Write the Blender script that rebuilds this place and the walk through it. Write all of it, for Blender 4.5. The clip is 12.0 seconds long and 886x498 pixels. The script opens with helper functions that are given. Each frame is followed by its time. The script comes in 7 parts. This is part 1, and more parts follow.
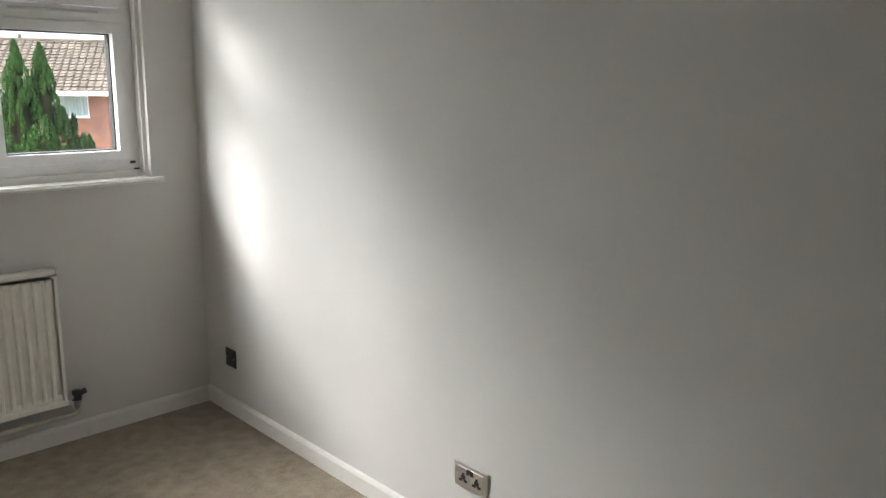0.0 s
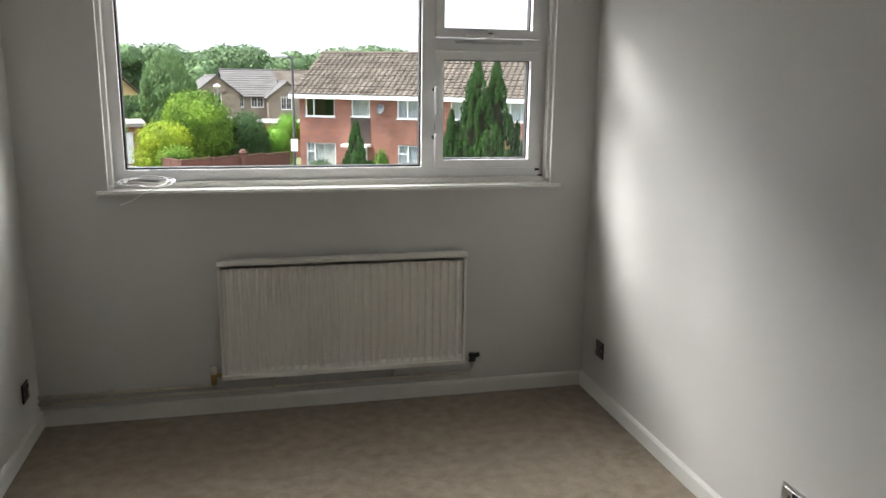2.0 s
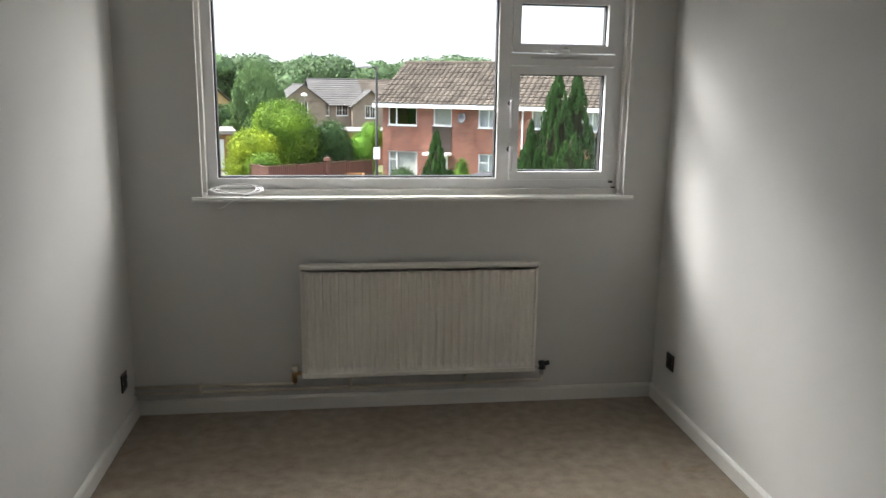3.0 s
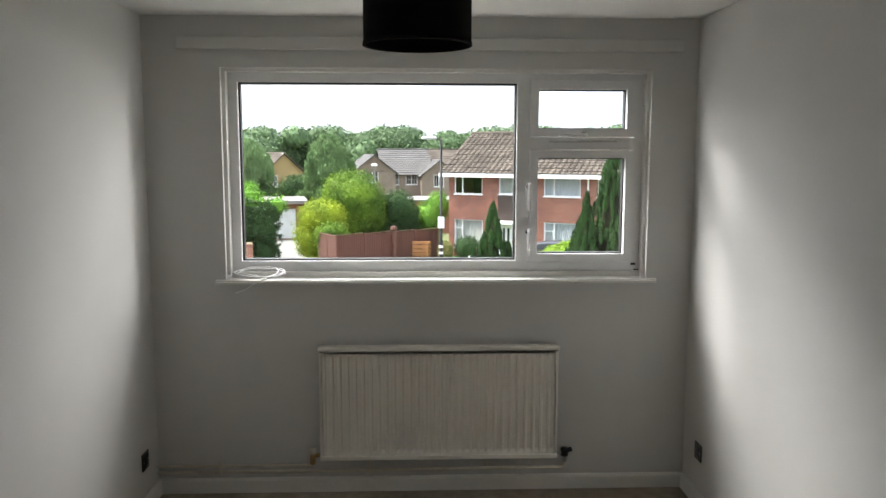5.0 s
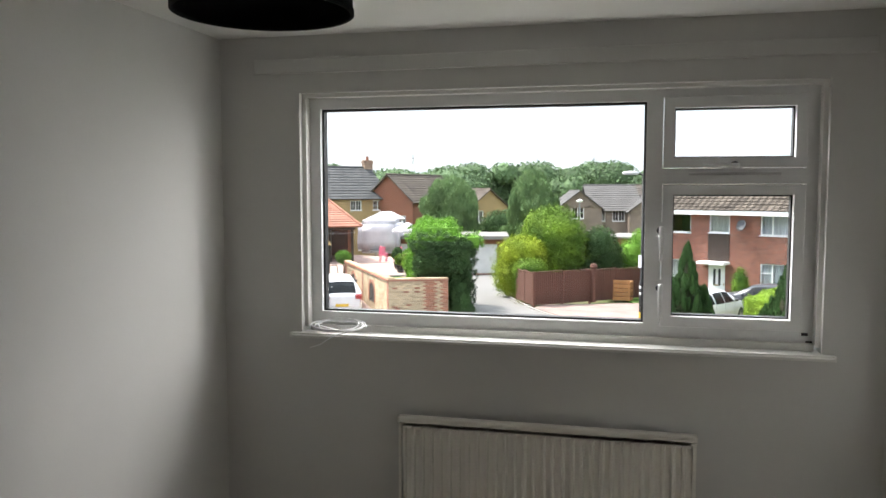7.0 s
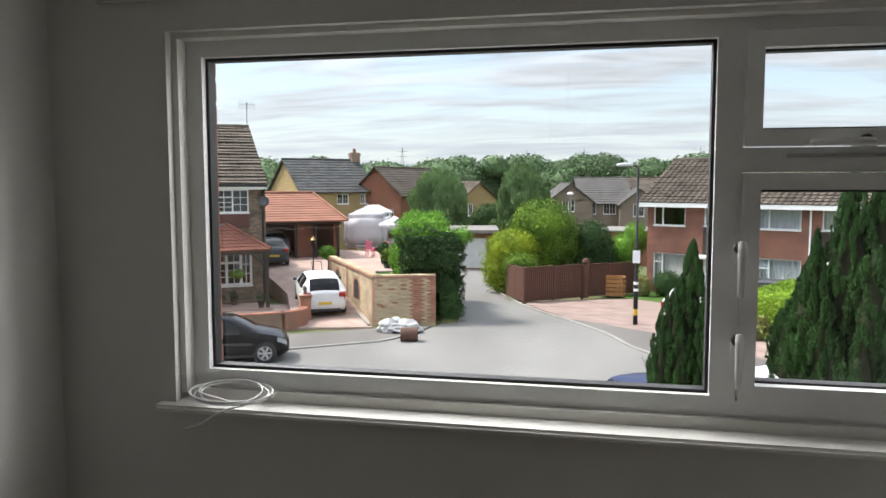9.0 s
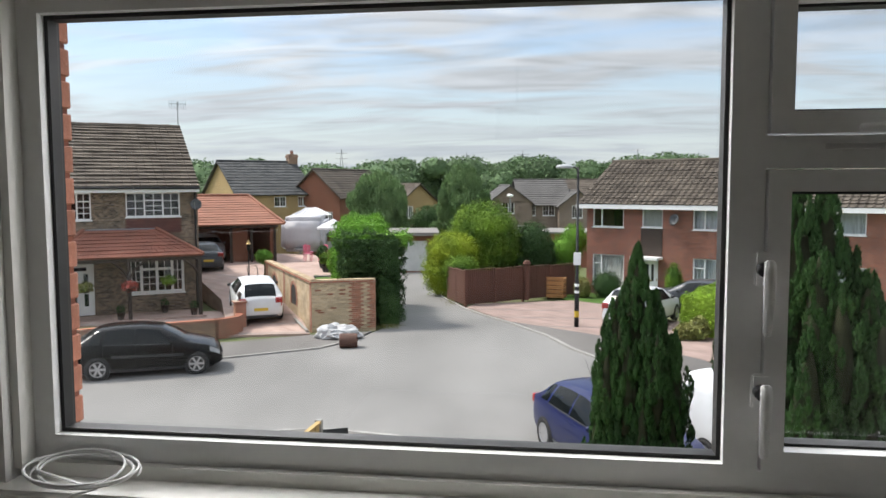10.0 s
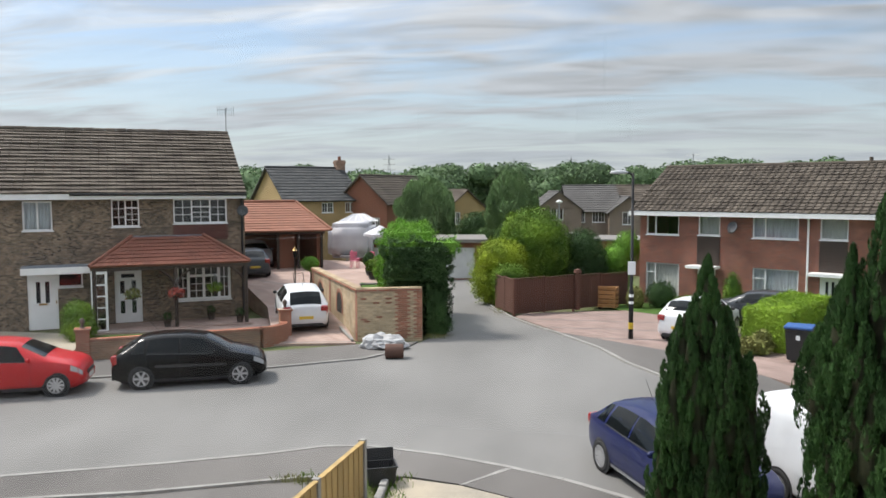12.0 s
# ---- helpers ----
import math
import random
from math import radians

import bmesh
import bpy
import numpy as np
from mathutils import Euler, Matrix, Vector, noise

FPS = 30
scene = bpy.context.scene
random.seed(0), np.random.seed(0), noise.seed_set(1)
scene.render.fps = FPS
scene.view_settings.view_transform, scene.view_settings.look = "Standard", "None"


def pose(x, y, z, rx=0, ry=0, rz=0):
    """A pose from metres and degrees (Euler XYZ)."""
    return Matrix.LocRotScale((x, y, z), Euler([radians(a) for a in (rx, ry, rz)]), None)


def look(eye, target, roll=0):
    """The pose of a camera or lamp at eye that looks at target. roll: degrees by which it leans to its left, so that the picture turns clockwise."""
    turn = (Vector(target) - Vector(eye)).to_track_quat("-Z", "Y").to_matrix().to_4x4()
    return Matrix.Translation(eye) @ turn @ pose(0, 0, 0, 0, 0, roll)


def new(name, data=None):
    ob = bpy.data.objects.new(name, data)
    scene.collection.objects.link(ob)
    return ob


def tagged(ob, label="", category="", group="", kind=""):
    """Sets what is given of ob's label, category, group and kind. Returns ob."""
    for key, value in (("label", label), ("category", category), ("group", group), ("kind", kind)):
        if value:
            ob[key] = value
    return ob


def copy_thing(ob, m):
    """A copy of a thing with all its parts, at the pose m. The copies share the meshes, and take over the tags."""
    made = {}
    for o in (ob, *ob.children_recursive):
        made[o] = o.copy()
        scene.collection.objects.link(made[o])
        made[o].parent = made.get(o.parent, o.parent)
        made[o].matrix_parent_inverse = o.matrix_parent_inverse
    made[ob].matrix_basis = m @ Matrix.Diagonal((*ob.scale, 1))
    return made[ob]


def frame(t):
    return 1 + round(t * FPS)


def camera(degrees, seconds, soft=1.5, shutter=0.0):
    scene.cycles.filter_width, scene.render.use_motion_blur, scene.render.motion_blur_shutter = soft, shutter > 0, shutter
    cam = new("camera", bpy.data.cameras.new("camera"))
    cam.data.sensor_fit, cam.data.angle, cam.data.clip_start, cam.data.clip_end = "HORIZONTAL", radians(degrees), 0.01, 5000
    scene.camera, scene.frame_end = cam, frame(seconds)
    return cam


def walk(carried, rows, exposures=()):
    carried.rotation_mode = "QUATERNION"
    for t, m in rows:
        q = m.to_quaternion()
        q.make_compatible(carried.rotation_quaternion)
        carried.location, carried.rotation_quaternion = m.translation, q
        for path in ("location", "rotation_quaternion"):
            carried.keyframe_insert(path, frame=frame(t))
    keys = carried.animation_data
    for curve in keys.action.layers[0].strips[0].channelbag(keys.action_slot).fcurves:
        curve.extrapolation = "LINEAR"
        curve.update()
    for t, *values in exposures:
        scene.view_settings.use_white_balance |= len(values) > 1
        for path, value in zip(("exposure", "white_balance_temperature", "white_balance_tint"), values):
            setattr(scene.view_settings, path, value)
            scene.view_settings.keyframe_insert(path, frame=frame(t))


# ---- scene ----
cam = camera(59.2, 12.0)
PATH = [
    (0, (-0.26, -3.33, 1.558), (1.108, -1.937, 1.126), 1.0),
    (0.5, (-0.286, -3.408, 1.563), (0.811, -1.793, 1.128), 0.9),
    (1, (-0.292, -3.507, 1.562), (0.567, -1.751, 1.137), 0.9),
    (1.5, (-0.261, -3.627, 1.587), (0.364, -1.774, 1.167), 0.8),
    (2, (-0.229, -3.732, 1.623), (0.22, -1.831, 1.194), 0.8),
    (2.5, (-0.24, -3.806, 1.626), (0.091, -1.878, 1.208), 0.8),
    (4.5, (-0.044, -3.887, 1.743), (0.07, -1.919, 1.405), 0.3),
    (5, (0.037, -3.871, 1.731), (0.11, -1.888, 1.488), 0.1),
    (5.5, (0.174, -3.764, 1.733), (0.222, -1.774, 1.547), -0.0),
    (6, (0.274, -3.63, 1.748), (0.278, -1.637, 1.582), -0.2),
    (6.5, (0.394, -3.418, 1.769), (0.214, -1.434, 1.598), -0.2),
    (7, (0.476, -3.166, 1.731), (0.022, -1.224, 1.578), 0.0),
    (9, (0.313, -1.965, 1.729), (-0.116, -0.019, 1.558), -0.1),
    (9.5, (0.258, -1.685, 1.734), (-0.082, 0.279, 1.564), -0.2),
    (10, (0.228, -1.44, 1.725), (-0.051, 0.533, 1.559), -0.2),
    (10.5, (0.209, -1.231, 1.731), (-0.076, 0.741, 1.567), -0.3),
    (11, (0.21, -1.05, 1.755), (-0.137, 0.913, 1.594), -0.3),
    (11.5, (0.131, -0.837, 1.760), (-0.252, 1.119, 1.600), -0.3),
    (12, (0.039, -0.662, 1.748), (-0.358, 1.292, 1.597), -0.2),
]
EXPOSURES = [(0, 2.25), (1, 2.1), (2.5, 1.8), (4.5, 1.75), (5.5, 1.72), (7, 1.5), (9, 0.80), (9.5, 0.66), (10, 0.5), (10.5, 0.35), (12, 0.27)]
walk(cam, [(t, look(eye, to, roll)) for t, eye, to, roll in PATH], EXPOSURES)

# ---- world and sun: bright high cloud, the sun veiled, ahead and to the left ----
SUN_EL, SUN_AZ = 56.0, -80.0          # azimuth from +y, negative towards -x
world = bpy.data.worlds.new("sky")
scene.world = world
world.use_nodes = True
wn, wl = world.node_tree.nodes, world.node_tree.links
wn.clear()
w_out = wn.new("ShaderNodeOutputWorld")
w_bg = wn.new("ShaderNodeBackground")
w_sky = wn.new("ShaderNodeTexSky")
w_sky.sky_type = "NISHITA"
w_sky.sun_disc = False
w_sky.sun_elevation = radians(SUN_EL)
w_sky.sun_rotation = radians(SUN_AZ)
w_sky.air_density, w_sky.dust_density, w_sky.ozone_density = 1.0, 0.6, 1.0
w_tc = wn.new("ShaderNodeTexCoord")
w_sep = wn.new("ShaderNodeSeparateXYZ")
wl.new(w_tc.outputs["Generated"], w_sep.inputs[0])
w_zz = wn.new("ShaderNodeMath"); w_zz.operation = "MAXIMUM"; w_zz.inputs[1].default_value = 0.0
wl.new(w_sep.outputs[2], w_zz.inputs[0])
w_za = wn.new("ShaderNodeMath"); w_za.operation = "ADD"; w_za.inputs[1].default_value = 0.10
wl.new(w_zz.outputs[0], w_za.inputs[0])
w_dx = wn.new("ShaderNodeMath"); w_dx.operation = "DIVIDE"
w_dy = wn.new("ShaderNodeMath"); w_dy.operation = "DIVIDE"
for k, nd in ((0, w_dx), (1, w_dy)):
    wl.new(w_sep.outputs[k], nd.inputs[0]); wl.new(w_za.outputs[0], nd.inputs[1])
w_cmb = wn.new("ShaderNodeCombineXYZ")
wl.new(w_dx.outputs[0], w_cmb.inputs[0]); wl.new(w_dy.outputs[0], w_cmb.inputs[1])
w_map = wn.new("ShaderNodeMapping")
w_map.inputs["Scale"].default_value = (0.42, 1.0, 1.0)
w_map.inputs["Rotation"].default_value = (0, 0, radians(-8))
w_map.inputs["Location"].default_value = (1.3, 0.4, 0)
wl.new(w_cmb.outputs[0], w_map.inputs[0])
w_n1 = wn.new("ShaderNodeTexNoise")
w_n1.inputs["Scale"].default_value, w_n1.inputs["Detail"].default_value, w_n1.inputs["Roughness"].default_value, w_n1.inputs["Distortion"].default_value = 1.7, 7, 0.55, 0.7
wl.new(w_map.outputs[0], w_n1.inputs["Vector"])
w_ramp = wn.new("ShaderNodeValToRGB")
w_ramp.color_ramp.elements[0].position, w_ramp.color_ramp.elements[0].color = 0.40, (0.22, 0.22, 0.22, 1)
w_ramp.color_ramp.elements[1].position, w_ramp.color_ramp.elements[1].color = 0.59, (1, 1, 1, 1)
wl.new(w_n1.outputs["Fac"], w_ramp.inputs[0])
# clouds are brightest towards the veiled sun
sun_dir = Vector((math.sin(radians(SUN_AZ)) * math.cos(radians(SUN_EL)), math.cos(radians(SUN_AZ)) * math.cos(radians(SUN_EL)), math.sin(radians(SUN_EL))))
w_dot = wn.new("ShaderNodeVectorMath"); w_dot.operation = "DOT_PRODUCT"
w_dot.inputs[1].default_value = sun_dir
wl.new(w_tc.outputs["Generated"], w_dot.inputs[0])
w_glow = wn.new("ShaderNodeMapRange")
w_glow.inputs["From Min"].default_value, w_glow.inputs["From Max"].default_value = 0.2, 1.0
w_glow.inputs["To Min"].default_value, w_glow.inputs["To Max"].default_value = 3.6, 7.6
wl.new(w_dot.outputs["Value"], w_glow.inputs["Value"])
# cloud grows brighter overhead, as it does under high cloud
w_up = wn.new("ShaderNodeMath"); w_up.operation = "MULTIPLY_ADD"; w_up.inputs[1].default_value, w_up.inputs[2].default_value = 1.7, 0.72
wl.new(w_zz.outputs[0], w_up.inputs[0])
w_gl = wn.new("ShaderNodeMath"); w_gl.operation = "MULTIPLY"
wl.new(w_up.outputs[0], w_gl.inputs[0]); wl.new(w_glow.outputs[0], w_gl.inputs[1])
w_cl = wn.new("ShaderNodeVectorMath"); w_cl.operation = "SCALE"
w_cl.inputs[0].default_value = (0.93, 0.985, 1.05)
wl.new(w_gl.outputs[0], w_cl.inputs["Scale"])
# thicker and thinner cloud
w_n2 = wn.new("ShaderNodeTexNoise")
w_n2.inputs["Scale"].default_value, w_n2.inputs["Detail"].default_value, w_n2.inputs["Distortion"].default_value = 3.2, 6, 1.0
wl.new(w_map.outputs[0], w_n2.inputs["Vector"])
w_t = wn.new("ShaderNodeMapRange")
w_t.inputs["From Min"].default_value, w_t.inputs["From Max"].default_value, w_t.inputs["To Min"].default_value, w_t.inputs["To Max"].default_value = 0.36, 0.64, 0.78, 1.20
wl.new(w_n2.outputs["Fac"], w_t.inputs["Value"])
w_cv = wn.new("ShaderNodeVectorMath"); w_cv.operation = "SCALE"
wl.new(w_cl.outputs[0], w_cv.inputs[0]); wl.new(w_t.outputs[0], w_cv.inputs["Scale"])
w_mix = wn.new("ShaderNodeMix"); w_mix.data_type = "RGBA"
wl.new(w_ramp.outputs["Color"], w_mix.inputs["Factor"])
wl.new(w_sky.outputs[0], w_mix.inputs["A"]); wl.new(w_cv.outputs[0], w_mix.inputs["B"])
# pale haze low over the horizon
w_hz = wn.new("ShaderNodeMapRange")
w_hz.inputs["From Min"].default_value, w_hz.inputs["From Max"].default_value, w_hz.inputs["To Min"].default_value, w_hz.inputs["To Max"].default_value = 0.0, 0.17, 0.85, 0.0
wl.new(w_zz.outputs[0], w_hz.inputs["Value"])
w_hm = wn.new("ShaderNodeMix"); w_hm.data_type = "RGBA"
w_hm.inputs["B"].default_value = (3.6, 4.0, 4.35, 1)
wl.new(w_hz.outputs[0], w_hm.inputs["Factor"]); wl.new(w_mix.outputs["Result"], w_hm.inputs["A"])
wl.new(w_hm.outputs["Result"], w_bg.inputs["Color"])
w_bg.inputs["Strength"].default_value = 0.13
wl.new(w_bg.outputs[0], w_out.inputs[0])
sun = new("sun", bpy.data.lights.new("sun", "SUN"))
sun.data.energy, sun.data.angle, sun.data.color = 3.5, radians(12), (1.0, 0.95, 0.88)
sun.matrix_world = look(sun_dir * 60, (0, 0, 0))


# unseen lamps added outside the window to boost sky light from either side
def sky_fill(at, aim, w, h, power):
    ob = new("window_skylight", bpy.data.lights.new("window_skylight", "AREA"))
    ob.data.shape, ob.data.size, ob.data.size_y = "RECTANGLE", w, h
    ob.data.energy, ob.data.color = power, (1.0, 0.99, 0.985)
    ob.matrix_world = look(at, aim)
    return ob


sky_fill((-2.95, 1.35, 3.10), (1.43, -1.1, 0.6), 1.3, 1.8, 48)
sky_fill((-1.75, 2.60, 3.75), (1.43, -1.9, 0.8), 1.0, 1.0, 54)
sky_fill((2.45, 1.80, 2.5), (-1.25, -1.5, 0.9), 0.8, 1.8, 23)
sky_fill((0.15, 1.30, 3.05), (0.15, -3.0, 0.9), 2.6, 0.7, 15)
# ---- materials ----
def mat(name, col, rough=0.6, var=0.15, scale=6.0, bump=0.15, bscale=90.0, metal=0.0, spec=0.5, col2=None, thresh=None, translucent=0.0, coat=0.0, rand=0.0, stretch=None):
    m = bpy.data.materials.new(name)
    m.use_nodes = True
    nt = m.node_tree
    n, l = nt.nodes, nt.links
    p = n["Principled BSDF"]
    p.inputs["Roughness"].default_value, p.inputs["Metallic"].default_value, p.inputs["Specular IOR Level"].default_value = rough, metal, spec
    p.inputs["Coat Weight"].default_value = coat
    p.inputs["Coat Roughness"].default_value = 0.05
    tc = n.new("ShaderNodeTexCoord")
    src = tc.outputs["Object"]
    if stretch:
        mp = n.new("ShaderNodeMapping")
        mp.inputs["Scale"].default_value = stretch
        l.new(src, mp.inputs[0])
        src = mp.outputs[0]
    a = n.new("ShaderNodeTexNoise")
    a.inputs["Scale"].default_value, a.inputs["Detail"].default_value = scale, 5
    b = n.new("ShaderNodeTexNoise")
    b.inputs["Scale"].default_value, b.inputs["Detail"].default_value = bscale, 4
    l.new(src, a.inputs["Vector"]); l.new(src, b.inputs["Vector"])
    mx = n.new("ShaderNodeMix"); mx.data_type = "RGBA"
    lo = [c * (1 - var) for c in col]
    hi = list(col2) if col2 else [min(1, c * (1 + var)) for c in col]
    mx.inputs["A"].default_value, mx.inputs["B"].default_value = (*lo, 1), (*hi, 1)
    mr = n.new("ShaderNodeMapRange")
    t0, t1 = thresh or (0.3, 0.7)
    mr.inputs["From Min"].default_value, mr.inputs["From Max"].default_value = t0, t1
    l.new(a.outputs["Fac"], mr.inputs["Value"])
    l.new(mr.outputs[0], mx.inputs["Factor"])
    fine = n.new("ShaderNodeMix"); fine.data_type = "RGBA"; fine.blend_type = "MULTIPLY"
    fine.inputs["Factor"].default_value = min(1.0, var * 1.6)
    fr = n.new("ShaderNodeMapRange")
    fr.inputs["From Min"].default_value, fr.inputs["From Max"].default_value, fr.inputs["To Min"].default_value, fr.inputs["To Max"].default_value = 0.3, 0.7, 0.6, 1.25
    l.new(b.outputs["Fac"], fr.inputs["Value"])
    l.new(mx.outputs["Result"], fine.inputs["A"]); l.new(fr.outputs[0], fine.inputs["B"])
    out = fine.outputs["Result"]
    if rand:
        oi = n.new("ShaderNodeObjectInfo")
        rr = n.new("ShaderNodeMapRange")
        rr.inputs["To Min"].default_value, rr.inputs["To Max"].default_value = 1 - rand, 1 + rand
        l.new(oi.outputs["Random"], rr.inputs["Value"])
        rm = n.new("ShaderNodeMix"); rm.data_type = "RGBA"; rm.blend_type = "MULTIPLY"; rm.inputs["Factor"].default_value = 1
        l.new(out, rm.inputs["A"]); l.new(rr.outputs[0], rm.inputs["B"])
        out = rm.outputs["Result"]
    l.new(out, p.inputs["Base Color"])
    if bump:
        bp = n.new("ShaderNodeBump")
        bp.inputs["Strength"].default_value, bp.inputs["Distance"].default_value = bump, 0.004
        l.new(b.outputs["Fac"], bp.inputs["Height"]); l.new(bp.outputs[0], p.inputs["Normal"])
    if translucent:
        tr = n.new("ShaderNodeBsdfTranslucent")
        l.new(out, tr.inputs[0])
        ms = n.new("ShaderNodeMixShader"); ms.inputs[0].default_value = translucent
        l.new(p.outputs[0], ms.inputs[1]); l.new(tr.outputs[0], ms.inputs[2])
        l.new(ms.outputs[0], n["Material Output"].inputs[0])
    return m


def brick_mat(name, c1, c2, mortar, w=0.225, h=0.075, gap=0.012, offset=0.5, patch=0.25, bump=0.6, bias=0.0):
    m = bpy.data.materials.new(name)
    m.use_nodes = True
    n, l = m.node_tree.nodes, m.node_tree.links
    p = n["Principled BSDF"]
    p.inputs["Roughness"].default_value = 0.85
    p.inputs["Specular IOR Level"].default_value = 0.25
    tc = n.new("ShaderNodeTexCoord")
    sp = n.new("ShaderNodeSeparateXYZ")
    ad = n.new("ShaderNodeMath"); ad.operation = "ADD"
    cb = n.new("ShaderNodeCombineXYZ")
    l.new(tc.outputs["Object"], sp.inputs[0])
    l.new(sp.outputs[0], ad.inputs[0]); l.new(sp.outputs[1], ad.inputs[1])
    l.new(ad.outputs[0], cb.inputs[0]); l.new(sp.outputs[2], cb.inputs[1])
    br = n.new("ShaderNodeTexBrick")
    br.offset = offset
    br.inputs["Scale"].default_value, br.inputs["Mortar Size"].default_value, br.inputs["Mortar Smooth"].default_value = 1.0, gap, 0.2
    br.inputs["Brick Width"].default_value, br.inputs["Row Height"].default_value, br.inputs["Bias"].default_value = w, h, bias
    br.inputs["Color1"].default_value, br.inputs["Color2"].default_value, br.inputs["Mortar"].default_value = (*c1, 1), (*c2, 1), (*mortar, 1)
    l.new(cb.outputs[0], br.inputs["Vector"])
    no = n.new("ShaderNodeTexNoise")
    no.inputs["Scale"].default_value, no.inputs["Detail"].default_value = 1.3, 6
    l.new(tc.outputs["Object"], no.inputs["Vector"])
    mr = n.new("ShaderNodeMapRange")
    mr.inputs["From Min"].default_value, mr.inputs["From Max"].default_value = 0.3, 0.7
    mr.inputs["To Min"].default_value, mr.inputs["To Max"].default_value = 1 - patch, 1 + patch
    l.new(no.outputs["Fac"], mr.inputs["Value"])
    mx = n.new("ShaderNodeMix"); mx.data_type = "RGBA"; mx.blend_type = "MULTIPLY"; mx.inputs["Factor"].default_value = 1
    l.new(br.outputs["Color"], mx.inputs["A"]); l.new(mr.outputs[0], mx.inputs["B"])
    l.new(mx.outputs["Result"], p.inputs["Base Color"])
    bp = n.new("ShaderNodeBump"); bp.invert = True
    bp.inputs["Strength"].default_value, bp.inputs["Distance"].default_value = bump, 0.01
    l.new(br.outputs["Fac"], bp.inputs["Height"]); l.new(bp.outputs[0], p.inputs["Normal"])
    return m


def glass_mat(name, tint=(1, 1, 1), rough=0.0):
    m = bpy.data.materials.new(name)
    m.use_nodes = True
    p = m.node_tree.nodes["Principled BSDF"]
    p.inputs["Base Color"].default_value = (*tint, 1)
    p.inputs["Transmission Weight"].default_value, p.inputs["Roughness"].default_value, p.inputs["IOR"].default_value = 1.0, rough, 1.45
    return m


PAINT_WALL = mat("wall_paint", (0.62, 0.612, 0.585), 0.75, 0.025, 1.5, 0.10, 220, spec=0.3)
PAINT_CEIL = mat("ceiling_paint", (0.80, 0.79, 0.76), 0.85, 0.03, 2.0, 0.15, 160, spec=0.2)
GLOSS_WHITE = mat("gloss_white_paint", (0.74, 0.73, 0.69), 0.35, 0.04, 3, 0.03, 60)
UPVC = mat("upvc_white", (0.80, 0.80, 0.79), 0.3, 0.03, 4, 0.02, 50)
UPVC_FAR = mat("white_joinery", (0.84, 0.84, 0.83), 0.45, 0.05, 2, 0.02, 30)
RAD_WHITE = mat("radiator_enamel", (0.81, 0.79, 0.73), 0.35, 0.04, 4, 0.02, 40)
BLACK_RUBBER = mat("black_gasket", (0.012, 0.012, 0.012), 0.6, 0.2, 10, 0.05, 60)
BLACK_PLASTIC = mat("black_plastic", (0.02, 0.02, 0.022), 0.35, 0.2, 10, 0.03, 60)
SHADE_BLACK = mat("black_fabric", (0.010, 0.010, 0.012), 0.9, 0.25, 30, 0.4, 600, spec=0.15)
CHROME = mat("brushed_chrome", (0.62, 0.61, 0.6), 0.3, 0.05, 20, 0.03, 200, metal=1.0)
BRASS = mat("aged_brass", (0.42, 0.28, 0.12), 0.4, 0.15, 20, 0.03, 200, metal=1.0)
PIPE_PAINT = mat("painted_pipe", (0.62, 0.58, 0.48), 0.45, 0.08, 8, 0.05, 60)
CABLE_WHITE = mat("white_cable", (0.82, 0.82, 0.82), 0.4, 0.03, 10, 0.0, 60)
GLASS = glass_mat("clear_glass")
GLASS_FAR = glass_mat("window_glass", (0.93, 0.96, 0.97))


def carpet_mat():
    m = mat("carpet", (0.275, 0.222, 0.162), 0.95, 0.24, 16.0, 1.0, 120, spec=0.1, col2=(0.33, 0.27, 0.20))
    m.node_tree.nodes["Principled BSDF"].inputs["Sheen Weight"].default_value = 0.3
    return m


CARPET = carpet_mat()
# ---- building helpers ----


def part(name, bm, material, parent=None, label="", smooth=False, m=None):
    me = bpy.data.meshes.new(name)
    bm.to_mesh(me)
    bm.free()
    if smooth:
        me.polygons.foreach_set("use_smooth", [True] * len(me.polygons))
    for mm in material if isinstance(material, (list, tuple)) else (material,):
        me.materials.append(mm)
    ob = new(name, me)
    if parent is not None:
        ob.parent = parent
    if m is not None:
        ob.matrix_local = m
    if label:
        ob["label"] = label
    return ob


def thing(name, label, category, m=None, group="", kind=""):
    ob = new(name)
    ob.empty_display_size = 0.1
    if m is not None:
        ob.matrix_world = m
    return tagged(ob, label, category, group, kind)


def bx(bm, x0, x1, y0, y1, z0, z1):
    v = [bm.verts.new((x, y, z)) for z in (z0, z1) for y in (y0, y1) for x in (x0, x1)]
    for q in ((0, 2, 3, 1), (4, 5, 7, 6), (0, 1, 5, 4), (2, 6, 7, 3), (0, 4, 6, 2), (1, 3, 7, 5)):
        bm.faces.new([v[k] for k in q])
    return v


def box(name, dims, material, parent=None, bevel=0.0, label="", seg=2, m=None):
    bm = bmesh.new()
    bx(bm, *dims)
    if bevel:
        bmesh.ops.bevel(bm, geom=bm.edges[:], offset=bevel, segments=seg, affect="EDGES", profile=0.5)
    return part(name, bm, material, parent, label, m=m)


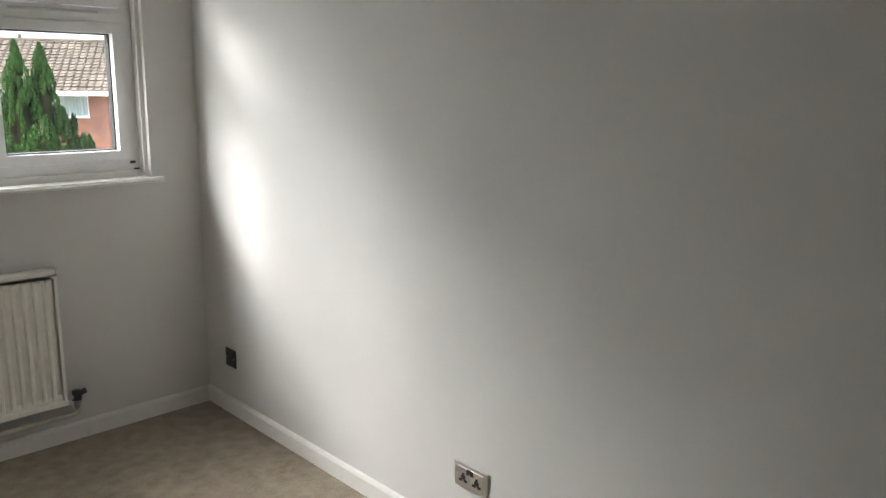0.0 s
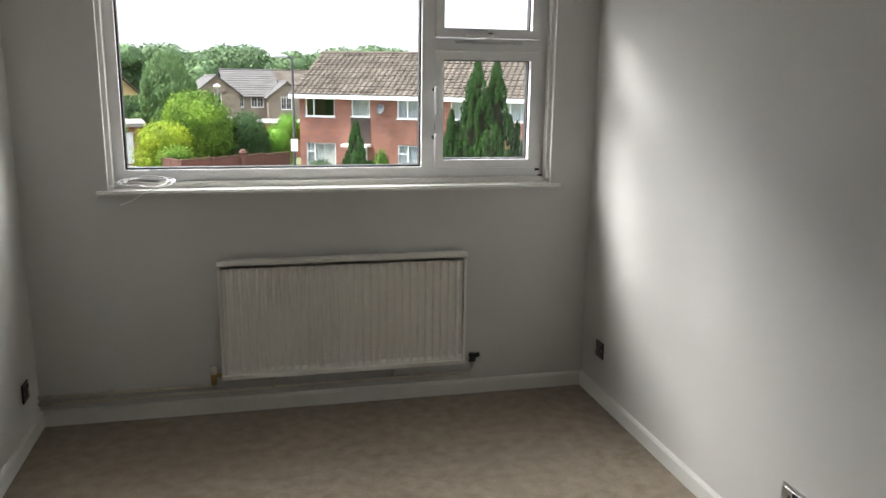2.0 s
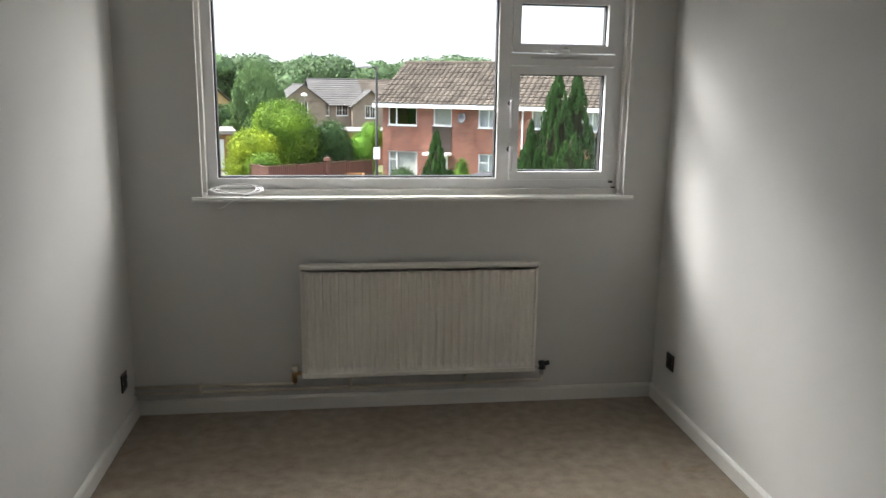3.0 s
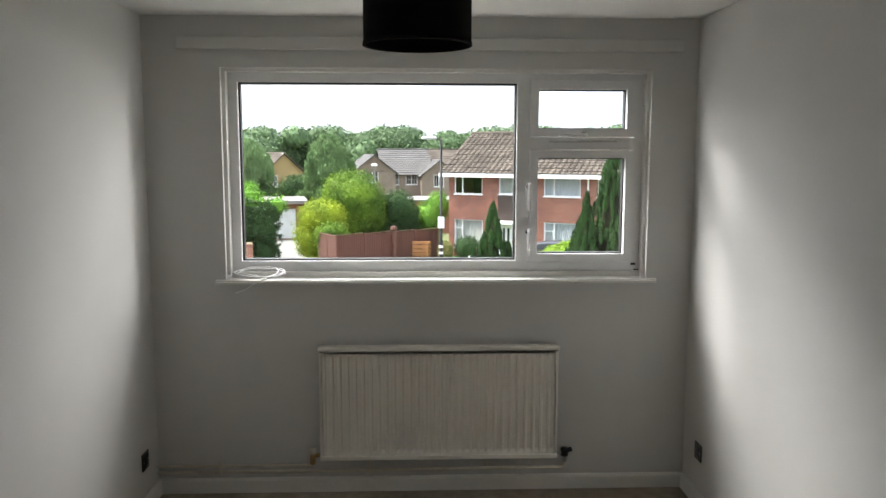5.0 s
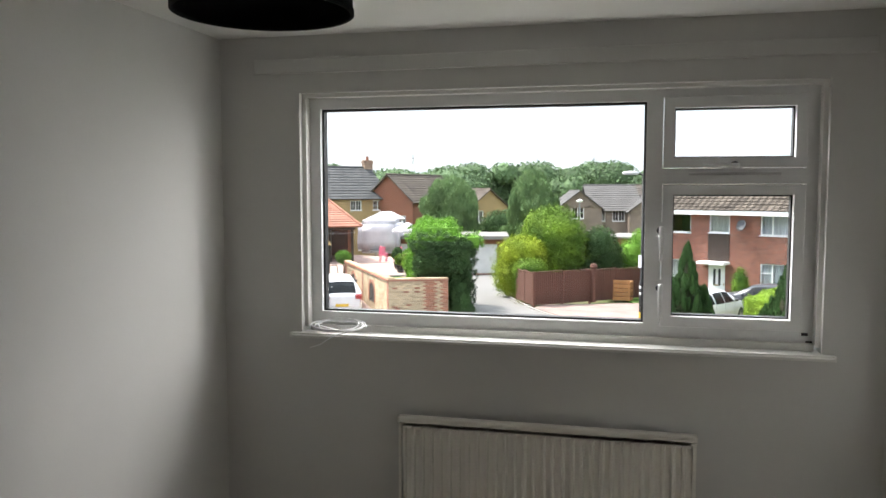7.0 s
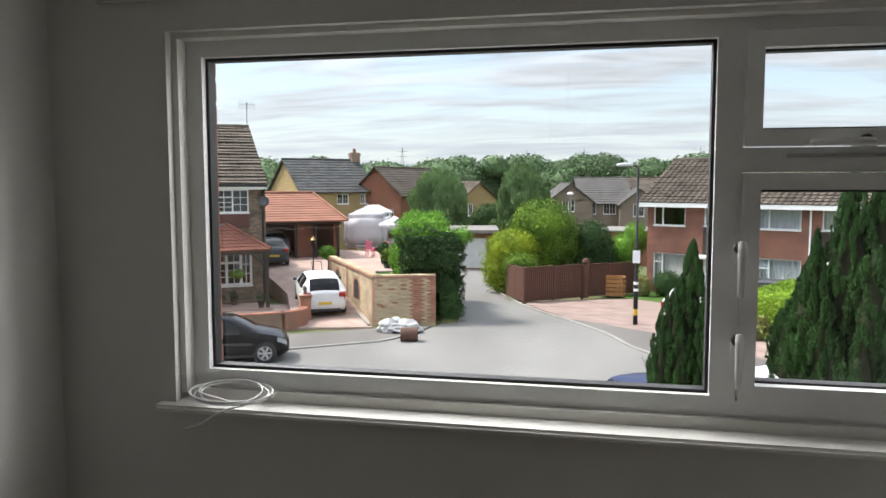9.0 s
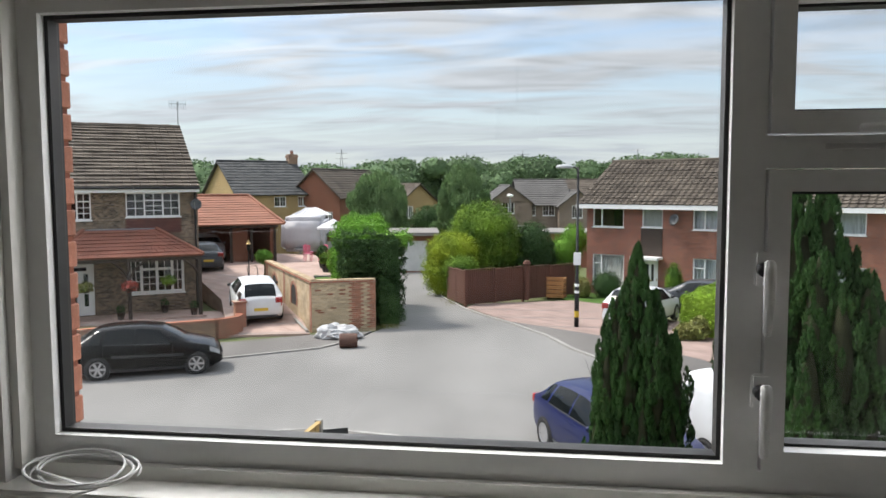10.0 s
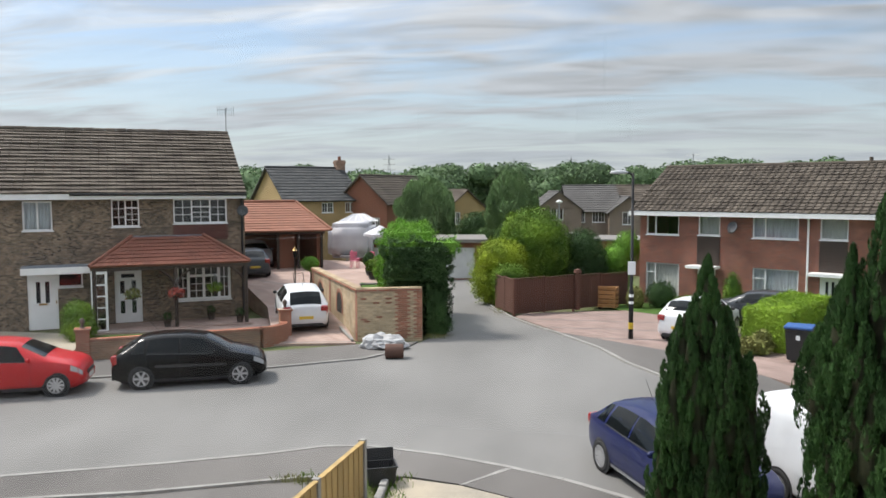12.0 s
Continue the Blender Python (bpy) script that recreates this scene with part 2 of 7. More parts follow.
def tube(bm, pts, r, n=8, caps=True, radii=None):
    pts = [Vector(p) for p in pts]
    rings = []
    for i, p in enumerate(pts):
        d = (pts[min(i + 1, len(pts) - 1)] - pts[max(i - 1, 0)]).normalized()
        a = d.orthogonal().normalized() if abs(d.z) > 0.95 else d.cross(Vector((0, 0, 1))).normalized()
        b = d.cross(a)
        rr = radii[i] if radii else r
        rings.append([bm.verts.new(p + (a * math.cos(2 * math.pi * k / n) + b * math.sin(2 * math.pi * k / n)) * rr) for k in range(n)])
    for u, w in zip(rings, rings[1:]):
        for k in range(n):
            bm.faces.new((u[k], u[(k + 1) % n], w[(k + 1) % n], w[k]))
    if caps:
        bm.faces.new(rings[0][::-1]); bm.faces.new(rings[-1])


def lathe(bm, prof, n=24, axis="z", at=(0, 0, 0), close=False):
    rings = []
    for r, h in prof:
        ring = []
        for k in range(n):
            a = 2 * math.pi * k / n
            c, s = r * math.cos(a), r * math.sin(a)
            q = (c, s, h) if axis == "z" else ((h, c, s) if axis == "x" else (c, h, s))
            ring.append(bm.verts.new(Vector(at) + Vector(q)))
        rings.append(ring)
    pairs = list(zip(rings, rings[1:])) + ([(rings[-1], rings[0])] if close else [])
    for u, w in pairs:
        for k in range(n):
            bm.faces.new((u[k], u[(k + 1) % n], w[(k + 1) % n], w[k]))
    if not close:
        for ring in (rings[0], rings[-1]):
            if (ring[0].co - ring[n // 2].co).length > 1e-6:
                bm.faces.new(ring)


def holed_wall(bm, s0, s1, z0, z1, holes, y0, y1):
    """An upright wall along x with a front at y0, a back at y1 and openings (a, b, c, d) in x and z that go right through."""
    xs = sorted({s0, s1, *[h[0] for h in holes], *[h[1] for h in holes]})
    zs = sorted({z0, z1, *[h[2] for h in holes], *[h[3] for h in holes]})
    vs = {}

    def v(x, y, z):
        k = (round(x, 4), round(y, 4), round(z, 4))
        if k not in vs:
            vs[k] = bm.verts.new((x, y, z))
        return vs[k]

    def solid(i, j):
        if i < 0 or j < 0 or i >= len(xs) - 1 or j >= len(zs) - 1:
            return False
        cx, cz = (xs[i] + xs[i + 1]) / 2, (zs[j] + zs[j + 1]) / 2
        return not any(h[0] < cx < h[1] and h[2] < cz < h[3] for h in holes)

    for i in range(len(xs) - 1):
        for j in range(len(zs) - 1):
            if not solid(i, j):
                continue
            a, b, c, d = xs[i], xs[i + 1], zs[j], zs[j + 1]
            bm.faces.new((v(a, y0, c), v(b, y0, c), v(b, y0, d), v(a, y0, d)))
            bm.faces.new((v(a, y1, c), v(a, y1, d), v(b, y1, d), v(b, y1, c)))
            if not solid(i - 1, j):
                bm.faces.new((v(a, y0, c), v(a, y0, d), v(a, y1, d), v(a, y1, c)))
            if not solid(i + 1, j):
                bm.faces.new((v(b, y0, c), v(b, y1, c), v(b, y1, d), v(b, y0, d)))
            if not solid(i, j - 1):
                bm.faces.new((v(a, y0, c), v(a, y1, c), v(b, y1, c), v(b, y0, c)))
            if not solid(i, j + 1):
                bm.faces.new((v(a, y0, d), v(b, y0, d), v(b, y1, d), v(a, y1, d)))


def rect_frame(bm, x0, x1, z0, z1, w, y0, y1):
    """A square-section frame of width w round an opening, between y0 and y1."""
    holed_wall(bm, x0, x1, z0, z1, [(x0 + w, x1 - w, z0 + w, z1 - w)], y0, y1)


# ---- the bedroom ----
XW, XE, YS, H = -1.27, 1.437, -4.62, 2.385        # west and east walls, back wall, ceiling
OX0, OX1, OZ0, OZ1 = -0.90, 1.21, 1.105, 2.142    # window opening
WALL_T = 0.15

bm = bmesh.new(); holed_wall(bm, XW - 0.2, XE + 0.2, -0.2, H + 0.25, [(OX0, OX1, OZ0, OZ1)], 0.0, WALL_T)
tagged(part("wall_north", bm, PAINT_WALL), "off-white painted plaster wall around the bedroom window", "wall", kind="structure")
tagged(box("wall_east", (XE, XE + 0.2, YS, 0.0, 0, H), PAINT_WALL), "smooth off-white painted bedroom wall", "wall", kind="structure")
tagged(box("wall_west", (XW - 0.2, XW, YS, 0.0, 0, H), PAINT_WALL), "smooth off-white painted bedroom wall", "wall", kind="structure")
tagged(box("wall_south", (XW - 0.2, XE + 0.2, YS - 0.2, YS, 0, H), PAINT_WALL), "plain off-white painted bedroom wall", "wall", kind="structure")
tagged(box("ceiling", (XW - 0.2, XE + 0.2, YS - 0.2, 0.0, H, H + 0.25), PAINT_CEIL), "plain white painted bedroom ceiling", "ceiling", kind="structure")
tagged(box("floor", (XW - 0.2, XE + 0.2, YS - 0.2, 0.0, -0.2, 0), CARPET), "worn beige cut-pile carpet on the bedroom floor", "carpet floor", kind="structure")


def skirting(name, length, m):
    bm = bmesh.new()
    prof = [(0, 0), (0, -0.016), (0.064, -0.016), (0.074, -0.010), (0.077, 0)]
    a = [bm.verts.new((0, y, z)) for z, y in prof]
    b = [bm.verts.new((length, y, z)) for z, y in prof]
    for k in range(len(prof)):
        k2 = (k + 1) % len(prof)
        bm.faces.new((a[k], b[k], b[k2], a[k2]))
    bm.faces.new(a[::-1]); bm.faces.new(b)
    ob = part(name, bm, GLOSS_WHITE)
    ob.matrix_world = m
    return tagged(ob, "white gloss-painted wooden skirting board along the wall", "skirting board", kind="structure")


skirting("baseboard", XE - XW - 0.034, pose(XW + 0.017, 0, 0))
skirting("baseboard", -YS, pose(XE, 0, 0, 0, 0, -90))
skirting("baseboard", -YS, pose(XW, YS, 0, 0, 0, 90))
skirting("baseboard", XE - XW - 0.034, pose(XE - 0.017, YS, 0, 0, 0, 180))

# window: outer frame, mullion, transom, two sashes, three panes
GX0, GX1, GZ0, GZ1 = -0.835, 0.553, 1.188, 2.080      # fixed pane
SX0, SX1 = 0.617, 1.150                                # sash column
win = thing("window_1", "white plastic bedroom window with a fixed pane and two opening lights", "window", kind="structure")
FY0, FY1 = 0.075, 0.145
bm = bmesh.new()
holed_wall(bm, OX0 + 0.018, OX1 - 0.018, OZ0 + 0.022, OZ1 - 0.016, [(GX0, GX1, GZ0, GZ1), (SX0, SX1, 1.178, 1.752), (SX0, SX1, 1.812, 2.094)], FY0, FY1)
bmesh.ops.bevel(bm, geom=[e for e in bm.edges if e.calc_face_angle(0) > 1 and all(abs(v.co.y - FY0) < 1e-4 for v in e.verts)], offset=0.008, segments=2, affect="EDGES")
frame_ob = part("window_frame", bm, UPVC, win)
bm = bmesh.new()
for a, b, c, d in ((OX0, OX0 + 0.018, OZ0 + 0.022, OZ1), (OX1 - 0.018, OX1, OZ0 + 0.022, OZ1)):
    bx(bm, a, b, 0.028, 0.15, c, d)
bx(bm, OX0 + 0.018, OX1 - 0.018, 0.028, 0.15, OZ1 - 0.016, OZ1)
part("trim", bm, GLOSS_WHITE, win, "gloss-painted reveal bead")


def casement(x0, x1, z0, z1, w):
    bm = bmesh.new()
    rect_frame(bm, x0 + 0.003, x1 - 0.003, z0 + 0.003, z1 - 0.003, w, FY0 - 0.012, FY1 - 0.02)
    bmesh.ops.bevel(bm, geom=[e for e in bm.edges if e.calc_face_angle(0) > 1 and all(abs(v.co.y - FY0 + 0.012) < 1e-4 for v in e.verts)], offset=0.006, segments=2, affect="EDGES")
    return part("sash", bm, UPVC, win)


SW = 0.040
side_sash = casement(SX0, SX1, 1.178, 1.752, SW)
top_sash = casement(SX0, SX1, 1.812, 2.094, SW)
for holder, (a, b, c, d) in ((frame_ob, (GX0, GX1, GZ0, GZ1)), (side_sash, (SX0 + SW, SX1 - SW, 1.178 + SW, 1.752 - SW)), (top_sash, (SX0 + SW, SX1 - SW, 1.812 + SW, 2.094 - SW))):
    bm = bmesh.new(); rect_frame(bm, a, b, c, d, 0.0085, 0.098, 0.139)
    part("gasket", bm, BLACK_RUBBER, holder, "black rubber glazing gasket")
    pane = box("pane", (a + 0.008, b - 0.008, 0.128, 0.134, c + 0.008, d - 0.008), GLASS, holder)
    pane.visible_shadow = False


def casement_handle(holder, z, m=None):
    bm = bmesh.new()
    bx(bm, -0.016, 0.016, -0.010, 0.0, -0.032, 0.032)
    bmesh.ops.bevel(bm, geom=bm.edges[:], offset=0.004, segments=2, affect="EDGES")
    plate = part("handle", bm, UPVC, holder, "white cranked casement handle", m=m)
    bm = bmesh.new()
    sec = [(0.018, -0.034, 0.009, 0.008), (-0.004, -0.038, 0.010, 0.009), (-0.060, -0.036, 0.009, 0.007), (-0.122, -0.028, 0.007, 0.005)]
    rings = [[bm.verts.new((0.004 + sx * w, y + sy * t, z)) for sx, sy in ((-1, -1), (1, -1), (1, 1), (-1, 1))] for z, y, w, t in sec]
    for p, q in zip(rings, rings[1:]):
        for e in range(4):
            bm.faces.new((p[e], p[(e + 1) % 4], q[(e + 1) % 4], q[e]))
    bm.faces.new(rings[0]); bm.faces.new(rings[-1][::-1])
    bmesh.ops.recalc_face_normals(bm, faces=bm.faces[:])
    bmesh.ops.bevel(bm, geom=bm.edges[:], offset=0.003, segments=2, affect="EDGES")
    part("lever", bm, UPVC, plate, smooth=True)
    bm = bmesh.new()
    tube(bm, [(0.0, -0.008, 0), (0.0, -0.030, 0)], 0.014, 12)
    part("boss", bm, BLACK_PLASTIC, plate, smooth=True)


casement_handle(side_sash, 0, pose(SX0 - 0.005, FY0 - 0.013, 1.567))
casement_handle(side_sash, 0, pose(SX0 - 0.005, FY0 - 0.013, 1.338))
casement_handle(top_sash, 0, pose((SX0 + SX1) / 2 + 0.0, FY0 - 0.013, 1.826, 0, 90, 0))
box("stay", (SX0 + 0.10, SX1 - 0.09, FY0 - 0.006, FY0 - 0.0005, 1.786, 1.797), CHROME, frame_ob, 0.002, "thin metal window stay")
for hx, hz in ((SX1 + 0.012, 1.168), (OX1 - 0.032, OZ0 + 0.031)):
    box("drain_cap", (hx - 0.012, hx + 0.012, FY0 - 0.004, FY0 - 0.0005, hz - 0.006, hz + 0.006), BLACK_PLASTIC, frame_ob, 0.001)

# sill board with rounded nose
bm = bmesh.new()
bx(bm, OX0 - 0.045, OX1 + 0.045, -0.042, 0.0, OZ0 - 0.020, OZ0 + 0.001)
bmesh.ops.bevel(bm, geom=[e for e in bm.edges if all(v.co.y < -0.04 for v in e.verts)], offset=0.008, segments=3, affect="EDGES")
bx(bm, OX0 + 0.001, OX1 - 0.001, 0.0, 0.15, OZ0 + 0.0005, OZ0 + 0.001)
bx(bm, OX0 + 0.018, OX1 - 0.018, 0.052, 0.0745, OZ0 + 0.001, OZ0 + 0.030)
tagged(part("window_sill", bm, GLOSS_WHITE), "white gloss-painted wooden window board under the window", "window sill", kind="structure")
# curtain batten above the window
tagged(box("trim", (-1.10, 1.36, -0.022, 0.0, 2.225, 2.285), PAINT_WALL, bevel=0.004), "wall-coloured wooden curtain batten above the window", "curtain batten", kind="structure")

# radiator
RX0, RX1, RZ0, RZ1 = -0.445, 0.765, 0.185, 0.778
RYF, RYB = -0.072, -0.042
rad = thing("radiator", "cream-white ribbed steel panel radiator on the wall under the window", "radiator", pose(0, 0, 0))
bm = bmesh.new()
NR = 30
cols = []
x = RX0 + 0.02
step = (RX1 - RX0 - 0.04) / NR
prof = []
for k in range(NR):
    for fx, fy in ((0.08, 0.0), (0.30, 0.0), (0.46, 0.012), (0.92, 0.012)):
        prof.append((x + (k + fx) * step, RYF + 0.004 + fy))
zs = [(RZ0 + 0.012, 0), (RZ0 + 0.034, 0), (RZ0 + 0.052, 1), (RZ1 - 0.058, 1), (RZ1 - 0.040, 0), (RZ1 - 0.030, 0)]
grid = [[bm.verts.new((px, (py if full else RYF + 0.004), z)) for px, py in prof] for z, full in zs]
for u, w in zip(grid, grid[1:]):
    for k in range(len(prof) - 1):
        bm.faces.new((u[k], u[k + 1], w[k + 1], w[k]))
part("panel", bm, RAD_WHITE, rad, smooth=False)
bm = bmesh.new()
rect_frame(bm, RX0 + 0.004, RX1 - 0.004, RZ0 + 0.002, RZ1 - 0.030, 0.012, RYF + 0.004, RYB)
bx(bm, RX0 + 0.004, RX1 - 0.004, RYF + 0.0235, RYB, RZ0 + 0.03, RZ1 - 0.05)
part("back_panel", bm, RAD_WHITE, rad)
box("top_grille", (RX0, RX1, RYF - 0.003, RYB + 0.01, RZ1 - 0.028, RZ1), RAD_WHITE, rad, 0.008)
box("bottom_seam", (RX0 + 0.004, RX1 - 0.004, RYF - 0.004, RYF + 0.004, RZ0 + 0.004, RZ0 + 0.028), RAD_WHITE, rad, 0.003)
for ex in (RX0, RX1 - 0.012):
    box("end_cap", (ex, ex + 0.012, RYF - 0.006, RYB + 0.01, RZ1 - 0.026, RZ1 - 0.002), RAD_WHITE, rad, 0.004)
for ex in (RX0 + 0.18, RX1 - 0.20):
    box("bracket", (ex, ex + 0.03, RYB, -0.001, RZ0 + 0.06, RZ1 - 0.1), RAD_WHITE, rad)
for sx, ex, vm, lab in ((-1, RX0, BRASS, "brass lockshield valve with painted cap"), (1, RX1, BLACK_PLASTIC, "black radiator valve knob")):
    bm = bmesh.new()
    tube(bm, [(ex, -0.055, RZ0 + 0.028), (ex + sx * 0.04, -0.055, RZ0 + 0.028)], 0.011, 10)
    tube(bm, [(ex + sx * 0.036, -0.055, RZ0 - 0.018), (ex + sx * 0.036, -0.055, RZ0 + 0.04)], 0.014, 10)
    v = part("valve", bm, BRASS if sx < 0 else CHROME, rad, lab, smooth=True)
    bm = bmesh.new()
    if sx > 0:
        tube(bm, [(ex + 0.036, -0.055, RZ0 + 0.012), (ex + 0.036, -0.055, RZ0 + 0.052)], 0.019, 14, radii=[0.021, 0.018])
        tube(bm, [(ex + 0.045, -0.06, RZ0 + 0.038), (ex + 0.072, -0.068, RZ0 + 0.050)], 0.012, 10)
    else:
        tube(bm, [(ex - 0.036, -0.055, RZ0 + 0.036), (ex - 0.036, -0.055, RZ0 + 0.066)], 0.016, 12)
    part("knob", bm, BLACK_PLASTIC if sx > 0 else PIPE_PAINT, v, smooth=True)

# heating pipes along the top of the skirting
pipes = thing("heating_pipe", "cream-painted heating pipes clipped along the skirting under the radiator", "pipe", pose(0, 0, 0))
bm = bmesh.new()
tube(bm, [(XW + 0.001, -0.020, 0.148), (RX0 - 0.06, -0.024, 0.146), (RX0 - 0.04, -0.040, 0.147), (RX0 - 0.036, -0.054, 0.156), (RX0 - 0.036, -0.055, RZ0 - 0.016)], 0.0085, 10)
part("pipe", bm, PIPE_PAINT, pipes, smooth=True)
bm = bmesh.new()
tube(bm, [(XW + 0.001, -0.024, 0.116), (-0.2, -0.026, 0.118), (0.25, -0.030, 0.122), (RX1 - 0.04, -0.040, 0.128), (RX1 + 0.02, -0.052, 0.130), (RX1 + 0.036, -0.055, 0.140), (RX1 + 0.036, -0.055, RZ0 - 0.016)], 0.0085, 10)
part("pipe", bm, PIPE_PAINT, pipes, smooth=True)
for px in (-0.95, -0.2, 0.4):
    box("clip", (px - 0.008, px + 0.008, -0.035, -0.0005, 0.104, 0.160), PIPE_PAINT, pipes, 0.002)


# sockets
def plate(name, label, w, h, m, metal, rockers):
    ob = thing(name, label, "wall socket", m)
    face = box("faceplate", (-w / 2, w / 2, -0.008, 0, -h / 2, h / 2), metal, ob, 0.003)
    for k in range(rockers):
        cx = (k - (rockers - 1) / 2) * 0.060
        bm = bmesh.new()
        bx(bm, cx - 0.026, cx + 0.026, -0.0095, -0.007, -0.030, 0.030)
        part("insert", bm, BLACK_PLASTIC if rockers == 1 else CHROME, ob)
        bm = bmesh.new()
        bx(bm, cx - 0.004, cx + 0.004, -0.0115, -0.0085, 0.000, 0.013)
        for sx in (-0.011, 0.011):
            bx(bm, cx + sx - 0.0075, cx + sx + 0.0075, -0.0115, -0.0085, -0.019, -0.011)
        bx(bm, cx - 0.009, cx + 0.009, -0.0112, -0.0085, -0.012, 0.002)
        part("pin_holes", bm, BLACK_PLASTIC, ob)
        box("switch", (cx + (0.022 if k == 0 else -0.022) - 0.006, cx + (0.022 if k == 0 else -0.022) + 0.006, -0.013, -0.009, 0.012, 0.030), BLACK_PLASTIC, ob, 0.001)
    for sx in (-w / 2 + 0.012, w / 2 - 0.012):
        bm = bmesh.new(); tube(bm, [(sx, -0.0075, 0), (sx, -0.0095, 0)], 0.0035, 8)
        part("screw", bm, CHROME, ob)
    return ob


DARK_METAL = mat("black_nickel", (0.05, 0.048, 0.045), 0.3, 0.1, 20, 0.02, 100, metal=0.6)
plate("wall_socket", "black nickel aerial socket low on the bedroom wall", 0.086, 0.086, pose(XE - 0.0005, -0.222, 0.273, 0, 0, -90), DARK_METAL, 1)
plate("wall_socket", "black nickel single socket low on the bedroom wall", 0.086, 0.086, pose(XW + 0.0005, -0.205, 0.255, 0, 0, 90), DARK_METAL, 1)
plate("wall_socket", "brushed chrome double socket with black inserts on the wall", 0.146, 0.086, pose(XE - 0.0005, -1.755, 0.285, 0, 0, -90), CHROME, 2)

# pendant drum shade
LX, LY, LZ = 0.044, -2.275, 1.945
lamp = thing("pendant_lamp", "black fabric drum shade hanging from the bedroom ceiling", "ceiling lamp", pose(LX, LY, LZ))
bm = bmesh.new()
lathe(bm, [(0.108, 0), (0.108, 0.165), (0.1055, 0.165), (0.1055, 0)], 48, close=True)
part("shade", bm, SHADE_BLACK, lamp, smooth=False)
for z in (0.002, 0.163):
    bm = bmesh.new(); lathe(bm, [(0.1095, z - 0.003), (0.1095, z + 0.003), (0.1045, z + 0.003), (0.1045, z - 0.003)], 48, close=True)
    part("rim", bm, SHADE_BLACK, lamp, smooth=True)
bm = bmesh.new()
for k in range(3):
    a = 2 * math.pi * k / 3
    tube(bm, [(0.018 * math.cos(a), 0.018 * math.sin(a), 0.135), (0.106 * math.cos(a), 0.106 * math.sin(a), 0.158)], 0.002, 6)
part("spider", bm, CHROME, lamp)
bm = bmesh.new(); lathe(bm, [(0.012, 0.06), (0.03, 0.07), (0.034, 0.09), (0.016, 0.118), (0.016, 0.12)], 16)
part("bulb", bm, mat("bulb_glass", (0.75, 0.75, 0.73), 0.3, 0.02, 5, 0), lamp, smooth=True)
bm = bmesh.new(); tube(bm, [(0, 0, 0.12), (0, 0, 0.175)], 0.018, 12)
part("lampholder", bm, BLACK_PLASTIC, lamp, smooth=True)
bm = bmesh.new(); tube(bm, [(0, 0, 0.17), (0, 0, H - LZ - 0.02)], 0.004, 8)
part("flex", bm, BLACK_PLASTIC, lamp, smooth=True)
bm = bmesh.new(); lathe(bm, [(0.012, H - LZ - 0.04), (0.045, H - LZ - 0.015), (0.048, H - LZ)], 24)
part("ceiling_rose", bm, UPVC, lamp, smooth=True)

# coil of cable on the sill
coil = thing("cable_coil", "loose coil of thin white cable lying on the window sill", "cable", pose(-0.735, 0.012, OZ0 + 0.004))
rng = random.Random(5)
pts = []
for k in range(150):
    a = k / 150 * 2 * math.pi * 4.6
    rr = 0.112 + 0.012 * math.sin(a * 0.37 + 1) + 0.006 * math.sin(a * 1.7)
    pts.append((rr * math.cos(a) + 0.008 * math.sin(a * 0.21), 0.50 * rr * math.sin(a) + 0.004 * math.sin(a * 0.5), 0.006 + 0.012 * k / 150 + 0.016 * (1 + math.sin(a)) + 0.004 * math.sin(a * 0.9) ** 2))
pts += [(0.06, -0.045, 0.008), (0.02, -0.056, 0.0), (-0.02, -0.062, -0.018), (-0.06, -0.066, -0.045), (-0.11, -0.060, -0.062)]
bm = bmesh.new(); tube(bm, pts, 0.0028, 6)
part("cable", bm, CABLE_WHITE, coil, smooth=True)

# dents and marks left in the carpet
for dx, dy, rz, s in ((1.318, -0.836, 20, 1.0), (1.19, -0.80, 70, 0.7), (-1.19, -0.42, 30, 0.7)):
    bm = bmesh.new()
    v = [bm.verts.new((s * (0.075 + 0.02 * math.sin(3 * a)) * math.cos(a), s * 0.028 * math.sin(a), 0.0015)) for a in [2 * math.pi * k / 14 for k in range(14)]]
    c = bm.verts.new((0, 0, 0.004))
    for k in range(14):
        bm.faces.new((v[k], v[(k + 1) % 14], c))
    ob = part("carpet_mark", bm, mat("flattened_pile", (0.30, 0.245, 0.185), 0.95, 0.2, 20, 0.6, 300, spec=0.1), smooth=True)
    ob.matrix_world = pose(dx, dy, 0.001, 0, 0, rz)
    tagged(ob, "flattened darker furniture mark in the beige carpet", "carpet mark")
# ---- materials of the street ----
def asphalt_mat(name, col, patchy):
    return mat(name, col, 0.9, patchy, 0.35, 0.5, 70, spec=0.25, thresh=(0.35, 0.68), stretch=(1, 0.45, 1))


ASPHALT = asphalt_mat("road_asphalt", (0.200, 0.194, 0.184), 0.16)
PAVE = asphalt_mat("pavement_asphalt", (0.155, 0.145, 0.135), 0.25)
KERB = mat("concrete_kerb", (0.30, 0.29, 0.27), 0.9, 0.2, 3, 0.4, 50, spec=0.2)
CONCRETE = mat("old_concrete", (0.38, 0.35, 0.29), 0.92, 0.22, 1.2, 0.4, 40, spec=0.2, col2=(0.44, 0.38, 0.29))
GRASS = mat("grass", (0.07, 0.13, 0.03), 0.95, 0.35, 1.5, 0.8, 30, spec=0.1)
EARTH = mat("dry_ground", (0.20, 0.18, 0.11), 0.95, 0.3, 0.4, 0.6, 20, spec=0.1, col2=(0.10, 0.14, 0.05))
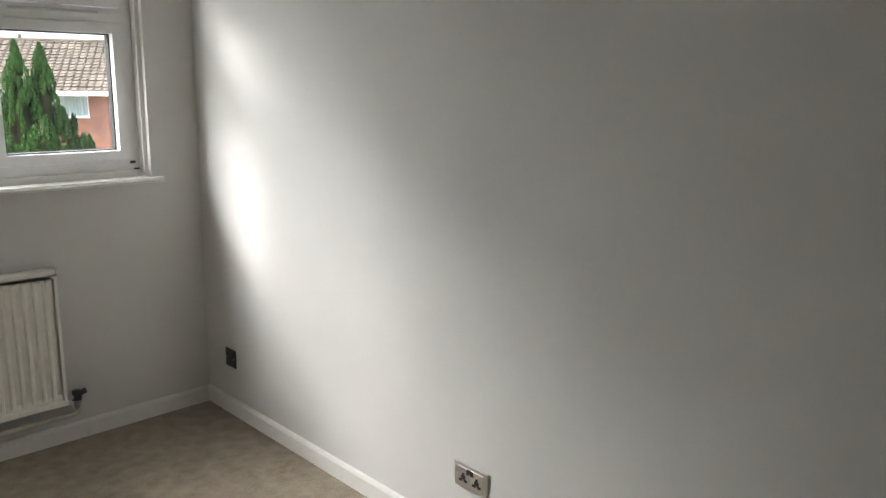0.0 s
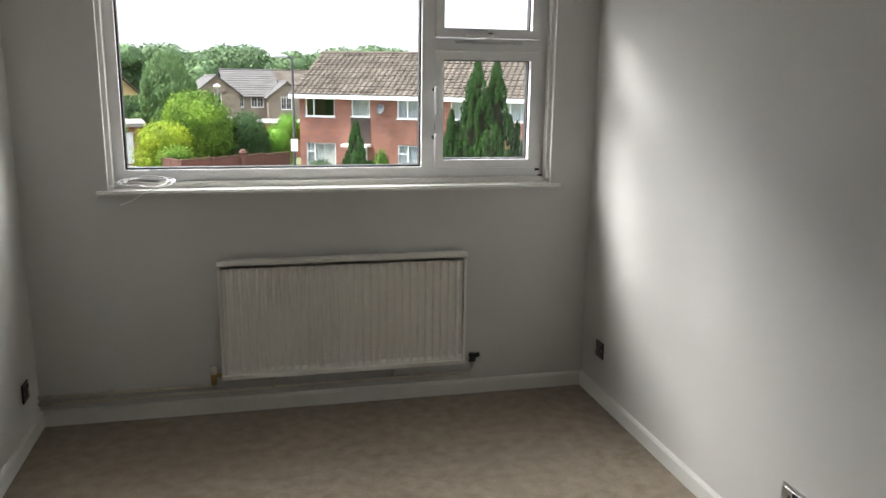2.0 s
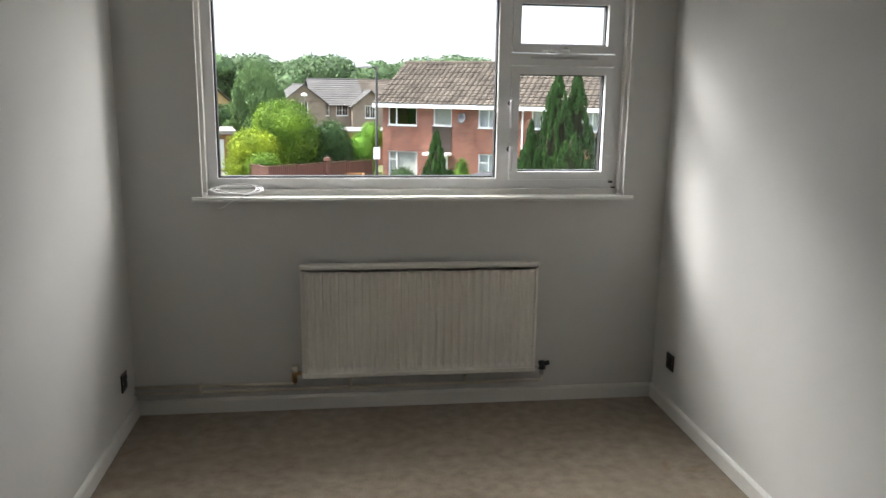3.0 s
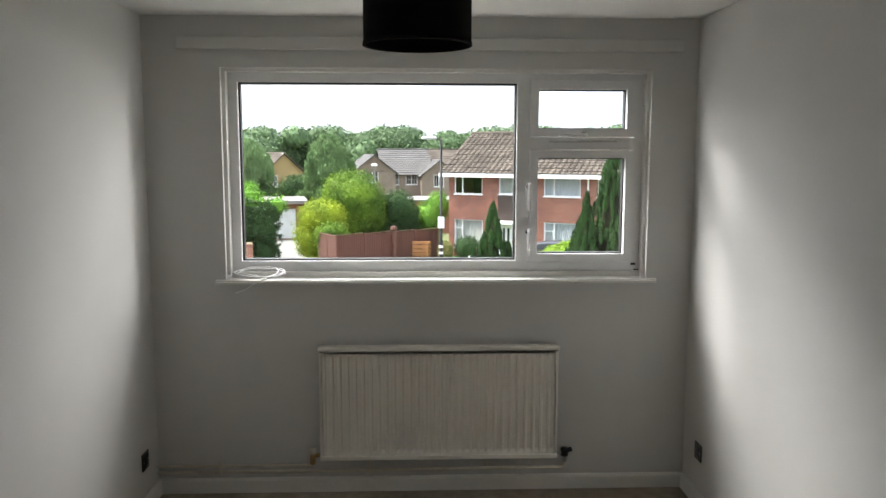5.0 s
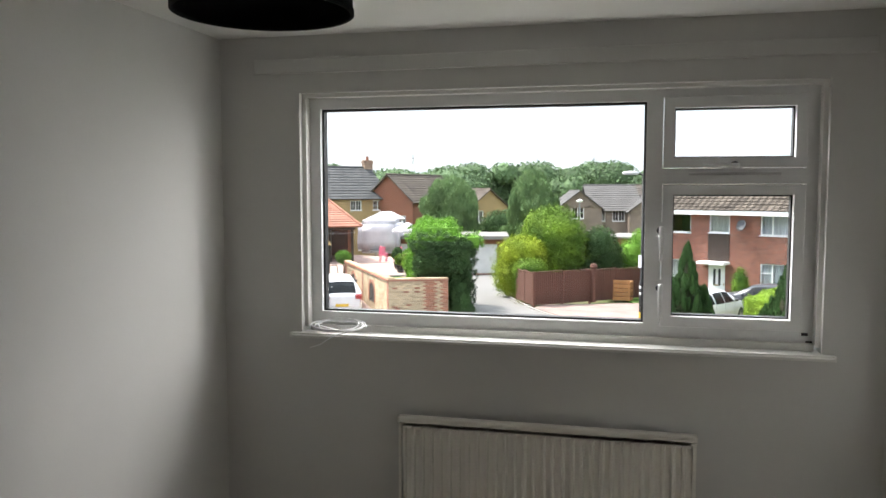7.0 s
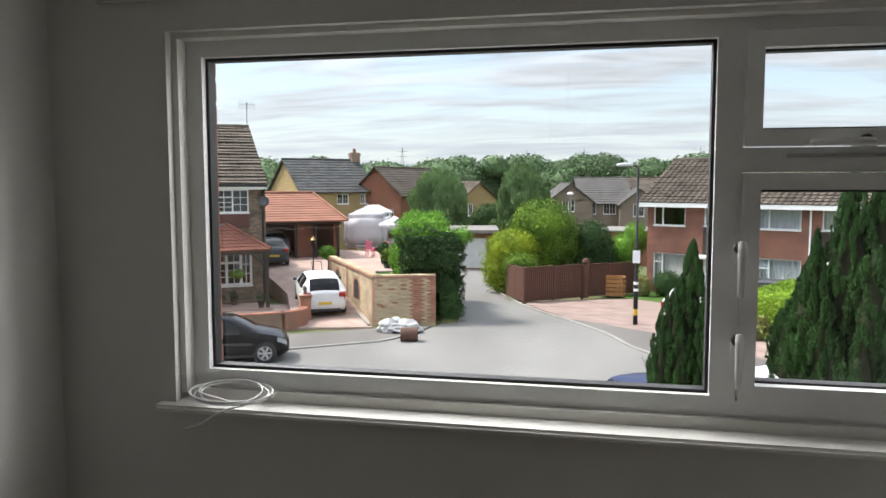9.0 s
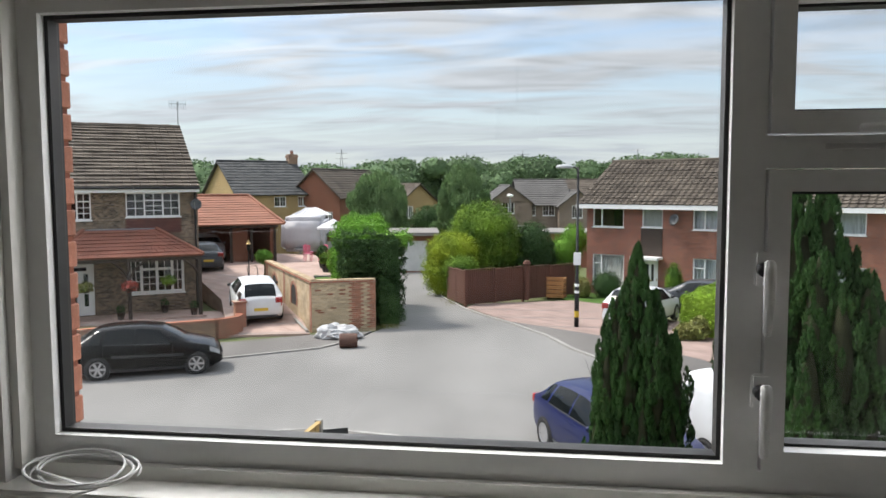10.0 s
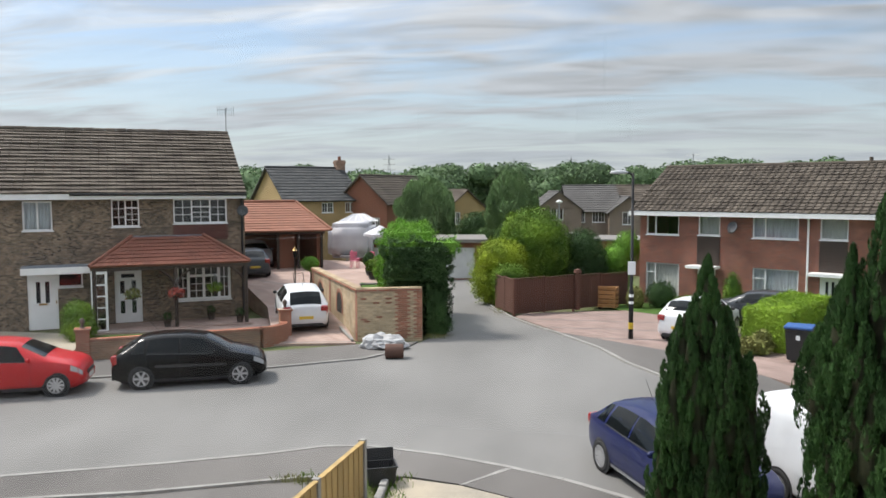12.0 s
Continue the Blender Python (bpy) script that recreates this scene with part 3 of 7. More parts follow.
PAVING_DULL = brick_mat("dull_pink_block_paving", (0.25, 0.180, 0.155), (0.315, 0.230, 0.200), (0.20, 0.165, 0.15), 0.20, 0.10, 0.006, bump=0.2, patch=0.2)
PAVING_RED = brick_mat("red_block_paving", (0.36, 0.255, 0.215), (0.44, 0.325, 0.275), (0.28, 0.23, 0.205), 0.20, 0.10, 0.006, bump=0.2, patch=0.18)
BRICK_BROWN = brick_mat("brown_stock_brick", (0.050, 0.036, 0.028), (0.34, 0.25, 0.175), (0.20, 0.165, 0.125), w=0.135, gap=0.012, patch=0.18, bias=-0.05)
BRICK_RED = brick_mat("red_brick", (0.30, 0.105, 0.066), (0.125, 0.047, 0.035), (0.27, 0.20, 0.165), gap=0.010, patch=0.2, bias=-0.15)
BRICK_RED2 = brick_mat("red_pier_brick", (0.36, 0.13, 0.075), (0.28, 0.10, 0.06), (0.36, 0.28, 0.22), gap=0.012, patch=0.2)
BRICK_MIX = brick_mat("mixed_red_brown_brick", (0.34, 0.20, 0.13), (0.20, 0.125, 0.09), (0.36, 0.29, 0.22), gap=0.013, patch=0.3)
BRICK_GREY = brick_mat("grey_brown_brick", (0.27, 0.205, 0.16), (0.17, 0.125, 0.095), (0.26, 0.22, 0.19), gap=0.012, patch=0.2)
DOOR_GLASS = mat("dark_door_glass", (0.02, 0.024, 0.026), 0.08, 0.1, 4, 0, 60, spec=0.4)
BRICK_TAN = brick_mat("tan_stock_brick", (0.50, 0.39, 0.25), (0.33, 0.235, 0.145), (0.50, 0.42, 0.30), gap=0.014, patch=0.3)
BRICK_YELLOW = brick_mat("yellow_brick", (0.42, 0.30, 0.14), (0.36, 0.25, 0.12), (0.38, 0.29, 0.16), gap=0.010, patch=0.12)
BRICK_FARRED = brick_mat("far_red_brick", (0.27, 0.10, 0.06), (0.22, 0.085, 0.05), (0.24, 0.15, 0.11), gap=0.010, patch=0.12)
TILE_BROWN = mat("brown_concrete_tile", (0.105, 0.086, 0.070), 0.9, 0.35, 1.1, 0.5, 16, spec=0.2, col2=(0.16, 0.135, 0.11), rand=0.05)
TILE_GREY = mat("weathered_grey_tile", (0.100, 0.083, 0.068), 0.9, 0.35, 1.3, 0.5, 14, spec=0.2, col2=(0.145, 0.122, 0.098), rand=0.05)
TILE_ORANGE = mat("orange_clay_tile", (0.30, 0.145, 0.100), 0.85, 0.2, 1.5, 0.4, 12, spec=0.25, rand=0.08)
TILE_PORCH = mat("red_brown_clay_tile", (0.225, 0.092, 0.064), 0.85, 0.22, 1.5, 0.4, 12, spec=0.25, rand=0.08)
SLATE = mat("dark_slate_tile", (0.055, 0.060, 0.064), 0.85, 0.4, 2.2, 0.4, 12, spec=0.3, rand=0.08, col2=(0.115, 0.115, 0.112))
WOOD_DARK = mat("dark_stained_timber", (0.045, 0.030, 0.022), 0.7, 0.3, 6, 0.4, 40, stretch=(1, 1, 0.2))
BOARD_RED = mat("red_brown_boarding", (0.115, 0.042, 0.032), 0.7, 0.25, 4, 0.3, 30)
FENCE_BROWN = mat("brown_stained_fence", (0.115, 0.050, 0.034), 0.85, 0.28, 3, 0.4, 40, rand=0.14, stretch=(1, 1, 0.25))
FENCE_NEW = mat("new_softwood", (0.46, 0.31, 0.12), 0.8, 0.22, 4, 0.4, 50, rand=0.10, stretch=(1, 1, 0.2))
CRATE_WOOD = mat("orange_crate_wood", (0.45, 0.22, 0.085), 0.8, 0.25, 5, 0.3, 40, rand=0.12)
LEAD = mat("lead_flashing", (0.20, 0.22, 0.25), 0.6, 0.2, 4, 0.1, 30)
# near-black standing for shade in rooms and wall recesses; also for dark pots
SHADE_AND_POT = mat("room_shade_and_dark_pot", (0.03, 0.028, 0.025), 0.9, 0.2, 2, 0, 20)
CURTAIN = mat("pale_net_curtain", (0.55, 0.58, 0.60), 0.9, 0.25, 3, 0.3, 60, spec=0.1, stretch=(8, 8, 0.3))
BLIND = mat("pale_blind", (0.55, 0.56, 0.52), 0.85, 0.05, 2, 0.1, 40)
TILE_FARGREY = mat("far_grey_tile", (0.115, 0.110, 0.105), 0.9, 0.25, 1.2, 0.4, 12, spec=0.2)
STEEL_GREY = mat("galvanised_steel", (0.30, 0.31, 0.32), 0.5, 0.15, 5, 0.1, 60, metal=0.7)
PAINT_BLACK = mat("black_post_paint", (0.012, 0.012, 0.013), 0.65, 0.2, 6, 0.05, 60)
YELLOW_BAND = mat("yellow_band", (0.55, 0.38, 0.03), 0.5, 0.1, 6, 0.05, 60)
GARAGE_WHITE = mat("garage_door_white", (0.62, 0.63, 0.62), 0.55, 0.06, 2, 0.05, 40)
ROOF_FELT = mat("weathered_felt_roof", (0.21, 0.195, 0.18), 0.9, 0.18, 1.2, 0.3, 30)
BARK = mat("bark", (0.10, 0.075, 0.05), 0.95, 0.3, 6, 0.8, 30)


def leaf_mat(name, c, c2):
    m = mat(name, c, 0.7, 0.35, 0.9, 0, 12, spec=0.2, col2=c2, translucent=0.18)
    n, l = m.node_tree.nodes, m.node_tree.links
    g = n.new("ShaderNodeNewGeometry")
    mr = n.new("ShaderNodeMapRange")
    mr.inputs["To Min"].default_value, mr.inputs["To Max"].default_value = 0.6, 1.4
    l.new(g.outputs["Random Per Island"], mr.inputs["Value"])
    p = n["Principled BSDF"]
    src = p.inputs["Base Color"].links[0].from_socket
    mx = n.new("ShaderNodeMix"); mx.data_type = "RGBA"; mx.blend_type = "MULTIPLY"; mx.inputs["Factor"].default_value = 1
    l.new(src, mx.inputs["A"]); l.new(mr.outputs[0], mx.inputs["B"])
    l.new(mx.outputs["Result"], p.inputs["Base Color"])
    for nd in n:
        if nd.type == "BSDF_TRANSLUCENT":
            l.new(mx.outputs["Result"], nd.inputs[0])
    return m


LEAF_CYPRESS = leaf_mat("cypress_leaf", (0.032, 0.080, 0.026), (0.062, 0.135, 0.038))
# twig colour darkened to stand for the shade inside the crown
CORE_SHADE = mat("crown_core_shade", (0.030, 0.032, 0.018), 0.95, 0.3, 8, 0.5, 30, spec=0.1)
# also the sunlit copy of the alley hedge's leaf
LEAF_BRIGHT = leaf_mat("bright_leaf_and_sunlit_hedge", (0.13, 0.30, 0.035), (0.20, 0.40, 0.05))
LEAF_LIME = leaf_mat("lime_hedge_leaf", (0.19, 0.33, 0.03), (0.30, 0.45, 0.045))
LEAF_YELLOW = leaf_mat("golden_leaf", (0.17, 0.28, 0.024), (0.40, 0.48, 0.04))
LEAF_MID = leaf_mat("bush_leaf", (0.070, 0.165, 0.026), (0.21, 0.33, 0.034))
# also the shaded copy of the alley hedge's leaf
LEAF_DARK = leaf_mat("dark_leaf_and_shaded_hedge", (0.038, 0.085, 0.028), (0.065, 0.125, 0.038))
LEAF_WILLOW = leaf_mat("willow_leaf", (0.15, 0.26, 0.10), (0.22, 0.33, 0.14))
# far leaf green, lightened to put distance haze into the colour
LEAF_FAR = leaf_mat("hazy_wood_leaf", (0.10, 0.17, 0.080), (0.15, 0.23, 0.105))
STRAW = leaf_mat("dry_plant", (0.30, 0.26, 0.10), (0.22, 0.26, 0.07))
FLOWER_RED = leaf_mat("red_flower", (0.45, 0.07, 0.05), (0.55, 0.15, 0.12))


# ---- ground ----
def G(y):
    return -3.6 - 0.04 * max(0.0, min(y - 26.0, 14.0))


def sheet(name, poly, dz, material, thick=-0.12):
    """A flat piece of ground that follows the slope; thick gives it real edges."""
    bm = bmesh.new()
    bm.faces.new([bm.verts.new((x, y, 0)) for x, y in poly])
    bmesh.ops.recalc_face_normals(bm, faces=bm.faces[:])
    for yy in (26.0, 40.0):
        bmesh.ops.bisect_plane(bm, geom=bm.verts[:] + bm.edges[:] + bm.faces[:], plane_co=(0, yy, 0), plane_no=(0, 1, 0))
    bmesh.ops.triangulate(bm, faces=bm.faces[:])
    for f in bm.faces:
        if f.normal.z < 0:
            f.normal_flip()
    for v in bm.verts:
        v.co.z = G(v.co.y) + dz
    if thick and name not in ("ground", "road"):
        r = bmesh.ops.extrude_face_region(bm, geom=bm.faces[:])
        for v in [g for g in r["geom"] if isinstance(g, bmesh.types.BMVert)]:
            v.co.z += thick
    return part(name, bm, material)


tagged(sheet("ground", [(-3000, 0.9), (3000, 0.9), (3000, 4000), (-3000, 4000)], -0.10, EARTH), "dry grassy ground stretching away behind the street", "ground", kind="structure")
tagged(sheet("ground", [(-3000, -60), (3000, -60), (3000, 0.9), (-3000, 0.9)], -0.10, EARTH), "dry grassy ground around the house", "ground", kind="structure")

NEAR = [(-60, -18), (-20, 6.2), (-14.5, 9.6), (-10.9, 11.8), (-8.3, 13.0), (-6.5, 13.95), (-5.6, 14.55), (-4.7, 14.75), (-3.1, 14.5), (-1.8, 14.1), (-0.6, 13.6), (0.6, 12.9), (2.2, 11.4), (4.5, 8.6), (8, 4.5), (14, -2), (40, -30)]
LEFT = [(-60, -1), (-14.4, 19.1), (-9.8, 21.3), (-7.4, 23.0), (-6.5, 24.6), (-6.1, 27.0), (-7.6, 34.0), (-11.2, 53.0)]
RIGHT = [(-7.6, 53.0), (-6.2, 40.9), (-5.3, 38.0), (-3.8, 33.8), (-2.7, 31.4), (-1.5, 29.3), (0.0, 26.2), (0.9, 23.9), (1.9, 22.2), (4.2, 19.6), (8, 16.0), (16, 8), (50, -24)]
tagged(sheet("road", NEAR + RIGHT[::-1] + LEFT[::-1], -0.06, ASPHALT), "worn grey asphalt road and turning area between houses", "road", kind="structure")


def kerb(pts, w=0.125, top=0.02):
    bm = bmesh.new()
    for (x0, y0), (x1, y1) in zip(pts, pts[1:]):
        d = Vector((x1 - x0, y1 - y0, 0))
        n = max(1, int(d.length / 0.914))
        u = d.normalized()
        q = Vector((-u.y, u.x, 0)) * w / 2
        for k in range(n):
            a = Vector((x0, y0, 0)) + d * (k / n) + u * 0.004
            b = Vector((x0, y0, 0)) + d * ((k + 1) / n) - u * 0.004
            lo = []
            for c in (a - q, b - q, b + q, a + q):
                lo.append(bm.verts.new((c.x, c.y, G(c.y) - 0.09)))
            hi = []
            for c in (a - q * 0.9, b - q * 0.9, b + q * 0.9, a + q * 0.9):
                hi.append(bm.verts.new((c.x, c.y, G(c.y) + top)))
            bm.faces.new(hi)
            for i in range(4):
                bm.faces.new((lo[i], lo[(i + 1) % 4], hi[(i + 1) % 4], hi[i]))
    bmesh.ops.recalc_face_normals(bm, faces=bm.faces[:])
    return tagged(part("kerb", bm, KERB), "pale concrete kerbstones along the road edge", "kerb", kind="structure")


kerb(NEAR[1:-2], 0.13, 0.0)
kerb(LEFT[1:5], 0.125, -0.01)
kerb(RIGHT[1:-1], 0.125, 0.0)

# near pavement and front gardens
NEARIN = [(-20, 4.9), (-14.5, 8.2), (-10.0, 10.75), (-7.9, 11.5), (-5.5, 12.65), (-4.6, 13.0), (-3.4, 13.2), (-2.4, 13.0), (-1.4, 12.55), (-0.4, 11.9), (0.6, 11.0), (2.5, 9.0), (6, 5)]
tagged(sheet("pavement", NEAR[1:15] + NEARIN[::-1], -0.012, PAVE), "patched dark asphalt pavement beside the road", "pavement", kind="structure")
kerb(NEARIN[:6], 0.10, 0.03)
tagged(sheet("pavement", [(-3.55, 13.1), (-2.4, 12.92), (-1.4, 12.5), (-0.4, 11.85), (0.4, 11.1), (-0.2, 3.0), (-4.0, 3.0), (-3.95, 10.5)], -0.008, CONCRETE), "cracked sandy concrete path by the gate", "path", kind="structure")
tagged(sheet("pavement", [(-20, 4.8), (-10.0, 10.65), (-5.5, 12.55), (-4.4, 12.8), (-4.4, 3.0), (-20, 1.0)], -0.02, PAVE), "grey front yard asphalt beside the fence", "yard", kind="structure")
tagged(sheet("grass", [(0.5, 11.0), (2.5, 8.9), (6, 4.9), (6, 1.2), (-0.2, 1.2), (-0.2, 3.0)], -0.01, GRASS), "front lawn under the cypress trees", "lawn", kind="structure")
# a pale joint and patches in the pavement
sheet_joint = sheet("trim", [(-2.45, 12.95), (-2.35, 13.0), (-1.55, 14.0), (-1.68, 14.03)], -0.006, KERB)
tagged(sheet_joint, "pale concrete edging strip across the pavement", "edging", kind="structure")
# far left pavement, drives, right drive
tagged(sheet("pavement", [(-60, -0.8), (-14.4, 19.2), (-9.8, 21.4), (-7.4, 23.1), (-6.6, 24.7), (-6.3, 26.0), (-8.1, 25.2), (-10.6, 23.6), (-16.4, 20.8), (-60, 1.5)], -0.015, PAVE), "dark asphalt pavement before the brick houses", "pavement", kind="structure")


def drive_z(x, y):
    """The drive climbs from the road to the level of the terrace."""
    t = (x + 9.8) * -0.53 + (y - 25.0) * 0.85
    return -3.612 + 0.885 * max(0.0, min(t / 11.0, 1.0))


bm = bmesh.new()
drive_l = [(-11.35, 24.55), (-12.6, 27.6), (-14.2, 30.9), (-17.2, 35.0), (-20.6, 39.0), (-26.5, 46.0)]
drive_r = [(-8.40, 25.35), (-9.4, 27.4), (-11.2, 30.4), (-12.7, 33.2), (-13.7, 37.0), (-16.2, 47.0)]
rows_d = [[bm.verts.new((*(Vector(a).lerp(Vector(b), k / 6)), 0)) for k in range(7)] for a, b in zip(drive_l, drive_r)]
for r0, r1 in zip(rows_d, rows_d[1:]):
    for k in range(6):
        bm.faces.new((r0[k], r0[k + 1], r1[k + 1], r1[k]))
for r0, zl in zip(rows_d, (-3.615, -3.56, -3.32, -2.92, -2.73, -2.73)):
    for k, v in enumerate(r0):
        v.co.z = zl + (drive_z(v.co.x, v.co.y) - zl) * min(1.0, k / 4.5)
skirt = bmesh.ops.extrude_face_region(bm, geom=bm.faces[:])
for v in [g for g in skirt["geom"] if isinstance(g, bmesh.types.BMVert)]:
    v.co.z -= 0.9
bmesh.ops.recalc_face_normals(bm, faces=bm.faces[:])
tagged(part("pavement", bm, PAVING_RED), "faded red block-paved driveway climbing to the carport", "driveway", kind="structure")
TZ = -2.72
bm = bmesh.new()
lo = [bm.verts.new((x, y, -4.7)) for x, y in ((-8.25, 26.25), (-6.75, 26.9), (-11.6, 44), (-16.2, 47), (-12.72, 33.2))]
hi = [bm.verts.new((v.co.x, v.co.y, TZ)) for v in lo]
bm.faces.new(hi)
for k in range(5):
    bm.faces.new((lo[k], lo[(k + 1) % 5], hi[(k + 1) % 5], hi[k]))
tagged(part("pavement", bm, PAVING_RED), "raised paved terrace behind the brick wall", "terrace", kind="structure")
tagged(sheet("pavement", [(-1.35, 29.25), (0.05, 26.3), (0.95, 24.0), (2.0, 22.3), (4.3, 19.7), (6.0, 19.0), (4.6, 23.2), (2.3, 25.9), (-0.9, 29.6)], -0.012, PAVE), "dark asphalt verge at the drive", "pavement", kind="structure")
tagged(sheet("pavement", [(-3.7, 33.9), (-1.4, 29.4), (2.2, 26.0), (5.6, 21.6), (9, 23), (5.0, 31), (3.2, 35.6), (1.2, 37.6), (-3.4, 35.4)], -0.010, PAVING_DULL), "faded pink block-paved drive", "driveway", kind="structure")
tagged(sheet("grass", [(1.0, 37.8), (3.2, 35.8), (9.5, 32), (13, 34), (2.0, 41.4), (0.4, 39.4)], -0.008, GRASS), "strip of front lawn before the red brick house", "lawn", kind="structure")


# ---- houses ----
def upvc_window(parent, s0, s1, z0, z1, y=0.0, cols=(), top=None, glaze=GLASS_FAR, back=None, sill=True, bars=None, fw=0.055, name="window"):
    """A window in a wall whose face is at y: frame mesh with panes and sill as its pieces."""
    edges = [s0, *[s0 + (s1 - s0) * c for c in cols], s1]
    holes, panes = [], []
    for k in range(len(edges) - 1):
        a, b = edges[k] + (fw if k == 0 else fw * 0.55), edges[k + 1] - (fw if k == len(edges) - 2 else fw * 0.55)
        spans = [(z0 + fw, z1 - fw)]
        if top and k in top:
            zt = z1 - (z1 - z0) * top[k]
            spans = [(z0 + fw, zt - fw * 0.5), (zt + fw * 0.5, z1 - fw)]
        for c, d in spans:
            holes.append((a, b, c, d)); panes.append((a, b, c, d))
    bm = bmesh.new()
    holed_wall(bm, s0, s1, z0, z1, holes, y + 0.05, y + 0.13)
    if bars:
        for a, b, c, d in panes:
            nx, nz = bars[0], bars[1] if d - c > 0.5 else 1
            for i in range(1, nx):
                q = a + (b - a) * i / nx
                bx(bm, q - 0.014, q + 0.014, y + 0.07, y + 0.10, c, d)
            for i in range(1, nz):
                q = c + (d - c) * i / nz
                bx(bm, a, b, y + 0.072, y + 0.098, q - 0.014, q + 0.014)
    w = part(name, bm, UPVC_FAR, parent, "white plastic window frame")
    for a, b, c, d in panes:
        p = box("pane", (a, b, y + 0.105, y + 0.111, c, d), glaze, w)
        p.visible_shadow = False
    if sill:
        box("sill", (s0 - 0.04, s1 + 0.04, y - 0.06, y + 0.05, z0 - 0.05, z0), UPVC_FAR, w)
    if back:
        bm = bmesh.new()
        n = max(6, int((s1 - s0) / 0.07))
        lo = [bm.verts.new((s0 + (s1 - s0) * k / n, y + 0.20 + 0.03 * (k % 2), z0 + 0.03)) for k in range(n + 1)]
        hi = [bm.verts.new((v.co.x, v.co.y, z1 - 0.03)) for v in lo]
        for k in range(n):
            bm.faces.new((lo[k], lo[k + 1], hi[k + 1], hi[k]))
        part("curtain", bm, back, w, "pale net curtain" if back is CURTAIN else "drawn pale blind")
    return w


def tiled_slope(parent, p0, p1, q0, q1, courses, material, thick=0.035, name="tile_course", split=0.0, single=0, roll=0.0):
    """Overlapping courses between the eave p0-p1 and the top edge q0-q1, each course a part with a proud lower edge."""
    p0, p1, q0, q1 = (Vector(v) for v in (p0, p1, q0, q1))
    nrm = (p1 - p0).cross(q0 - p0).normalized()
    if nrm.z < 0:
        nrm = -nrm
    for k in range(courses):
        t0, t1 = k / courses, min(1.0, (k + 1.25) / courses)
        a, b = p0.lerp(q0, t0), p1.lerp(q1, t0)
        c, d = p0.lerp(q0, t1), p1.lerp(q1, t1)
        n = max(1, int((b - a).length / split)) if split else 1
        alone = single >= n
        single -= n if alone else 0
        bm = bmesh.new()
        for i in range(n):
            u0, u1 = i / n, (i + 1) / n
            g = 0.012 / max((b - a).length, 0.1) if split else 0.0
            lift = nrm * (thick * (1 + (0.25 * math.sin(i * 12.9898 + k * 78.233) if split else 0)))
            lo = [a.lerp(b, u0 + g), a.lerp(b, u1 - g), c.lerp(d, u1 - g), c.lerp(d, u0 + g)]
            v = [bm.verts.new(x) for x in lo]
            w = [bm.verts.new(lo[0] + lift), bm.verts.new(lo[1] + lift), bm.verts.new(lo[2] + nrm * 0.004), bm.verts.new(lo[3] + nrm * 0.004)]
            bm.faces.new(w)
            for e in range(4):
                bm.faces.new((v[e], v[(e + 1) % 4], w[(e + 1) % 4], w[e]))
            bm.faces.new(v[::-1])
            if roll:
                r0, r1 = u0 + (u1 - u0) * 0.62, u1 - g
                rim = [a.lerp(b, r0), a.lerp(b, r1), c.lerp(d, r1), c.lerp(d, r0)]
                mid = [a.lerp(b, (r0 + r1) / 2) + lift + nrm * roll, c.lerp(d, (r0 + r1) / 2) + nrm * (roll + 0.004)]
                e0, e1, e2, e3 = (bm.verts.new(p + (lift if z < 2 else nrm * 0.004)) for z, p in enumerate(rim))
                m0, m1 = bm.verts.new(mid[0]), bm.verts.new(mid[1])
                bm.faces.new((e0, m0, m1, e3)); bm.faces.new((m0, e1, e2, m1)); bm.faces.new((e0, e1, m0))
            if alone:
                part("tile", bm, material, parent)
                bm = bmesh.new()
        if alone:
            bm.free()
        else:
            part(name, bm, material, parent)


def slab_roof(parent, pts, material, name="roof", t=0.06):
    """The solid under the tiles: a thin plate from four corners."""
    pts = [Vector(p) for p in pts]
    nrm = (pts[1] - pts[0]).cross(pts[-1] - pts[0]).normalized()
    if nrm.z < 0:
        nrm = -nrm
    bm = bmesh.new()
    v = [bm.verts.new(p) for p in pts]
    w = [bm.verts.new(p - nrm * t) for p in pts]
    bm.faces.new(v); bm.faces.new(w[::-1])
    for k in range(len(pts)):
        bm.faces.new((v[k], w[k], w[(k + 1) % len(pts)], v[(k + 1) % len(pts)]))
    return part(name, bm, material, parent)


def front_door(parent, s0, s1, z0, z1, y=0.0, lights=((0.26, 0.50, 0.62, 0.86), (0.58, 0.80, 0.62, 0.86)), label="white panelled front door"):
    d = box("door", (s0, s1, y + 0.03, y + 0.09, z0, z1), UPVC_FAR, parent, 0.01, label)
    W, Hh = s1 - s0, z1 - z0
    for a, b, c, e in lights:
        box("door_glass", (s0 + W * a, s0 + W * b, y + 0.024, y + 0.032, z0 + Hh * c, z0 + Hh * e), DOOR_GLASS, d)
        bm = bmesh.new(); rect_frame(bm, s0 + W * a - 0.03, s0 + W * b + 0.03, z0 + Hh * c - 0.03, z0 + Hh * e + 0.03, 0.03, y + 0.018, y + 0.031)
        part("moulding", bm, UPVC_FAR, d)
    box("letterbox", (s0 + W * 0.36, s0 + W * 0.64, y + 0.015, y + 0.03, z0 + Hh * 0.44, z0 + Hh * 0.475), BRASS, d, 0.004)
    box("door_handle", (s1 - 0.09, s1 - 0.05, y, y + 0.03, z0 + Hh * 0.46, z0 + Hh * 0.52), BRASS, d, 0.004)
    return d


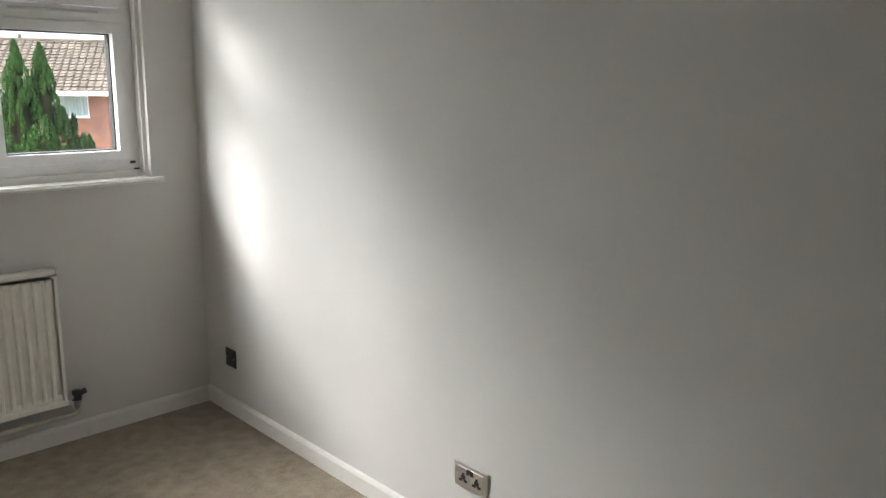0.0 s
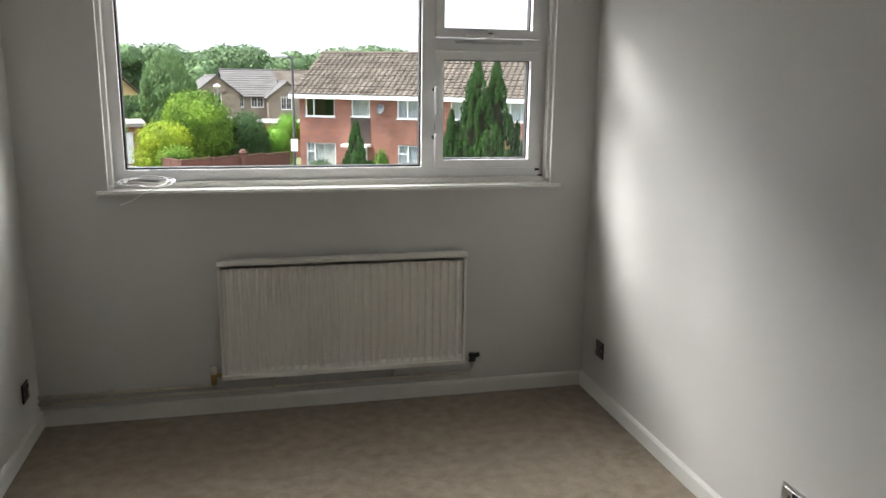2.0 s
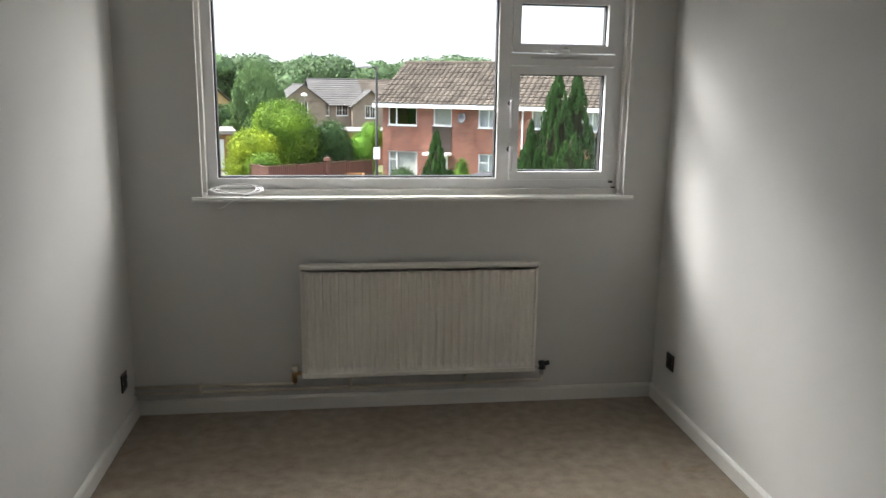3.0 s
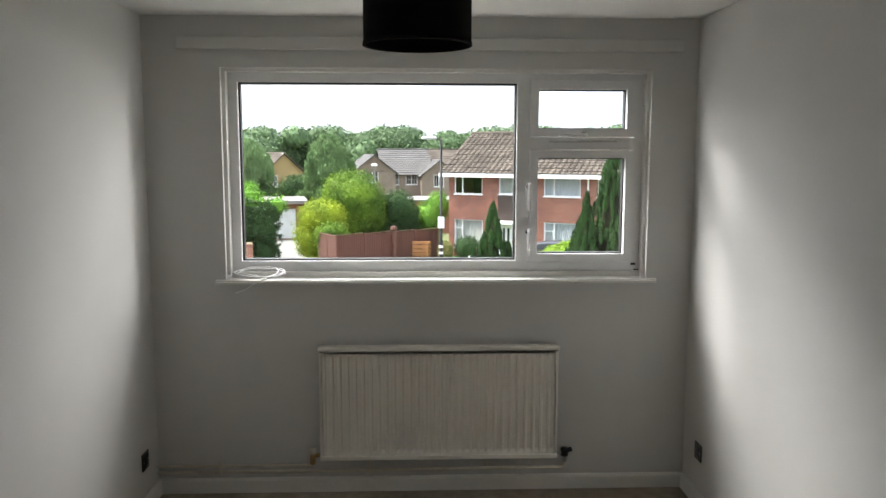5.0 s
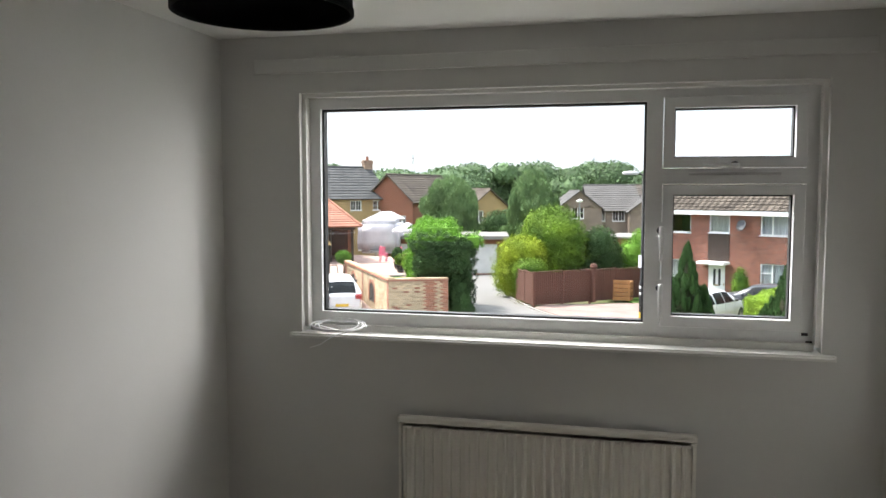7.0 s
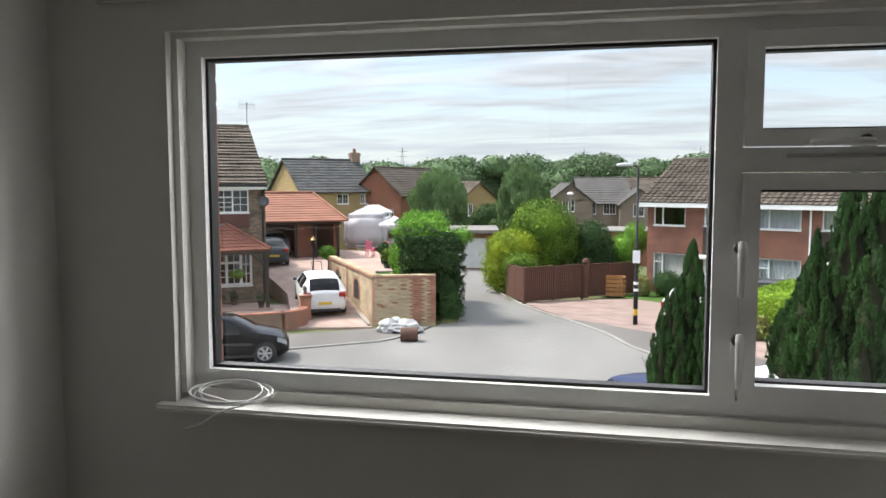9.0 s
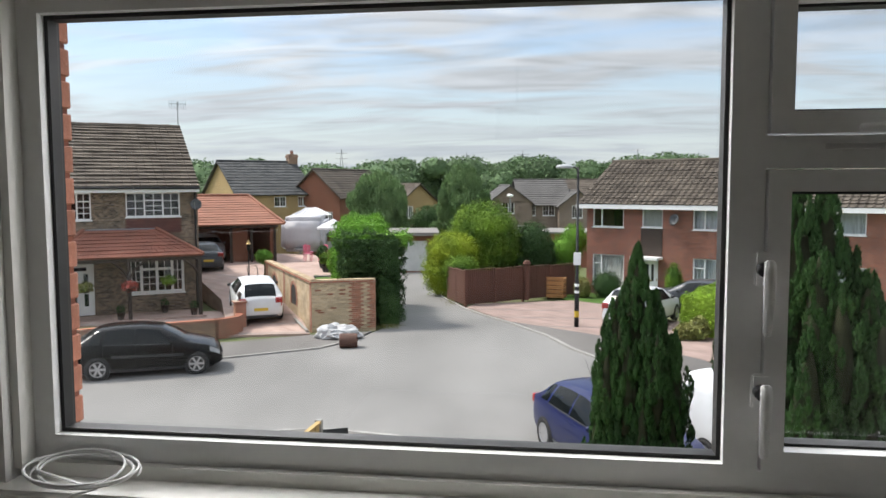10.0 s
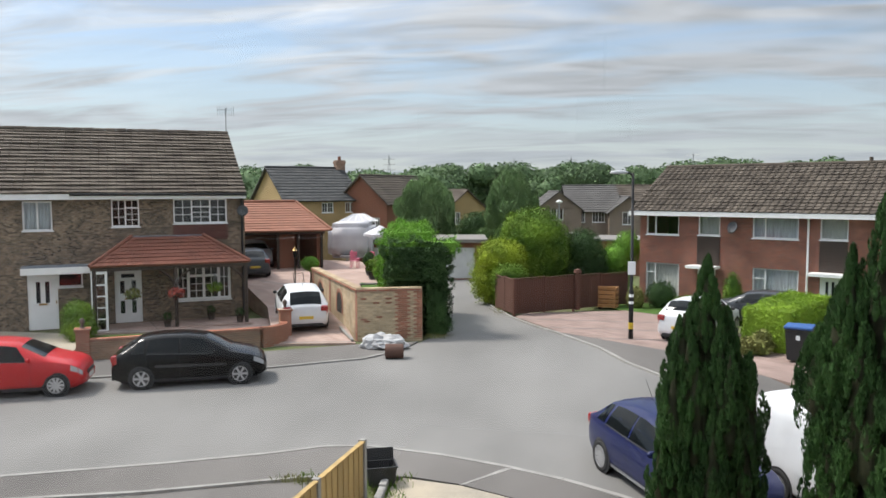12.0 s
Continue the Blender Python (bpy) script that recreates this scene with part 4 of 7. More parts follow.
# left terrace: brown brick
AL = 34.0
HL = thing("house", "brown brick terraced house with a brown tiled roof and porch", "house", pose(-14.9, 30.3, 0.12, 0, 0, AL))
gl = -3.80
wins_l = [(-8.40, -7.36, 0.10, 1.24), (-5.23, -4.18, 0.19, 1.30), (-2.87, -0.72, 0.28, 1.30), (-8.33, -7.26, gl, -1.60), (-7.26, -6.36, -2.15, -1.60), (-5.2, -4.17, gl + 0.08, -1.58), (-2.83, -0.63, -2.95, -1.50), (-13.4, -12.2, 0.1, 1.23), (-13.5, -12.0, -3.0, -1.6)]
bm = bmesh.new(); holed_wall(bm, -18.0, 0.0, gl - 0.3, 1.45, wins_l, 0.0, 0.28)
part("wall", bm, BRICK_BROWN, HL)
bm = bmesh.new()
for s in (-0.28, -18.0):
    v0 = [bm.verts.new(p) for p in ((s, 0.28, gl - 0.3), (s, 9.8, gl - 0.3), (s, 9.8, 1.45), (s, 5.0, 4.27), (s, 0.28, 1.6))]
    v1 = [bm.verts.new((v.co.x + 0.28, v.co.y, v.co.z)) for v in v0]
    bm.faces.new(v0); bm.faces.new(v1[::-1])
    for k in range(5):
        bm.faces.new((v0[k], v0[(k + 1) % 5], v1[(k + 1) % 5], v1[k]))
bx(bm, -17.72, -0.28, 9.5, 9.8, gl - 0.3, 1.45)
bmesh.ops.recalc_face_normals(bm, faces=bm.faces[:])
part("gable_wall", bm, BRICK_BROWN, HL)
# dark slab and wall added inside; the rooms' shade is in their colour
box("floor_slab", (-17.7, -0.29, 0.30, 9.48, -1.2, -1.0), SHADE_AND_POT, HL)
box("inner_wall", (-17.7, -0.29, 2.6, 2.7, gl, 1.4), SHADE_AND_POT, HL)
RX, RY, RZ = 0.03, 5.0, 4.34          # verge, ridge line
slab_roof(HL, [(-18.1, -0.38, 1.52), (RX, -0.38, 1.52), (RX, RY, RZ), (-18.1, RY, RZ)], TILE_BROWN)
slab_roof(HL, [(-18.1, 10.2, 1.52), (RX, 10.2, 1.52), (RX, RY, RZ), (-18.1, RY, RZ)], TILE_BROWN)
tiled_slope(HL, (-18.1, -0.42, 1.52), (RX + 0.02, -0.42, 1.52), (-18.1, RY, RZ + 0.02), (RX + 0.02, RY, RZ + 0.02), 19, TILE_BROWN, 0.085, split=0.33, single=290)
bm = bmesh.new()
for k in range(40):
    q = -18.1 + k * 0.4535
    tube(bm, [(q, RY, RZ + 0.035), (min(q + 0.44, RX + 0.03), RY, RZ + 0.02 + 0.014 * (k % 3))], 0.12, 8)
part("ridge", bm, TILE_BROWN, HL)
box("fascia", (-18.1, 0.03, -0.40, -0.36, 1.30, 1.53), UPVC_FAR, HL)
box("soffit", (-18.1, 0.03, -0.36, -0.002, 1.31, 1.33), UPVC_FAR, HL)
bm = bmesh.new(); tube(bm, [(-6.7, -0.46, 1.50), (0.04, -0.46, 1.48)], 0.055, 8)
part("gutter", bm, PAINT_BLACK, HL, "black plastic gutter")
bm = bmesh.new(); tube(bm, [(-0.12, -0.44, 1.48), (-0.12, -0.08, 1.2), (-0.12, -0.06, gl)], 0.045, 8)
part("downpipe", bm, PAINT_BLACK, HL, "black plastic downpipe")
upvc_window(HL, *wins_l[0], cols=(0.5,), back=CURTAIN)
upvc_window(HL, *wins_l[1], cols=(0.5,), top={1: 0.32}, bars=(2, 3))
upvc_window(HL, *wins_l[2], cols=(0.34, 0.68), top={1: 0.33}, bars=(2, 3))
upvc_window(HL, *wins_l[7], cols=(0.5,), back=CURTAIN)
upvc_window(HL, *wins_l[8], cols=(0.5,), back=CURTAIN)
upvc_window(HL, *wins_l[4], sill=True)
upvc_window(HL, *wins_l[6], cols=(0.22, 0.5, 0.78), top={1: 0.3, 2: 0.3}, bars=(2, 3), fw=0.10)
front_door(HL, *wins_l[3], lights=((0.28, 0.42, 0.48, 0.86), (0.58, 0.72, 0.48, 0.86)))
front_door(HL, *wins_l[5], lights=((0.2, 0.36, 0.56, 0.80), (0.62, 0.78, 0.56, 0.80), (0.2, 0.36, 0.18, 0.42), (0.62, 0.78, 0.18, 0.42), (0.25, 0.73, 0.86, 0.93)))
for k in range(5):
    box("cladding", (-2.89, -0.71, -0.035, -0.004, -0.40 + k * 0.135, -0.268 + k * 0.135), BOARD_RED, HL, 0.006)
# small flat canopy of the far door
box("canopy", (-8.45, -6.08, -0.75, -0.002, -1.42, -1.25), LEAD, HL)
box("canopy_fascia", (-8.47, -6.06, -0.79, -0.75, -1.56, -1.30), UPVC_FAR, HL)
# porch: hipped tiled roof on timber posts
PZ0, PZ1, PY = -1.24, -0.22, -1.75
pe = [(-6.05, PY, PZ0), (-0.08, PY, PZ0), (-0.08, -0.002, PZ0), (-6.05, -0.002, PZ0)]
pt = [(-4.5, -0.35, PZ1), (-1.75, -0.35, PZ1)]
slab_roof(HL, [pe[0], pe[1], pt[1], pt[0]], TILE_PORCH, "porch_roof")
slab_roof(HL, [pe[1], pe[2], (-1.75, -0.002, PZ1), pt[1]], TILE_PORCH, "porch_roof")
slab_roof(HL, [pe[0], pt[0], (-4.5, -0.002, PZ1), pe[3]], TILE_PORCH, "porch_roof")
box("flashing", (-4.6, -1.65, -0.36, -0.003, PZ1 - 0.02, PZ1 + 0.03), LEAD, HL)
tiled_slope(HL, (pe[0][0], PY - 0.03, PZ0), (pe[1][0], PY - 0.03, PZ0), pt[0], pt[1], 8, TILE_PORCH, 0.035, split=0.30, single=290)
tiled_slope(HL, pe[1], pe[2], pt[1], (-1.75, -0.002, PZ1), 8, TILE_PORCH, 0.035)
tiled_slope(HL, pe[3], pe[0], (-4.5, -0.002, PZ1), pt[0], 8, TILE_PORCH, 0.035)
for a, b in ((pe[0], pt[0]), (pe[1], pt[1])):
    bm = bmesh.new(); tube(bm, [Vector(a) + Vector((0, 0, 0.03)), Vector(b) + Vector((0, 0, 0.04))], 0.08, 8)
    part("hip_tile", bm, TILE_PORCH, HL)
box("porch_beam", (-5.95, -0.15, PY + 0.06, PY + 0.18, PZ0 - 0.2, PZ0 - 0.03), WOOD_DARK, HL)
for s in (-5.9, -2.95, -0.24):
    box("post", (s - 0.07, s + 0.07, PY + 0.05, PY + 0.19, gl, PZ0 - 0.05), WOOD_DARK, HL, 0.01)
    for sg in (-1, 1):
        if -6.3 < s + sg * 0.7 < 0.3:
            bm = bmesh.new(); tube(bm, [(s + sg * 0.04, PY + 0.12, PZ0 - 0.85), (s + sg * 0.22, PY + 0.12, PZ0 - 0.50), (s + sg * 0.62, PY + 0.12, PZ0 - 0.18)], 0.055, 6)
            part("brace", bm, WOOD_DARK, HL)
bm = bmesh.new(); rect_frame(bm, 0, 1.45, gl, -1.62, 0.10, -0.04, 0.04)
lat = part("porch_screen", bm, UPVC_FAR, HL, "white glazed porch side screen", m=pose(-5.9, -0.05, 0, 0, 0, -90))
bm = bmesh.new()
for k in range(1, 5):
    bx(bm, 0.1, 1.35, -0.02, 0.02, gl + k * 0.42, gl + k * 0.42 + 0.035)
part("glazing_bar", bm, UPVC_FAR, lat)
box("pane", (0.1, 1.35, 0.0, 0.006, gl + 0.1, -1.72), GLASS_FAR, lat)
bm = bmesh.new(); holed_wall(bm, -6.02, -5.44, gl, -1.42, [(-5.93, -5.53, gl + 0.12 + k * 0.44, gl + 0.50 + k * 0.44) for k in range(5)], PY + 0.06, PY + 0.12)
scr = part("porch_screen", bm, UPVC_FAR, HL, "narrow white glazed porch screen")
box("pane", (-5.93, -5.53, PY + 0.09, PY + 0.096, gl + 0.12, gl + 2.26), GLASS_FAR, scr)
box("porch_floor", (-6.0, -0.05, PY - 0.1, -0.002, gl - 0.2, gl + 0.06), PAVING_RED, HL)


DISH_GREY = mat("dark_grey_dish", (0.075, 0.078, 0.082), 0.6, 0.15, 5, 0.05, 60)


def dish(parent, s, y, z, r=0.24):
    bm = bmesh.new()
    lathe(bm, [(0.001, 0.06), (r * 0.6, 0.035), (r, -0.01), (r, -0.02), (r * 0.6, 0.025), (0.001, 0.05)], 20, axis="y")
    d = part("satellite_dish", bm, DISH_GREY, parent, "grey satellite dish", smooth=True, m=pose(s, y, z, -15, 0, -20))
    bm = bmesh.new(); tube(bm, [(0, 0.05, 0), (0, 0.22, -0.05), (0, 0.3, -0.05)], 0.02, 6); tube(bm, [(0, 0.0, -r), (0, -0.28, -0.02)], 0.012, 6)
    part("arm", bm, STEEL_GREY, d)


def aerial(parent, s, y, z, h, yagi=True):
    bm = bmesh.new(); tube(bm, [(s, y, z), (s, y, z + h)], 0.022, 6)
    a = part("aerial", bm, STEEL_GREY, parent, "thin television aerial on a mast")
    bm = bmesh.new()
    tube(bm, [(s - 0.4, y, z + h - 0.1), (s + 0.4, y, z + h - 0.1)], 0.012, 5)
    for k in range(8):
        q = s - 0.38 + k * 0.108
        tube(bm, [(q, y - 0.05, z + h - 0.1 - (0.28 if yagi else 0.05)), (q, y + 0.05, z + h - 0.1 + (0.18 if yagi else 0.05))], 0.008, 5)
    part("element", bm, STEEL_GREY, a)


dish(HL, -0.12, -0.35, 0.78)
aerial(HL, -0.05, 5.0, 4.2, 1.4)

# right terrace: red brick
HR = thing("house", "red brick terraced house with white windows and a mossy tiled roof", "house", pose(2.1, 41.6, 0, 0, 0, -30))
gr = -4.35
wins_r = [(0.06, 2.09, -0.59, 0.42), (3.11, 4.22, -0.54, 0.42), (5.79, 7.89, -0.59, 0.42), (8.81, 9.98, -0.55, 0.42), (0.07, 2.14, -3.71, -2.06), (3.11, 4.03, gr + 0.12, -2.20), (5.83, 7.94, -3.63, -2.02), (8.85, 9.7, gr + 0.12, -2.2), (11.5, 13.5, -0.59, 0.42), (11.5, 13.6, -3.63, -2.02)]
wins_r = [(a if a > 0.3 else 0.30, b, c, d) for a, b, c, d in wins_r]
bm = bmesh.new(); holed_wall(bm, -0.05, 22.0, gr - 0.6, 0.5, wins_r, 0.0, 0.28)
part("wall", bm, BRICK_RED, HR)
bm = bmesh.new()
for s in (-0.05, 21.7):
    v0 = [bm.verts.new(p) for p in ((s, 0.28, gr - 0.6), (s, 7.6, gr - 0.6), (s, 7.6, 0.5), (s, 3.9, 2.85), (s, 0.28, 0.55))]
    v1 = [bm.verts.new((v.co.x + 0.28, v.co.y, v.co.z)) for v in v0]
    bm.faces.new(v0); bm.faces.new(v1[::-1])
    for k in range(5):
        bm.faces.new((v0[k], v0[(k + 1) % 5], v1[(k + 1) % 5], v1[k]))
bx(bm, 0.25, 21.6, 7.3, 7.6, gr - 0.6, 0.5)
bmesh.ops.recalc_face_normals(bm, faces=bm.faces[:])
part("gable_wall", bm, BRICK_RED, HR)
# slab and wall inside, coloured near-black to imitate unlit rooms
box("floor_slab", (0.3, 21.6, 0.30, 7.2, -1.8, -1.6), SHADE_AND_POT, HR)
box("inner_wall", (0.3, 21.6, 2.6, 2.7, gr, 0.45), SHADE_AND_POT, HR)
slab_roof(HR, [(-0.45, -0.42, 0.62), (22.2, -0.42, 0.62), (22.2, 3.9, 2.95), (-0.45, 3.9, 2.95)], TILE_GREY)
slab_roof(HR, [(-0.45, 8.0, 0.62), (22.2, 8.0, 0.62), (22.2, 3.9, 2.95), (-0.45, 3.9, 2.95)], TILE_GREY)
tiled_slope(HR, (-0.47, -0.46, 0.62), (22.2, -0.46, 0.62), (-0.47, 3.9, 2.97), (22.2, 3.9, 2.97), 16, TILE_GREY, 0.055, split=0.33, single=290, roll=0.05)
bm = bmesh.new(); tube(bm, [(-0.47, 3.9, 2.98), (22.2, 3.9, 2.98)], 0.11, 10)
part("ridge", bm, TILE_GREY, HR)
box("fascia", (-0.47, 22.2, -0.46, -0.42, 0.40, 0.66), UPVC_FAR, HR)
box("soffit", (-0.47, 22.2, -0.42, -0.002, 0.41, 0.43), UPVC_FAR, HR)
box("bargeboard", (-0.5, -0.47, -0.46, 3.9, 0.35, 0.6), UPVC_FAR, HR)
upvc_window(HR, *wins_r[0], cols=(0.28,))
upvc_window(HR, *wins_r[1], back=BLIND)
upvc_window(HR, *wins_r[2], cols=(0.28,), back=CURTAIN)
upvc_window(HR, *wins_r[3], back=BLIND)
upvc_window(HR, *wins_r[4], cols=(0.28,), top={0: 0.3}, back=BLIND)
upvc_window(HR, *wins_r[6], cols=(0.28,), top={0: 0.3}, back=CURTAIN)
upvc_window(HR, *wins_r[8], cols=(0.28,), back=CURTAIN)
upvc_window(HR, *wins_r[9], cols=(0.28,), back=CURTAIN)
front_door(HR, *wins_r[5], lights=((0.30, 0.44, 0.45, 0.88), (0.60, 0.74, 0.45, 0.88)))
front_door(HR, *wins_r[7], lights=((0.30, 0.44, 0.45, 0.88), (0.60, 0.74, 0.45, 0.88)))
for s0, s1 in ((3.08, 4.23), (8.81, 9.98)):
    for k in range(9):
        box("cladding", (s0, s1, -0.04, -0.004, -2.0 + k * 0.157, -1.846 + k * 0.157), WOOD_DARK, HR, 0.006)
    box("canopy", (s0 - 0.28, s1 + 0.05, -0.8, -0.002, -2.17, -2.03), UPVC_FAR, HR, 0.01)
bm = bmesh.new(); tube(bm, [(8.33, -0.44, 0.6), (8.33, -0.08, 0.35), (8.33, -0.07, gr)], 0.05, 8)
part("downpipe", bm, UPVC_FAR, HR, "white plastic downpipe")
dish(HR, 4.95, -0.35, -0.1, 0.30)
aerial(HR, 0.35, 5.5, 2.2, 1.6, False)
bm = bmesh.new(); tube(bm, [(9.9, 3.9, 2.95), (9.9, 3.9, 3.25)], 0.09, 8)
part("vent_pipe", bm, TILE_GREY, HR)


# plain gabled houses further off; local x along the front, ridge along x or y
def gabled(label, m, w, d, z0, ze, zr, wall, roof, wins=(), ridge="x", chimney=None, courses=12, front_wall=None):
    ob = thing("house", label, "house", m)
    bm = bmesh.new(); holed_wall(bm, 0, w, z0 - 1, ze, list(wins), 0.0, 0.28)
    if ridge == "y":
        v0 = [bm.verts.new(p) for p in ((0, 0, ze), (w, 0, ze), (w / 2, 0, zr))]
        v1 = [bm.verts.new((v.co.x, 0.28, v.co.z)) for v in v0]
        bm.faces.new(v0); bm.faces.new(v1[::-1])
        for k in range(3):
            bm.faces.new((v0[k], v0[(k + 1) % 3], v1[(k + 1) % 3], v1[k]))
    part("wall", bm, front_wall or wall, ob)
    bm = bmesh.new()
    for s in (0.0, w - 0.28):
        top = [(s, d, ze), (s, d / 2, zr - 0.05), (s, 0.28, ze)] if ridge == "x" else [(s, d, ze), (s, 0.28, ze)]
        v0 = [bm.verts.new(p) for p in [(s, 0.28, z0 - 1), (s, d, z0 - 1)] + top]
        v1 = [bm.verts.new((v.co.x + 0.28, v.co.y, v.co.z)) for v in v0]
        bm.faces.new(v0); bm.faces.new(v1[::-1])
        for k in range(len(v0)):
            bm.faces.new((v0[k], v0[(k + 1) % len(v0)], v1[(k + 1) % len(v0)], v1[k]))
    bx(bm, 0.28, w - 0.28, d - 0.28, d, z0 - 1, ze)
    bmesh.ops.recalc_face_normals(bm, faces=bm.faces[:])
    part("side_wall", bm, wall, ob)
    # added backing behind the windows, room shade painted in
    box("inner_wall", (0.3, w - 0.3, 1.5, 1.6, z0, ze), SHADE_AND_POT, ob)
    o = 0.3
    if ridge == "x":
        A, B, C, D = (-o, -o, ze - 0.15), (w + o, -o, ze - 0.15), (w + o, d / 2, zr), (-o, d / 2, zr)
        E, F = (-o, d + o, ze - 0.15), (w + o, d + o, ze - 0.15)
        slab_roof(ob, [A, B, C, D], roof); slab_roof(ob, [E, F, C, D], roof)
        tiled_slope(ob, A, B, D, C, courses, roof, 0.05)
        rd = [(-o, d / 2, zr + 0.02), (w + o, d / 2, zr + 0.02)]
    else:
        A, B = (-o, -o, ze - 0.2), (-o, d, ze - 0.2)
        C, D = (w + o, -o, ze - 0.2), (w + o, d, ze - 0.2)
        R0, R1 = (w / 2, -o, zr + 0.05), (w / 2, d, zr + 0.05)
        slab_roof(ob, [A, B, R1, R0], roof); slab_roof(ob, [C, D, R1, R0], roof)
        tiled_slope(ob, C, D, R0, R1, courses, roof, 0.05)
        tiled_slope(ob, A, B, R0, R1, courses, roof, 0.05)
        rd = [R0, R1]
    bm = bmesh.new(); tube(bm, rd, 0.10, 8)
    part("ridge", bm, roof, ob)
    for wd in wins:
        upvc_window(ob, *wd, cols=(0.5,), bars=(2, 2), sill=True, fw=0.07)
    if chimney:
        cx, cy, cz0, cz1 = chimney
        bm = bmesh.new(); bx(bm, cx - 0.42, cx + 0.42, cy - 0.3, cy + 0.3, cz0, cz1); bx(bm, cx - 0.48, cx + 0.48, cy - 0.36, cy + 0.36, cz1 - 0.3, cz1 - 0.12)
        ch = part("chimney", bm, BRICK_MIX, ob, "weathered brick chimney stack")
        bm = bmesh.new(); tube(bm, [(cx, cy, cz1), (cx, cy, cz1 + 0.35)], 0.14, 10)
        part("chimney_pot", bm, TILE_ORANGE, ch)
    return ob


gb = -4.56
gabled("yellow brick detached house with a dark slate roof and chimney", pose(-25.4, 59.6, 0, 0, 0, 45), 6.8, 7.4, gb, 1.0, 3.75, BRICK_YELLOW, SLATE, [(3.25, 4.35, -0.15, 0.72), (5.45, 6.45, -0.15, 0.72), (0.8, 2.2, -3.7, -2.4), (4.0, 5.4, -3.7, -2.4)], chimney=(6.75, 3.7, 2.6, 4.45))
h4 = gabled("red brick gabled house with a brown tiled roof", pose(-22.6, 64.4, 0, 0, 0, -15), 5.0, 10.0, gb, 0.7, 3.0, BRICK_FARRED, TILE_BROWN, [(3.3, 4.3, -1.9, -0.6)], ridge="y")
h4r = gabled("red brick gabled house with a shaded brown tiled roof", pose(-16.0, 79.0, 0, 0, 0, 50), 6.0, 7.0, gb, -0.4, 1.7, BRICK_YELLOW, TILE_BROWN, [(1.0, 2.2, -1.9, -0.6)], ridge="y")
gabled("grey and red patterned house with a gabled front and tiled roof", pose(-7.0, 85.5, 0, 0, 0, 12), 5.0, 8.0, gb, -0.4, 1.5, BRICK_GREY, TILE_FARGREY, [(1.6, 3.0, -1.6, -0.2), (3.4, 4.6, -3.9, -2.9)], ridge="y")
gabled("brown brick house with a grey tiled roof", pose(-3.3, 87.0, 0, 0, 0, 12), 5.6, 8.5, gb, -0.6, 2.2, BRICK_GREY, TILE_FARGREY, [(0.6, 1.6, -1.9, -0.7), (2.4, 3.8, -1.9, -0.7)], ridge="x")
gabled("grey brick gabled house beside its neighbour", pose(0.9, 86.2, 0, 0, 0, 8), 4.2, 8.0, gb, -0.7, 0.9, BRICK_GREY, TILE_FARGREY, [(1.4, 2.6, -2.1, -0.7)], ridge="y")
gabled("distant house with a pale brown tiled roof", pose(-2.0, 104, 0, 0, 0, 10), 9.0, 8.0, gb, -0.6, 2.3, BRICK_FARRED, TILE_BROWN, [(2, 3.5, -2.2, -0.9)], ridge="x")
gabled("distant red roofed house behind the gables", pose(5.5, 112, 0, 0, 0, -15), 8.0, 8.0, gb, -0.4, 2.2, BRICK_FARRED, TILE_PORCH, [(2, 3.5, -2.2, -0.9)], ridge="x")
# ---- vegetation ----
def mesh_part(name, verts, faces, material, parent, label="", smooth=False):
    me = bpy.data.meshes.new(name)
    me.from_pydata(verts, [], faces)
    me.update()
    if smooth:
        me.polygons.foreach_set("use_smooth", [True] * len(me.polygons))
    me.materials.append(material)
    ob = new(name, me)
    ob.parent = parent
    if label:
        ob["label"] = label
    return ob


def unit(v):
    return v / np.maximum(np.linalg.norm(v, axis=-1, keepdims=True), 1e-9)


def leaf_quads(rng, centers, normals, size, tilt=0.5, aspect=0.55, droop=0.0):
    """Small leaf-shaped rhombi round the given points, turned loosely to the normals."""
    n = len(centers)
    nn = unit(normals + rng.normal(0, tilt, (n, 3)))
    a = unit(np.cross(nn, rng.normal(0, 1, (n, 3))))
    if droop:
        a = unit(a * (1 - droop) + np.array([0, 0, -1.0]) * droop)
        nn = unit(np.cross(a, np.cross(nn, a)))
    b = np.cross(nn, a)
    s = size * rng.uniform(0.6, 1.35, (n, 1))
    v = np.stack([centers + a * s, centers + b * s * aspect + nn * s * 0.15, centers - a * s, centers - b * s * aspect + nn * s * 0.15], 1)
    return v.reshape(-1, 3), [(4 * k, 4 * k + 1, 4 * k + 2, 4 * k + 3) for k in range(n)]


def blob_points(rng, blobs, n, rough=0.12):
    """Points on the outer skin of several ellipsoids (cx, cy, cz, rx, ry, rz)."""
    B = np.array(blobs, float)
    area = (B[:, 3] * B[:, 4] + B[:, 3] * B[:, 5] + B[:, 4] * B[:, 5])
    pick = rng.choice(len(B), n * 2, p=area / area.sum())
    d = unit(rng.normal(0, 1, (n * 2, 3)))
    rr = 1 + rng.normal(0, rough, (n * 2, 1)) - 0.1 * rng.random((n * 2, 1))
    p = B[pick, :3] + d * B[pick, 3:] * rr
    keep = np.ones(len(p), bool)
    for k, b in enumerate(B):
        q = (((p - b[:3]) / b[3:]) ** 2).sum(1)
        keep &= (q > 0.72) | (pick == k)
    p, d, pick = p[keep][:n], d[keep][:n], pick[keep][:n]
    return p, unit(d / B[pick, 3:])


